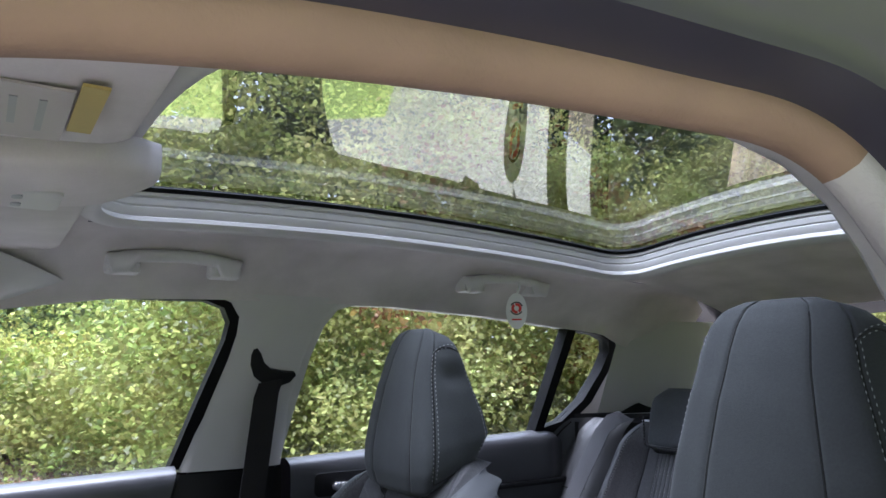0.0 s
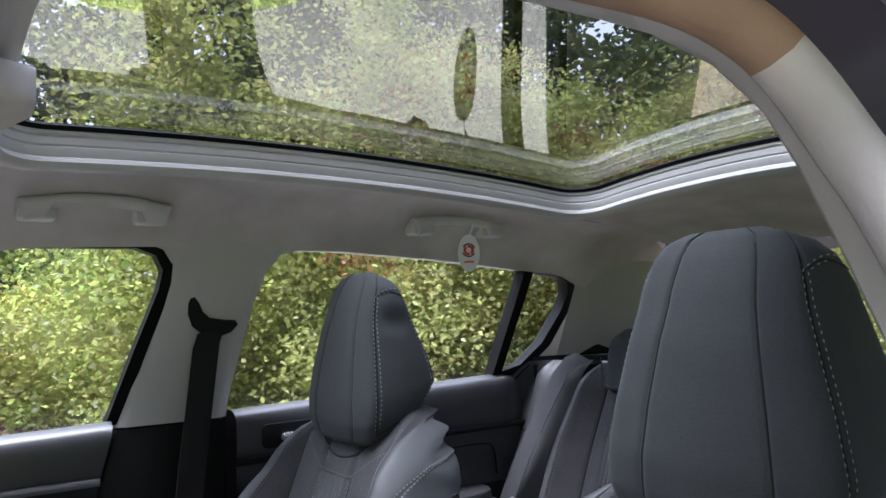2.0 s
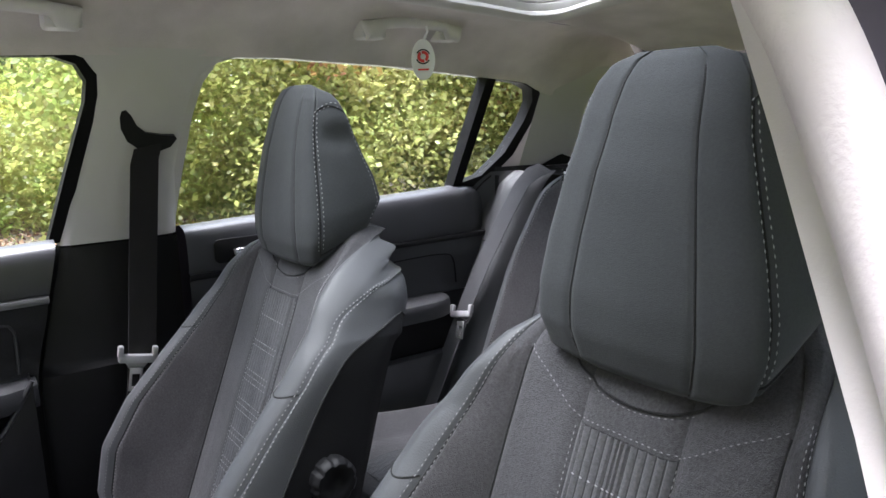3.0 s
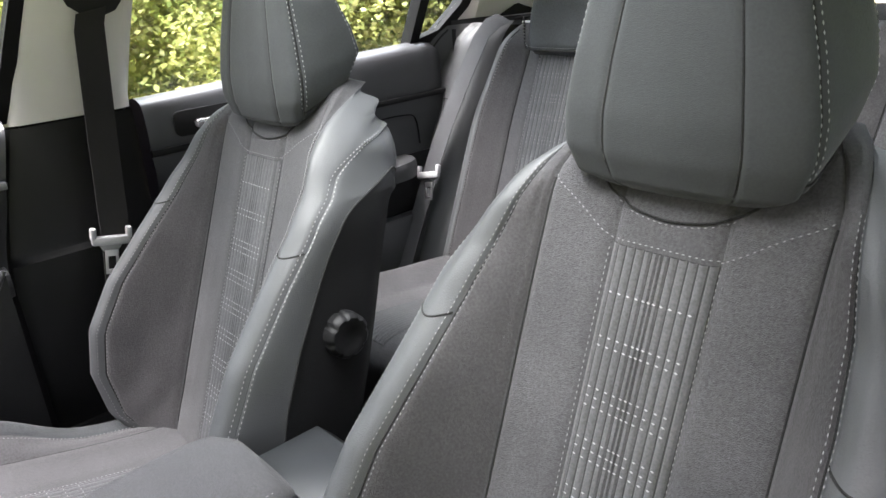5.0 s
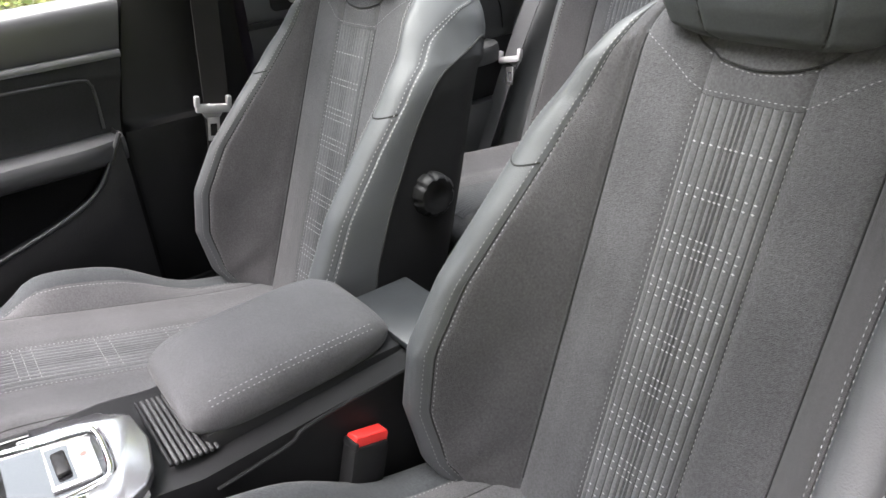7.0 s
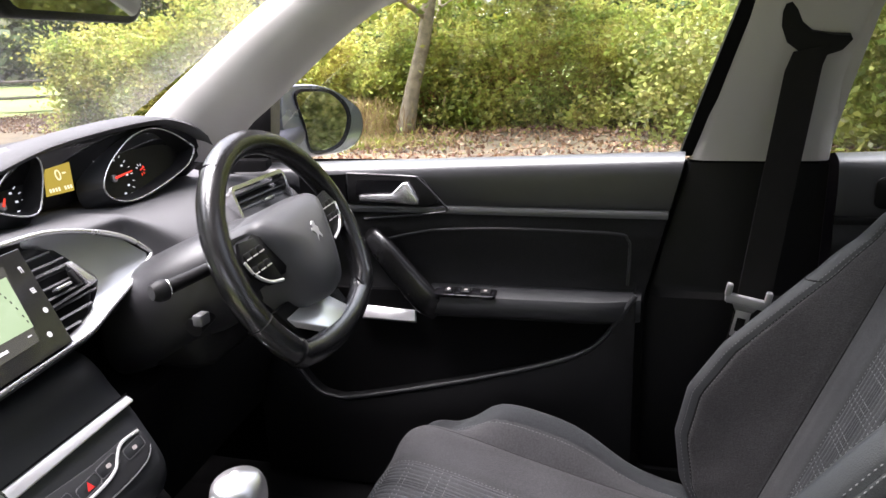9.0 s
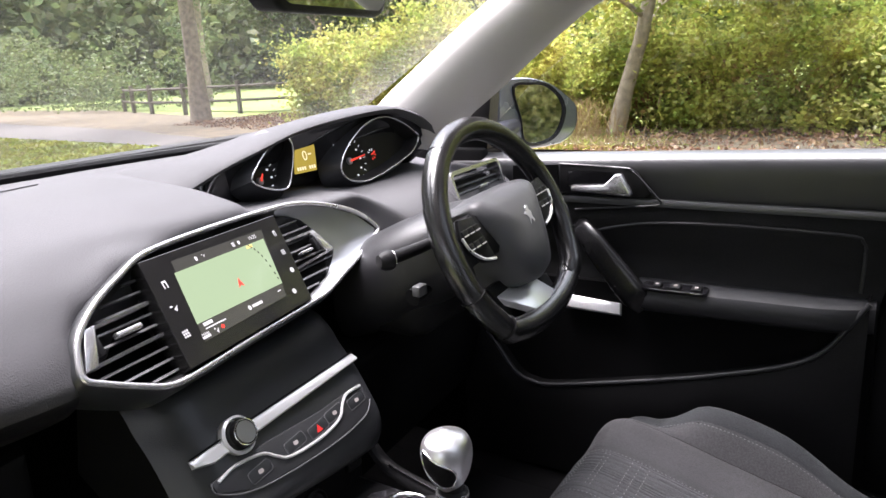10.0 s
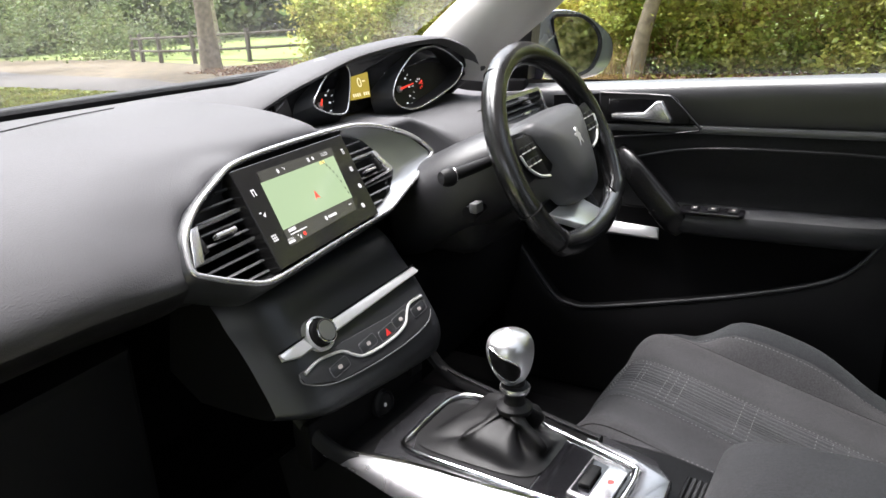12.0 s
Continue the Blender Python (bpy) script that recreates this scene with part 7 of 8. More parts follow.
# dark top plate, chrome frame and the silver parts round it
top = [(-0.060, 0.25), (-0.03, 0.262), (0.10, 0.262), (0.125, 0.24), (0.112, 0.0), (0.088, -0.075), (0.046, -0.100), (-0.010, -0.104), (-0.060, -0.094), (-0.066, -0.04), (-0.060, 0.12)]
part("gear_surround", Mesh().prism(top, pose(0, 0, 0.533), 0.010, 0.003), M_PLATE, CN, "glossy dark grey gear surround", 45)
cap = [(0.088, 0.015), (0.078, -0.045), (0.066, -0.085), (0.047, -0.104), (-0.010, -0.109), (-0.060, -0.099), (-0.084, -0.085), (-0.098, -0.062), (-0.104, -0.034), (-0.052, -0.030), (-0.050, -0.047), (-0.038, -0.0655), (0.009, -0.0695), (0.048, -0.0675), (0.063, -0.050), (0.082, 0.015)]
part("silver_cap", Mesh().prism(cap, pose(0, 0, 0.538), 0.011, 0.003), M_BRUSHED, CN, "satin silver rear end of the gear surround", 45)
blade, edge = [], []
for t in range(33):
    ux, uy, uz, lx, lz = spline([(-0.0995, 0.328, 0.553, -0.1005, 0.551), (-0.078, 0.255, 0.5495, -0.100, 0.538), (-0.062, 0.18, 0.547, -0.106, 0.524), (-0.058, 0.09, 0.547, -0.110, 0.515), (-0.053, 0.0, 0.548, -0.112, 0.512), (-0.056, -0.03, 0.547, -0.111, 0.514), (-0.060, -0.060, 0.546, -0.105, 0.522), (-0.068, -0.085, 0.546, -0.088, 0.536)], t / 32)
    bow = 0.006 * min(1, (ux - lx) / -0.04) if ux > lx else 0.0
    blade.append([(ux, uy, uz), (0.5 * (ux + lx) + bow, uy, 0.5 * (uz + lz) - bow), (lx, uy, lz), (lx + 0.004, uy, lz - 0.004), (ux + 0.002, uy, uz - 0.006)])
    edge.append((ux, uy, uz + 0.0005))
part("silver_blade", Mesh().loft(blade), M_BRUSHED, CN, "broad satin silver side blade", 45)
part("blade_edge", Mesh().tube(edge[:28], 0.0018, 6), M_CHROME, CN, "chrome blade edge")
for line, label in (([(0.150, 0.320, 0.622), (0.153, 0.292, 0.580), (0.152, 0.262, 0.556), (0.140, 0.19, 0.548), (0.122, 0.118, 0.547), (0.105, 0.05, 0.547), (0.094, 0.0, 0.547)], "dark strut from the stack along the console"), ([(-0.122, 0.350, 0.660), (-0.112, 0.318, 0.610), (-0.100, 0.288, 0.568), (-0.080, 0.256, 0.546), (-0.058, 0.20, 0.541)], "dark strut below the stack")):
    pts = curve(line, 36)
    part("strut", Mesh().loft([[(x - 0.010, y, z - 0.012), (x - 0.009, y, z - 0.001), (x - 0.004, y, z + 0.003), (x + 0.004, y, z + 0.003), (x + 0.010, y, z - 0.002), (x + 0.011, y, z - 0.014)] for x, y, z in pts]), M_BLACK, CN, label, 50)
    if line[0][0] > 0:
        part("strut_edge", Mesh().tube([(x - 0.006, y, z + 0.003) for x, y, z in pts[12:]], 0.0016, 6), M_CHROME, CN, "chrome line on the strut")
FRAME = [(-0.037, 0.211), (0.0, 0.226), (0.085, 0.228), (0.114, 0.212), (0.117, 0.175), (0.100, 0.107), (0.080, 0.033), (0.058, -0.050), (0.045, -0.062), (0.009, -0.064), (-0.034, -0.060), (-0.044, -0.045), (-0.0455, 0.02), (-0.043, 0.10)]
part("gaiter_frame_edge", Mesh().tube([(x, y, 0.546) for x, y in smooth_loop(FRAME, 5)], 0.0042, 8, closed=True), M_CHROME, CN, "chrome edge of the gear surround", 60)
part("gear_well", Mesh().prism([(-0.036, 0.040), (-0.033, 0.205), (0.0, 0.221), (0.083, 0.223), (0.108, 0.208), (0.111, 0.175), (0.094, 0.107), (0.076, 0.040)], pose(0, 0, 0.5405), 0.004), M_BLACK, CN, "", 0)
part("gloss_plate", Mesh().prism([(-0.039, 0.037), (0.075, 0.037), (0.058, -0.030), (0.050, -0.054), (-0.034, -0.054), (-0.039, -0.040)], pose(0, 0, 0.5405), 0.0045), M_GLOSS, CN, "mirror-like gloss black plate", 0)
part("brake_surround", Mesh().prism([(-0.028, -0.004), (0.056, -0.006), (0.046, -0.048), (0.038, -0.055), (-0.030, -0.053), (-0.034, -0.045)], pose(0, 0, 0.545), 0.004, 0.001), M_SATIN, CN, "satin parking brake surround", 40)
part("brake_well", Mesh().prism([(-0.022, -0.007), (0.046, -0.008), (0.040, -0.031), (-0.026, -0.030)], pose(0, 0, 0.5475), 0.002), M_GLOSS, CN, "", 0)
part("brake_switch", Mesh().box((-0.014, -0.027, 0.549), (0.028, -0.012, 0.556), bevel=0.003), M_BLACK, CN, "black parking brake switch")
part("brake_lamp", Mesh().disc(pose(0.012, -0.043, 0.5492), [(0.004, 0), (0.004, 0.0004)], 16), M_REDL, CN, "red brake lamp", 0)
# roller cover
for k in range(9):
    part("roller_slat", Mesh().box((-0.058, -0.119 - 0.0065 * k, 0.532 - 0.0008 * k), (0.082, -0.1142 - 0.0065 * k, 0.538 - 0.0008 * k), bevel=0.0015, seg=1), M_SLATG if k > 0 else M_BLACK, CN, "ribbed grey roller cover" if k == 1 else "")
# gaiter and lever
GL = thing("gear_lever", "aluminium gear knob on a black leather gaiter", "gear lever", (0.045, 0.11, 0.545))


def gait(a, b):
    t = 2 * math.pi * a
    x0, y0 = 0.036 + 0.064 * math.copysign(abs(math.cos(t)) ** 0.45, math.cos(t)), 0.128 + 0.092 * math.copysign(abs(math.sin(t)) ** 0.45, math.sin(t))
    x1, y1 = 0.048 + 0.019 * math.cos(t), 0.099 + 0.019 * math.sin(t)
    k = b**0.62
    fold = 0.015 * math.sin(4 * t + 6 * b) * math.sin(math.pi * b) + 0.006 * math.sin(7 * t + 2) * math.sin(math.pi * b)
    z = 0.546 + 0.046 * b**1.7 + 0.022 * math.sin(math.pi * b) * (0.5 + 0.5 * math.sin(2 * t + 0.6))
    return (x0 + (x1 - x0) * k + fold * math.cos(t), y0 + (y1 - y0) * k + fold * math.sin(t), z)


part("gaiter", Mesh().grid(gait, 96, 30, close_u=True), M_GAITER, GL, "folded black leather gaiter", 80)
gm_ = pose(0.048, 0.099, 0.587, 2, 2, 0)
part("collar", Mesh().disc(gm_, [(0.022, 0.0), (0.0235, 0.003), (0.0235, 0.008), (0.020, 0.011), (0.0145, 0.013), (0.0125, 0.020), (0.0125, 0.026), (0.018, 0.029), (0.019, 0.031), (0.019, 0.036), (0.013, 0.039), (0.013, 0.048)], 32), M_BLACK, GL, "black lever collar")
part("collar_ring", Mesh().disc(gm_, [(0.0192, 0.0305), (0.0200, 0.0335), (0.0192, 0.0365)], 32), M_SATIN, GL, "satin ring")
KNOB = [(0.014, 0.013), (0.021, 0.019), (0.0265, 0.0235), (0.030, 0.0265), (0.0325, 0.0285), (0.0335, 0.029), (0.032, 0.028), (0.026, 0.0225), (0.004, 0.004)]
kn = []
for k in range(31):
    t = 1 - (1 - k / 30) ** 1.4
    z = 0.628 + 0.072 * t
    w, d = spline(KNOB, t)
    kn.append([(0.050 + w * math.cos(a), 0.101 + d * math.sin(a) + 0.004 * t, z) for a in [2 * math.pi * j / 48 for j in range(48)]])
part("knob", Mesh().loft(kn), M_KNOB, GL, "polished aluminium knob", 80)
tear = smooth_loop([(-0.030, 0.016), (-0.012, 0.010), (0.008, 0.000), (0.015, -0.012), (0.010, -0.026), (-0.006, -0.027), (-0.022, -0.012), (-0.030, 0.006)])


def on_knob(u, v, lift):
    """A point on the knob's skin, u round it from its near side and v up it."""
    t = (0.664 + v - 0.628) / 0.072
    w, d = spline(KNOB, t)
    a = radians(206) + u / 0.032
    return (0.050 + (w + lift) * math.cos(a), 0.101 + (d + lift) * math.sin(a) + 0.004 * t, 0.664 + v)


# a black patch on the skin stands for the shaded hole through the knob
part("knob_hole_patch", Mesh().loft([[on_knob(u * k, v * k + 0.004, 0.0008) for u, v in tear] for k in (1.0, 0.8, 0.6, 0.4, 0.2, 0.04)]), M_RUBBER, GL, "black patch for the dark hole in the knob", 30)
part("hole_edge", Mesh().tube([on_knob(u, v + 0.004, 0.0006) for u, v in tear], 0.0012, 6, closed=True), M_CHROME, GL, "bright hole edge", 60)

# armrest
AR = thing("armrest", "grey cloth centre armrest with double stitching", "armrest", (0.04, -0.28, 0.54))
rings = []
N = 40
for k in range(N + 1):
    t = 0.5 - 0.5 * math.cos(math.pi * k / N)
    y = -0.146 - 0.276 * t
    e = max(0.0, 1 - abs(2 * t - 1) ** 4.5) ** 0.5 if 0 < k < N else 0.0
    w = 0.097 * (0.72 + 0.28 * e)
    h = 0.004 + 0.036 * e
    cx = 0.042 + 0.004 * t
    zc = 0.554 + 0.006 * t
    rings.append([(cx + w * math.copysign(abs(math.cos(a)) ** 0.5, math.cos(a)), y, zc + h * (1 if math.sin(a) > 0 else 0.85) * math.copysign(abs(math.sin(a)) ** 0.72, math.sin(a))) for a in [2 * math.pi * j / 56 for j in range(56)]])
part("pad", Mesh().loft(rings), M_ARM, AR, "padded grey cloth lid", 60)
th = Mesh()
for s in (-1,):
    for off in (0, 0.006):
        stitches(th, [(0.044 + s * (0.0915 - off), -0.175 - 0.22 * k / 30, 0.577 + 0.003 * math.sin(math.pi * k / 30) + 0.006 * k / 30 + off * 0.75) for k in range(31)])
part("stitching", th, M_STITCH, AR, "pale double stitching", kind="stuff")
part("hinge_base", Mesh().box((-0.05, -0.43, 0.50), (0.135, -0.16, 0.545), bevel=0.01), M_BLACK, AR)
part("rear_lid", Mesh().box((-0.07, -0.525, 0.540), (0.085, -0.425, 0.552), bevel=0.004), M_FASCIA, CN, "dark rear console lid")
bk = thing("belt_buckle", "black seat belt buckle with red release button", "belt buckle", (-0.105, -0.34, 0.43))
bm_ = frame_matrix((-0.100, -0.330, 0.464), (0.1, -0.93, -0.30), (1, 0.1, 0))
part("buckle_body", Mesh().box((-0.028, -0.014, -0.080), (0.028, 0.014, 0.008), bm_, 0.007), M_BLACK, bk, "black buckle body")
part("release_button", Mesh().prism([(-0.024, -0.010), (0.024, -0.010), (0.024, 0.010), (-0.024, 0.010)], bm_ @ pose(0, 0, 0.004), 0.016, 0.004), M_RED, bk, "red release button", 30)
part("button_surround", Mesh().box((-0.027, -0.0135, 0.002), (-0.021, 0.0135, 0.014), bm_, 0.003), M_BLACK, bk)

# ---------------------------------------------------------------- door mirror
DM = thing("door_mirror", "grey metallic door mirror with black-edged glass", "door mirror", (0.95, 0.41, 0.99))
md = frame_matrix((0.955, 0.385, 0.988), (0.955, -0.29, 0), (0, 0.012, 1))
shape = [(-0.138, 0.066), (-0.122, 0.0735), (-0.042, 0.0727), (0.032, 0.0564), (0.090, 0.0274), (0.128, -0.004), (0.124, -0.052), (0.066, -0.082), (-0.078, -0.0785), (-0.121, -0.045), (-0.144, -0.009)]
sp_ = []
for i in range(len(shape)):
    a, b, c, d = (Vector(shape[(i + k) % len(shape)]) for k in (-1, 0, 1, 2))
    for x in (0, 0.33, 0.66):
        sp_.append(tuple(0.5 * (2 * b + (c - a) * x + (2 * a - 5 * b + 4 * c - d) * x * x + (3 * b - a - 3 * c + d) * x**3)))
part("shell", Mesh().loft([[md @ Vector((x * k, y * k, z)) for x, y in sp_] for k, z in ((0.02, -0.103), (0.3, -0.10), (0.7, -0.085), (0.93, -0.05), (1.0, -0.01), (1.0, 0.008), (0.96, 0.012))], caps=False), M_MIRPAINT, DM, "grey metallic shell", 60)
mg = smooth_loop([(-0.090, 0.052), (-0.043, 0.057), (0.012, 0.050), (0.058, 0.018), (0.065, -0.020), (0.028, -0.062), (-0.055, -0.066), (-0.072, -0.012)], 5)
wide = [(x * 1.12 + 0.004, y * 1.10) for x, y in mg]
part("face", Mesh().prism([(x * 0.955, y * 0.955) for x, y in sp_], md @ pose(0, 0, 0.004), 0.008, 0.002), M_MIRPAINT, DM, "slate grey mirror face", 40)
part("bezel", Mesh().loft([[md @ Vector((*p, 0.0135)), md @ Vector((*p, 0.0165)), md @ Vector((*q, 0.0145)), md @ Vector((*q, 0.010))] for p, q in zip(wide + wide[:1], mg + mg[:1])], caps=False), M_RUBBER, DM, "black inner bezel", 60)
part("mirror_glass", Mesh().prism(mg, md @ pose(0, 0, 0.008), 0.0055), M_MIRROR, DM, "mirror glass", 0)
part("foot", Mesh().tube([(0.79, 0.42, 0.94), (0.85, 0.42, 0.955), (0.90, 0.42, 0.965)], [0.03, 0.026, 0.03], 14), M_PAINT, DM)



# ---------------------------------------------------------------- outdoors
def leaf_mat(name, base, tint, rand=0.35, trans=0.45, scale=0.9):
    m = bpy.data.materials.new(name)
    m.use_nodes = True
    nt = m.node_tree
    nt.nodes.remove(nt.nodes["Principled BSDF"])
    out = nt.nodes["Material Output"]
    geo, co = nt.nodes.new("ShaderNodeNewGeometry"), nt.nodes.new("ShaderNodeTexCoord")
    nz, ramp, hsv, mr = nt.nodes.new("ShaderNodeTexNoise"), nt.nodes.new("ShaderNodeValToRGB"), nt.nodes.new("ShaderNodeHueSaturation"), nt.nodes.new("ShaderNodeMapRange")
    nz.inputs["Scale"].default_value, nz.inputs["Detail"].default_value = scale, 4.0
    nt.links.new(co.outputs["Object"], nz.inputs["Vector"])
    ramp.color_ramp.elements[0].position, ramp.color_ramp.elements[1].position = 0.36, 0.66
    ramp.color_ramp.elements[0].color, ramp.color_ramp.elements[1].color = (*base, 1), (*tint, 1)
    nt.links.new(nz.outputs["Fac"], ramp.inputs["Fac"])
    mr.inputs["To Min"].default_value, mr.inputs["To Max"].default_value = 1 - rand, 1 + rand
    nt.links.new(geo.outputs["Random Per Island"], mr.inputs["Value"])
    nt.links.new(mr.outputs["Result"], hsv.inputs["Value"])
    mh = nt.nodes.new("ShaderNodeMapRange")
    mh.inputs["To Min"].default_value, mh.inputs["To Max"].default_value = 0.47, 0.515
    nt.links.new(geo.outputs["Random Per Island"], mh.inputs["Value"])
    nt.links.new(mh.outputs["Result"], hsv.inputs["Hue"])
    nt.links.new(ramp.outputs["Color"], hsv.inputs["Color"])
    df, tl, gl, mx, m2 = (nt.nodes.new("ShaderNodeBsdfDiffuse"), nt.nodes.new("ShaderNodeBsdfTranslucent"), nt.nodes.new("ShaderNodeBsdfGlossy"), nt.nodes.new("ShaderNodeMixShader"), nt.nodes.new("ShaderNodeMixShader"))
    gl.inputs["Roughness"].default_value = 0.35
    nt.links.new(hsv.outputs["Color"], df.inputs["Color"])
    nt.links.new(hsv.outputs["Color"], tl.inputs["Color"])
    mx.inputs["Fac"].default_value, m2.inputs["Fac"].default_value = trans, 0.02
    nt.links.new(df.outputs[0], mx.inputs[1])
    nt.links.new(tl.outputs[0], mx.inputs[2])
    nt.links.new(mx.outputs[0], m2.inputs[1])
    nt.links.new(gl.outputs[0], m2.inputs[2])
    nt.links.new(m2.outputs[0], out.inputs["Surface"])
    return m


L_HEDGE = leaf_mat("hedge_leaf", (0.20, 0.255, 0.066), (0.38, 0.375, 0.125), 0.22, 0.74, 1.0)
L_BRAMBLE = leaf_mat("bramble_leaf", (0.25, 0.32, 0.068), (0.50, 0.47, 0.125), 0.4, 0.62, 1.8)
# hedge leaf brightened to imitate the lit, hazy look through the rear window
L_HEDGELIT = leaf_mat("lit_hedge_leaf", (0.29, 0.34, 0.105), (0.44, 0.43, 0.16), 0.18, 0.6, 1.2)
L_AUTUMN = leaf_mat("autumn_bush_leaf", (0.26, 0.17, 0.05), (0.36, 0.33, 0.08), 0.35, 0.5, 1.2)
L_DRY = leaf_mat("autumn_leaf", (0.24, 0.13, 0.05), (0.26, 0.19, 0.06), 0.4)
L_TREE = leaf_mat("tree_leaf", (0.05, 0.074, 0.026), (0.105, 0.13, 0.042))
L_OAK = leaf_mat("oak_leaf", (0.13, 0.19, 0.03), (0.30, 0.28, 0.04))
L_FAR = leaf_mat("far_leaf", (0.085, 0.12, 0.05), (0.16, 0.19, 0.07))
L_STRAW = leaf_mat("straw", (0.26, 0.19, 0.08), (0.34, 0.26, 0.12), 0.3)
L_LITTER = leaf_mat("leaf_litter", (0.15, 0.085, 0.05), (0.27, 0.17, 0.105), 0.5, 0.1)
L_GRASS = leaf_mat("grass_blade", (0.13, 0.16, 0.028), (0.25, 0.255, 0.045), 0.3)
M_BARK = mat("bark", (0.245, 0.20, 0.145), 0.9, var=0.35, scale=9, bump=0.8, bscale=40)
M_PAVED = mat("pale_tarmac", (0.19, 0.175, 0.145), 0.85, var=0.15, scale=2.0, bump=0.3, bscale=150)
M_ASPHALT = mat("asphalt", (0.075, 0.066, 0.06), 0.85, var=0.15, scale=1.5, bump=0.4, bscale=160)
M_GRASS = mat("grass_ground", (0.10, 0.14, 0.035), 0.95, var=0.25, scale=0.7, tint=(0.19, 0.23, 0.045), bump=0.5, bscale=60)
M_FIELD = mat("meadow", (0.10, 0.15, 0.03), 0.95, var=0.25, scale=0.25, tint=(0.15, 0.185, 0.04), bump=0.4, bscale=30)
M_SOIL = mat("leafy_soil", (0.075, 0.055, 0.035), 0.95, var=0.35, scale=3.0, bump=0.6, bscale=50, tint=(0.11, 0.085, 0.05))
M_WOOD = mat("fence_wood", (0.10, 0.085, 0.065), 0.9, var=0.3, scale=8, bump=0.4, bscale=60)
rng = np.random.default_rng(7)


def lie(x, y):
    """Height of the ground, which falls gently away from the car."""
    return -0.010 * (max(0, x - 1) + max(0, y - 2))


def leaves(centres, size, spread=0.35, width=0.30, up=0.6):
    """A mesh of folded leaves at the given points; size in metres."""
    n = len(centres)
    d = rng.normal(size=(n, 3))
    d[:, 2] *= up
    d /= np.linalg.norm(d, axis=1, keepdims=True)
    e = rng.normal(size=(n, 3))
    e -= (e * d).sum(1, keepdims=True) * d
    e /= np.linalg.norm(e, axis=1, keepdims=True)
    f = np.cross(d, e)
    s = size * rng.uniform(1 - spread, 1 + spread, size=(n, 1))
    c = np.asarray(centres)
    v = np.stack([c - d * s * 0.5, c + e * s * width + f * s * 0.08, c + d * s * 0.5, c - e * s * width + f * s * 0.08], 1).reshape(-1, 3)
    me = bpy.data.meshes.new("leaves")
    me.vertices.add(4 * n)
    me.vertices.foreach_set("co", v.ravel())
    me.loops.add(4 * n)
    me.loops.foreach_set("vertex_index", np.arange(4 * n))
    me.polygons.add(n)
    me.polygons.foreach_set("loop_start", np.arange(n) * 4)
    me.polygons.foreach_set("loop_total", np.full(n, 4))
    me.update()
    me.validate()
    return me


def foliage(name, me, material, label, category="hedge", kind="stuff", parent=None):
    me.materials.append(material)
    ob = new(name, me)
    ob.parent = parent
    if parent is None:
        tagged(ob, label, category, kind=kind)
    elif label:
        tagged(ob, label, "", "", kind)
    return ob


def bank(n, y0, y1, x0, x1, z0, z1, clumps, r=0.45, top=0.35):
    """Leaf points of a thick hedge between y0 and y1: clumps with gaps and an uneven top."""
    cy = rng.uniform(y0, y1, clumps)
    cx = rng.uniform(x0, x1, clumps)
    lim = z1 * (1 + top * np.sin(cy * 1.7) * np.sin(cy * 0.61 + 1) + rng.normal(0, 0.08, clumps))
    cz = z0 + (lim - z0) * rng.uniform(0, 1, clumps) ** 0.8
    k = rng.integers(0, clumps, n)
    p = np.stack([cx[k], cy[k], cz[k]], 1) + rng.normal(size=(n, 3)) * r * np.array([0.6, 0.8, 0.6]) * rng.uniform(0.4, 1.2, (clumps, 1))[k]
    p[:, 2] = np.maximum(p[:, 2], z0 + 0.02)
    return p


# ground
gpts = [-400, -120, -50, -20, -8, -3, 1, 3, 6, 9, 12, 16, 20, 26, 34, 50, 80, 140, 400]
G = Mesh()
G.add([(x, y, lie(min(x, 60), min(y, 60))) for y in gpts for x in gpts], [(j * 19 + i, j * 19 + i + 1, (j + 1) * 19 + i + 1, (j + 1) * 19 + i) for j in range(18) for i in range(18)])
alone("ground", G, M_GRASS, "grass ground round the parked car", "ground", kind="structure", smooth=0)


def slab(name, poly, lift, material, label, category):
    m = Mesh().add([(x, y, lie(min(x, 60), min(y, 60)) + lift) for x, y in poly], [tuple(range(len(poly)))])
    return alone(name, m, material, label, category, kind="structure", smooth=0)


# unseen lane, kept pale so it bounces light up into the cabin
slab("lane", [(-2.4, 2.0), (1.9, 2.0), (1.9, 7.0), (-2.4, 7.0)], 0.015, M_PAVED, "unseen tarmac lane before the car, pale to bounce light", "lane")
slab("lane", [(-2.4, -3.6), (1.9, -3.6), (1.9, 2.0), (-2.4, 2.0)], 0.015, M_PAVED, "unseen tarmac lane under the car, pale to bounce light", "lane")
# unseen soil added behind the car to keep the roof glass reflection dark
slab("lane", [(-2.4, -40), (1.9, -40), (1.9, -3.6), (-2.4, -3.6)], 0.015, M_SOIL, "unseen lane behind the car, dark for the roof reflection", "lane")
slab("parking_bay", [(1.9, -3.8), (4.9, -3.8), (4.9, -3.2), (3.85, -2.5), (3.72, -1.0), (3.7, 1.2), (1.9, 1.2)], 0.018, M_PAVED, "pale worn tarmac beside the parked car", "tarmac")
# likewise added out of view to darken that reflection
slab("verge", [(1.9, -16), (4.9, -16), (4.9, -3.8), (1.9, -3.8)], 0.012, M_SOIL, "unseen soil verge added to darken the roof reflection", "soil")
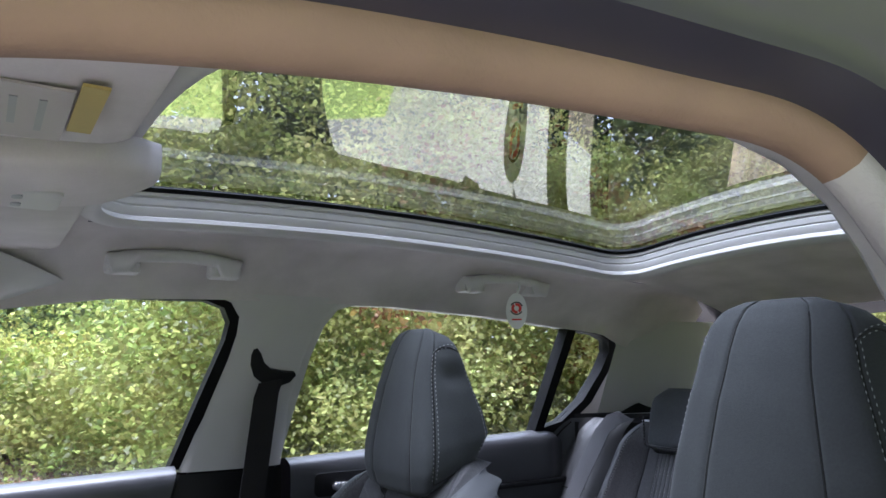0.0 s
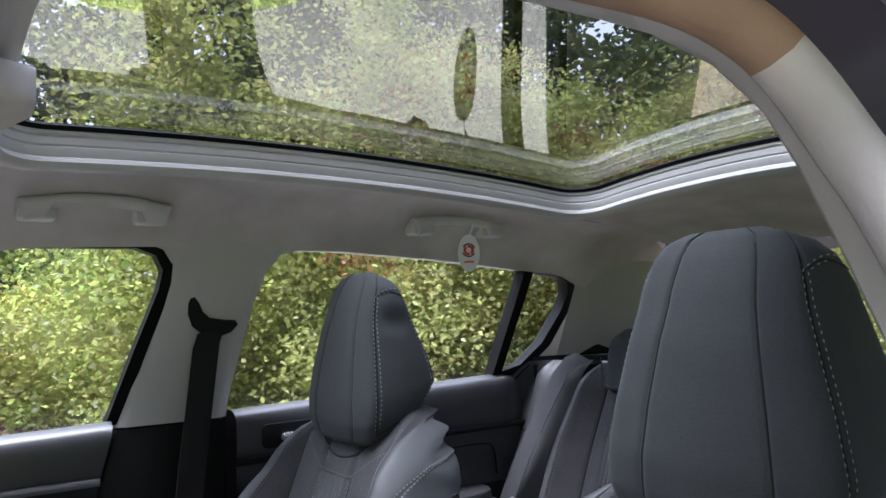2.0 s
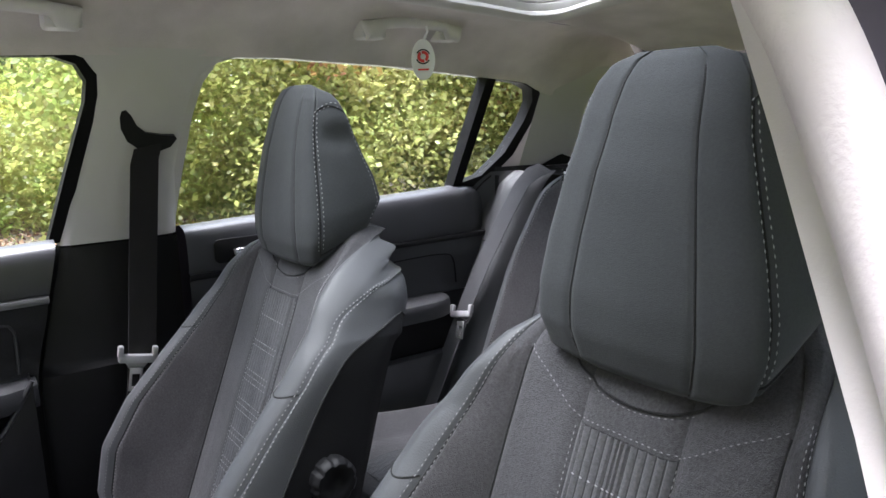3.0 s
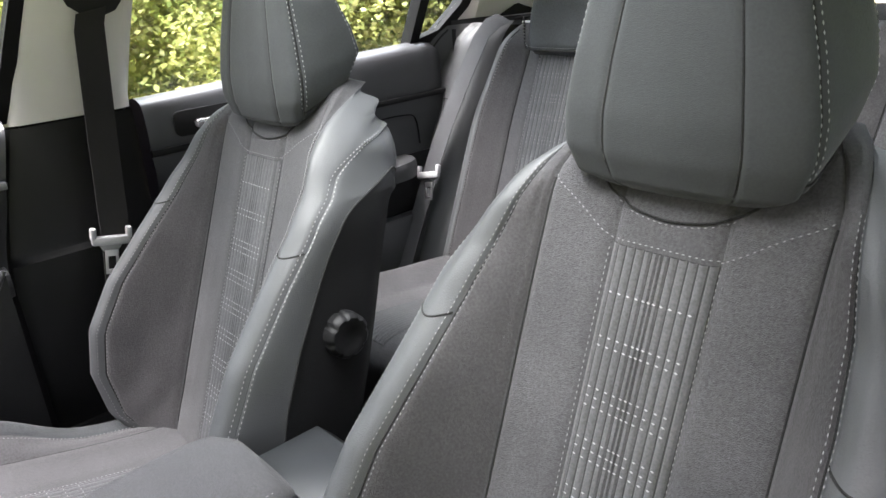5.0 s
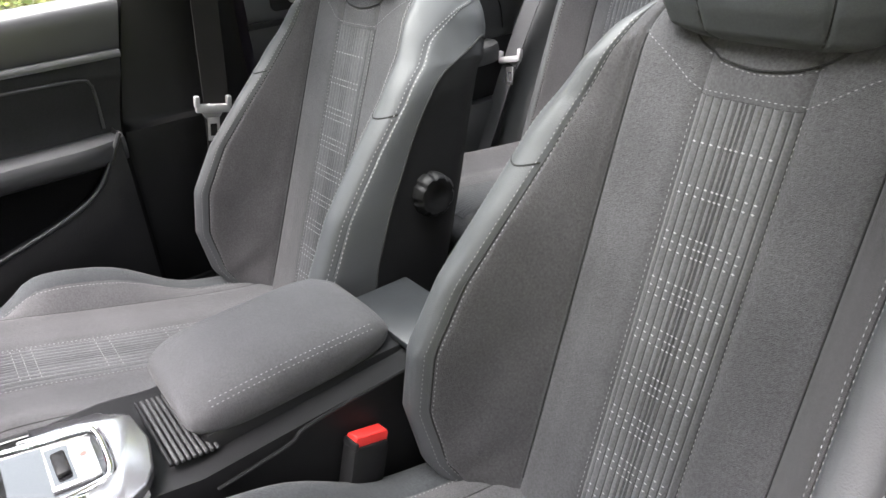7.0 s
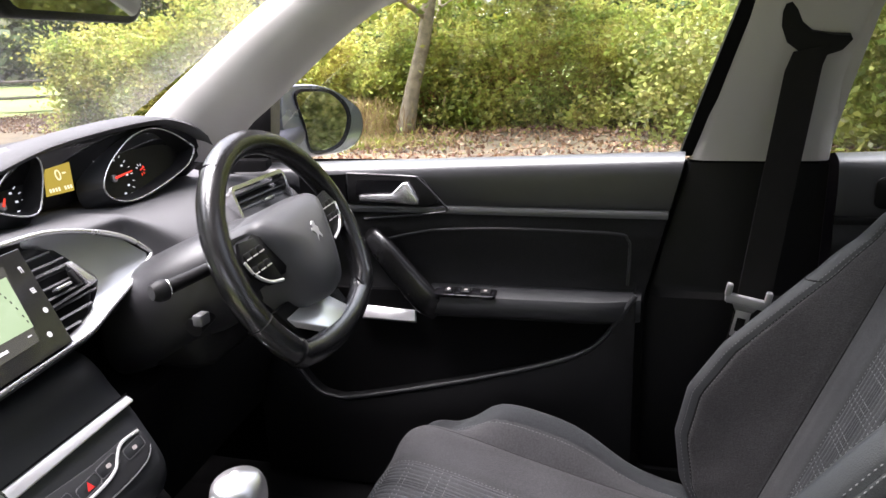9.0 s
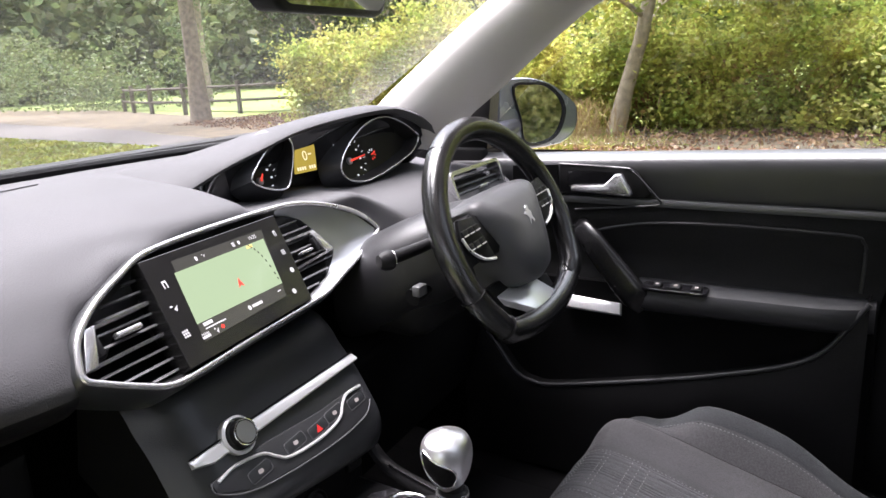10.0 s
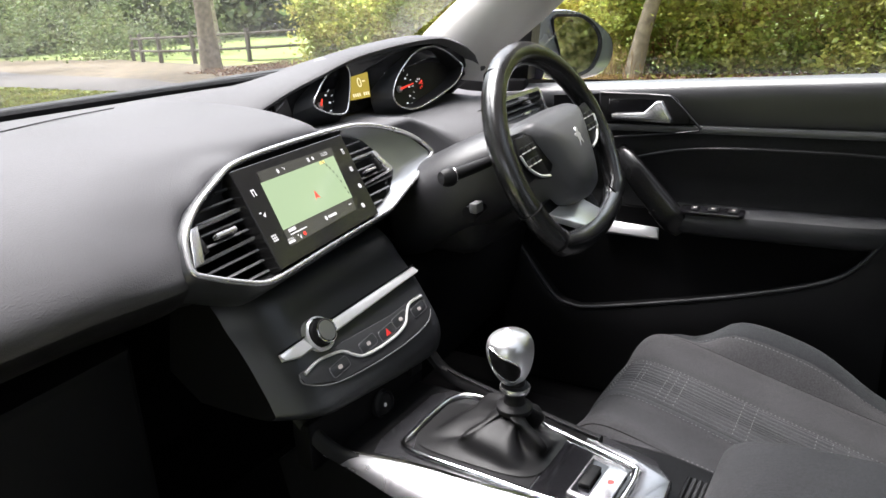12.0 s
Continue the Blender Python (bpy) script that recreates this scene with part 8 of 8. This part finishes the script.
slab("road", [(6.0, 4), (7.4, 9.2), (8.0, 12), (8.45, 15), (8.7, 17.1), (9.6, 22), (11.2, 30), (14, 45), (20, 45), (14.8, 30), (12.6, 24), (11.5, 18.9), (10.5, 14.8), (9.7, 13), (9.1, 11), (8.3, 9), (6.9, 4)], 0.020, M_ASPHALT, "pale brown grey asphalt road", "road")
slab("pavement", [(4.95, -8), (4.95, 3.4), (6.0, 3.9), (6.9, 4), (8.3, 9), (9.1, 11), (9.7, 13), (10.5, 14.8), (11.5, 18.9), (12.6, 24), (14.8, 30), (20, 45), (26, 45), (17.5, 24), (14.6, 17), (13.8, 12), (13.5, -8)], 0.024, M_SOIL, "brown soil strewn with dead leaves under the hedge", "soil")
slab("meadow", [(16.5, 17), (20, 10), (60, 12), (120, 60), (60, 120), (24, 52), (19, 26)], 0.03, M_FIELD, "bright green meadow beyond the fence", "field")

# litter and grass tufts
lp = np.stack([rng.uniform(5.4, 12.0, 26000), rng.uniform(-6, 15, 26000), rng.uniform(0, 0.06, 26000)], 1)
lp = lp[(lp[:, 0] > 8.3) | (lp[:, 1] < 3.4)]
lp[:, 0] += np.maximum(0, lp[:, 1] - 4) * 0.30
lp[:, 2] += np.array([lie(x, y) for x, y in lp[:, :2]]) + 0.03
foliage("leaf_litter", leaves(lp, 0.055), L_LITTER, "fallen brown leaves along the hedge foot", "leaf litter")
gp = np.stack([rng.uniform(5.0, 5.8, 5000), rng.uniform(-10, 2, 5000), rng.uniform(0.0, 0.12, 5000)], 1)
gp[:, 2] += np.array([lie(x, y) for x, y in gp[:, :2]])
foliage("grass_verge", leaves(gp, 0.10), L_GRASS, "uneven grass verge", "grass")
g2 = np.stack([rng.uniform(2.4, 7.2, 12000), rng.uniform(7.0, 17, 12000), rng.uniform(0.0, 0.06, 12000)], 1)
g2[:, 0] += (g2[:, 1] - 9) * 0.16
g2[:, 2] += np.array([lie(x, y) for x, y in g2[:, :2]])
foliage("grass_verge", leaves(g2, 0.09), L_GRASS, "uneven grass verge beside the road", "grass")
st_ = np.stack([rng.normal(9.0, 0.3, 7000), np.concatenate([rng.normal(4.1, 0.5, 2200), rng.normal(4.6, 0.7, 4800)]), rng.uniform(-0.12, 0.42, 7000) * np.concatenate([np.ones(2200), rng.uniform(0.3, 0.9, 4800)])], 1)
foliage("dry_grass", leaves(st_, 0.20, 0.35, 0.035, 3.0), L_STRAW, "dry straw coloured grass stems", "grass")

g3 = np.stack([rng.uniform(7.6, 8.7, 14000), rng.normal(4.6, 0.9, 14000), rng.uniform(0.0, 0.12, 14000)], 1)
g3[:, 2] += np.array([lie(x, y) for x, y in g3[:, :2]])
foliage("grass_verge", leaves(g3, 0.13, 0.35, 0.06, 2.0), L_STRAW, "dry grass before the brambles", "grass")
g4 = g3[::2] + rng.normal(size=(7000, 3)) * np.array([0.3, 0.3, 0.01])
foliage("grass_verge", leaves(g4, 0.10, 0.35, 0.12, 1.5), L_GRASS, "green grass before the brambles", "grass")

# hedges beside the car
foliage("hedge", leaves(bank(26000, -5, -0.3, 7.8, 9.4, -0.2, 1.3, 300, 0.28), 0.08), L_HEDGE, "low bushes before the brambles")
foliage("hedge", leaves(bank(80000, -14, -1.3, 5.6, 7.4, -0.3, 1.7, 520, 0.36), 0.07), L_HEDGE, "dense lower part of the hedge")
foliage("hedge", leaves(bank(120000, -14, -1.0, 5.2, 7.6, 0.3, 4.2, 560, 0.36), 0.07), L_HEDGE, "tall green and yellow hedge along the verge")
foliage("hedge_autumn", leaves(bank(5200, -10, -3.0, 4.6, 5.8, 0.9, 3.2, 40, 0.34), 0.075), L_DRY, "reddish autumn leaves within the hedge")
foliage("hedge", leaves(bank(80000, -13, -2.2, 4.6, 5.6, 0.1, 3.0, 420, 0.32), 0.060), L_HEDGELIT, "bushes before the hedge, paled to look brightly lit")
foliage("hedge", leaves(bank(110000, -2.0, 9.5, 9.7, 11.6, -0.2, 1.5, 800, 0.27), 0.08), L_BRAMBLE, "low bramble hedge above the leaf litter")
foliage("hedge_autumn", leaves(bank(2600, 0, 4, 9.8, 11.0, -0.1, 0.8, 40, 0.3), 0.07), L_DRY, "brown bramble stems and leaves")
foliage("hedge", leaves(bank(26000, -3, 12, 14, 18, 0.2, 4.6, 260, 0.7), 0.12), L_HEDGE, "taller bushes behind the brambles")
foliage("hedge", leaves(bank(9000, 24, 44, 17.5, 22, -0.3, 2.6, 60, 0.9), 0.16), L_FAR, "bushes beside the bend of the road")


def trunk_mesh(h, r, seed, lean=0.0, limbs=7, start=0.35, aside=0.0):
    g = random.Random(seed)
    m = Mesh()
    pts = []
    x = y = 0.0
    for k in range(9):
        t = k / 8
        x += g.uniform(-0.05, 0.05) * h * 0.12 + lean * h / 8
        y += g.uniform(-0.05, 0.05) * h * 0.12 + aside * h / 8
        pts.append((x, y, t * h))
    m.tube(pts, [r * (1.25 if k == 0 else 1 - 0.085 * k) for k in range(9)], 12)
    tips = []
    for k in range(limbs):
        t = start + (0.95 - start) * k / max(1, limbs - 1)
        i = min(int(t * 8), 7)
        a = Vector(pts[i]).lerp(Vector(pts[i + 1]), t * 8 - i)
        ang = k * 2.4 + g.uniform(-0.4, 0.4)
        L = h * (0.42 - 0.2 * t) * g.uniform(0.8, 1.2)
        b = a + Vector((math.cos(ang) * L * 0.5, math.sin(ang) * L * 0.5, L * 0.25))
        c = b + Vector((math.cos(ang + 0.3) * L * 0.45, math.sin(ang + 0.3) * L * 0.45, L * 0.3))
        rr = r * 0.42 * (1.1 - t)
        m.tube([a, b, c], [rr, rr * 0.7, rr * 0.3], 7)
        for q in range(3):
            e = b.lerp(c, 0.4 * q) + Vector((g.uniform(-1, 1), g.uniform(-1, 1), g.uniform(-0.2, 0.8))) * L * 0.35
            m.tube([b.lerp(c, 0.3 * q), e], [rr * 0.4, rr * 0.15], 5)
            tips.append(e)
        tips += [b, c, a.lerp(b, 0.6)]
    return m, tips


def tree(at, h, r, seed, n, size, material, label, lean=0.0, spread=0.55, limbs=9, start=0.35, aside=0.0):
    t = thing("tree", label, "tree", (at[0], at[1], lie(min(at[0], 60), min(at[1], 60))), "trees")
    m, tips = trunk_mesh(h, r, seed, lean, limbs, start, aside)
    off = Vector(t.location)
    m.v = [tuple(Vector(p) + off) for p in m.v]
    part("trunk", m, M_BARK, t, "rough grey brown trunk", 60)
    tp = np.array([tuple(p) for p in tips])
    sc = rng.uniform(0.5, 1.15, (len(tips), 1))
    # leaves gather in sprays round the branch ends
    sprays = 26 * len(tips)
    j = rng.integers(0, len(tips), sprays)
    sp = tp[j] + rng.normal(size=(sprays, 3)) * spread * sc[j] * np.array([1, 1, 0.8])
    k = rng.integers(0, sprays, n)
    p = sp[k] + rng.normal(size=(n, 3)) * np.array([1, 1, 0.6]) * (spread * 0.20)
    foliage("crown", leaves(p, size), material, "leafy crown with gaps", parent=t, kind="stuff")
    return t


tree((9.6, 3.22), 5.2, 0.115, 3, 3600, 0.17, L_OAK, "slender leaning oak with large green and yellow leaves", 0.0, 0.42, 12, 0.24, -0.25)
tall = tree((12.0, -3.5), 9.2, 0.22, 11, 24000, 0.18, L_TREE, "tall dark green tree above the hedge", 0.0, 0.55, 15, 0.2)
tall2 = tree((10.5, -9.0), 8.6, 0.2, 23, 24000, 0.18, L_TREE, "broad dark green tree above the hedge", 0.0, 0.55, 15, 0.2)
for (x, y, rz, sc) in ((15.5, 1.0, 70, 0.8), (14.5, -7.5, 140, 1.1), (9.0, -14.5, 30, 1.0), (6.5, -19, 200, 1.1), (16, 9.5, 160, 0.95), (18, 15.5, 20, 0.8)):
    c = copy_thing(tall if rz % 20 else tall2, pose(x, y, lie(x, y), 0, 0, rz))
    c.scale = (sc, sc, sc)
# unseen trees added ahead of the car to hold back windscreen light
for (x, y, rz, sc) in ((1.5, 13.5, 80, 1.25), (-3.5, 12.5, 140, 1.2), (4.6, 17.5, 30, 1.3), (-8.0, 10.5, 220, 1.2)):
    c = copy_thing(tall if rz % 20 else tall2, pose(x, y, lie(x, y), 0, 0, rz))
    c.scale = (sc, sc, sc)
# trees beside the road ahead
road_tree = tree((13.0, 15.5), 9.0, 0.24, 31, 7000, 0.16, L_FAR, "bare-stemmed tree beside the road", 0.01, 0.8, 10, 0.42)
for (x, y, rz, sc) in ((12.6, 26.5, 120, 1.1), (24.0, 17.0, 45, 1.2), (26, 30, 200, 1.2)):
    c = copy_thing(road_tree, pose(x, y, lie(x, y), 0, 0, rz))
    c.scale = (sc, sc, sc)
# far woods
fw = np.concatenate([np.stack([np.cos(a) * d + rng.normal(0, 2.0, 1500), np.sin(a) * d + rng.normal(0, 2.0, 1500), np.abs(rng.normal(hh * 0.42, hh * 0.28, 1500)) - 0.8], 1)
                     for a, d, hh in zip(np.radians(np.linspace(-8, 95, 46)), rng.uniform(55, 80, 46), rng.uniform(9, 15, 46))])
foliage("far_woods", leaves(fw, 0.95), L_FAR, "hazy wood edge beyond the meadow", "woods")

# trees and hedge added behind the camera, near side of lane, to block light
foliage("hedge", leaves(bank(30000, -16, 9, -5.6, -3.6, 0.0, 4.4, 300, 0.6), 0.14), L_TREE, "unseen dark hedge added along the near side of the lane to block light")
for (x, y, rz, sc) in ((-6.5, -5.5, 60, 1.0), (-6.8, 1.5, 150, 1.1), (-6.2, -12, 250, 1.1)):
    c = copy_thing(tall if rz % 20 else tall2, pose(x, y, lie(x, y), 0, 0, rz))
    c.scale = (sc, sc, sc)
hp = bank(26000, -8, 9, 20, 24, -0.3, 2.6, 170, 0.6)
ap = bank(8000, -6, 7, 18.8, 20.4, -0.3, 1.7, 60, 0.5)
foliage("hedge_autumn", leaves(np.stack([ap[:, 1], ap[:, 0], ap[:, 2]], 1), 0.13), L_AUTUMN, "brown and yellow autumn bushes across the road")
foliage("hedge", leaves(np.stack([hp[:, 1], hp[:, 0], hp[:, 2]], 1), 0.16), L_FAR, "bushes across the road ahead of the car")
# post and rail fence
FE = thing("field_fence", "weathered post and rail fence along the meadow", "fence", (16.5, 17.5, lie(16.5, 17.5)))
fp = [(21.5, 9.5), (20.0, 11.4), (18.5, 13.3), (17.2, 15.3), (16.2, 17.4), (15.9, 19.6), (16.3, 21.8), (17.2, 24.0), (18.4, 26.2)]
for k, (x, y) in enumerate(fp):
    z = lie(x, y)
    part("post", Mesh().box((x - 0.06, y - 0.06, z - 0.1), (x + 0.06, y + 0.06, z + 1.02), bevel=0.01, seg=1), M_WOOD, FE)
    if k:
        x0, y0 = fp[k - 1]
        z0 = lie(x0, y0)
        for h in (0.42, 0.86):
            part("rail", Mesh().tube([(x0, y0, z0 + h), (x, y, z + h)], 0.045, 6), M_WOOD, FE)

# far white van
VN = thing("parked_van", "white van parked far off beyond the meadow", "van", (66, 64, -1.2))
vb = Mesh()
vm = pose(66, 64, -0.9, 0, 0, -45)
vb.loft([[vm @ Vector((x, y, z)) for x, z in ((-2.6, 0.3), (-2.6, 1.9), (0.9, 1.95), (1.7, 1.2), (2.6, 1.0), (2.6, 0.3))] for y in (-0.9, 0.9)])
part("body", vb, M_WHITE, VN, "white painted body", 0)
for x in (-1.6, 1.7):
    part("wheel", Mesh().disc(vm @ pose(x, -0.92, 0.32, 90), [(0.32, 0), (0.32, 0.2), (0.1, 0.22)], 16), M_RUBBER, VN)
part("windscreen", Mesh().add([vm @ Vector(p) for p in ((0.98, -0.92, 1.85), (1.62, -0.92, 1.25), (0.3, -0.92, 1.25), (0.3, -0.92, 1.85))], [(0, 1, 2, 3)]), M_GLOSS, VN, "", 0)
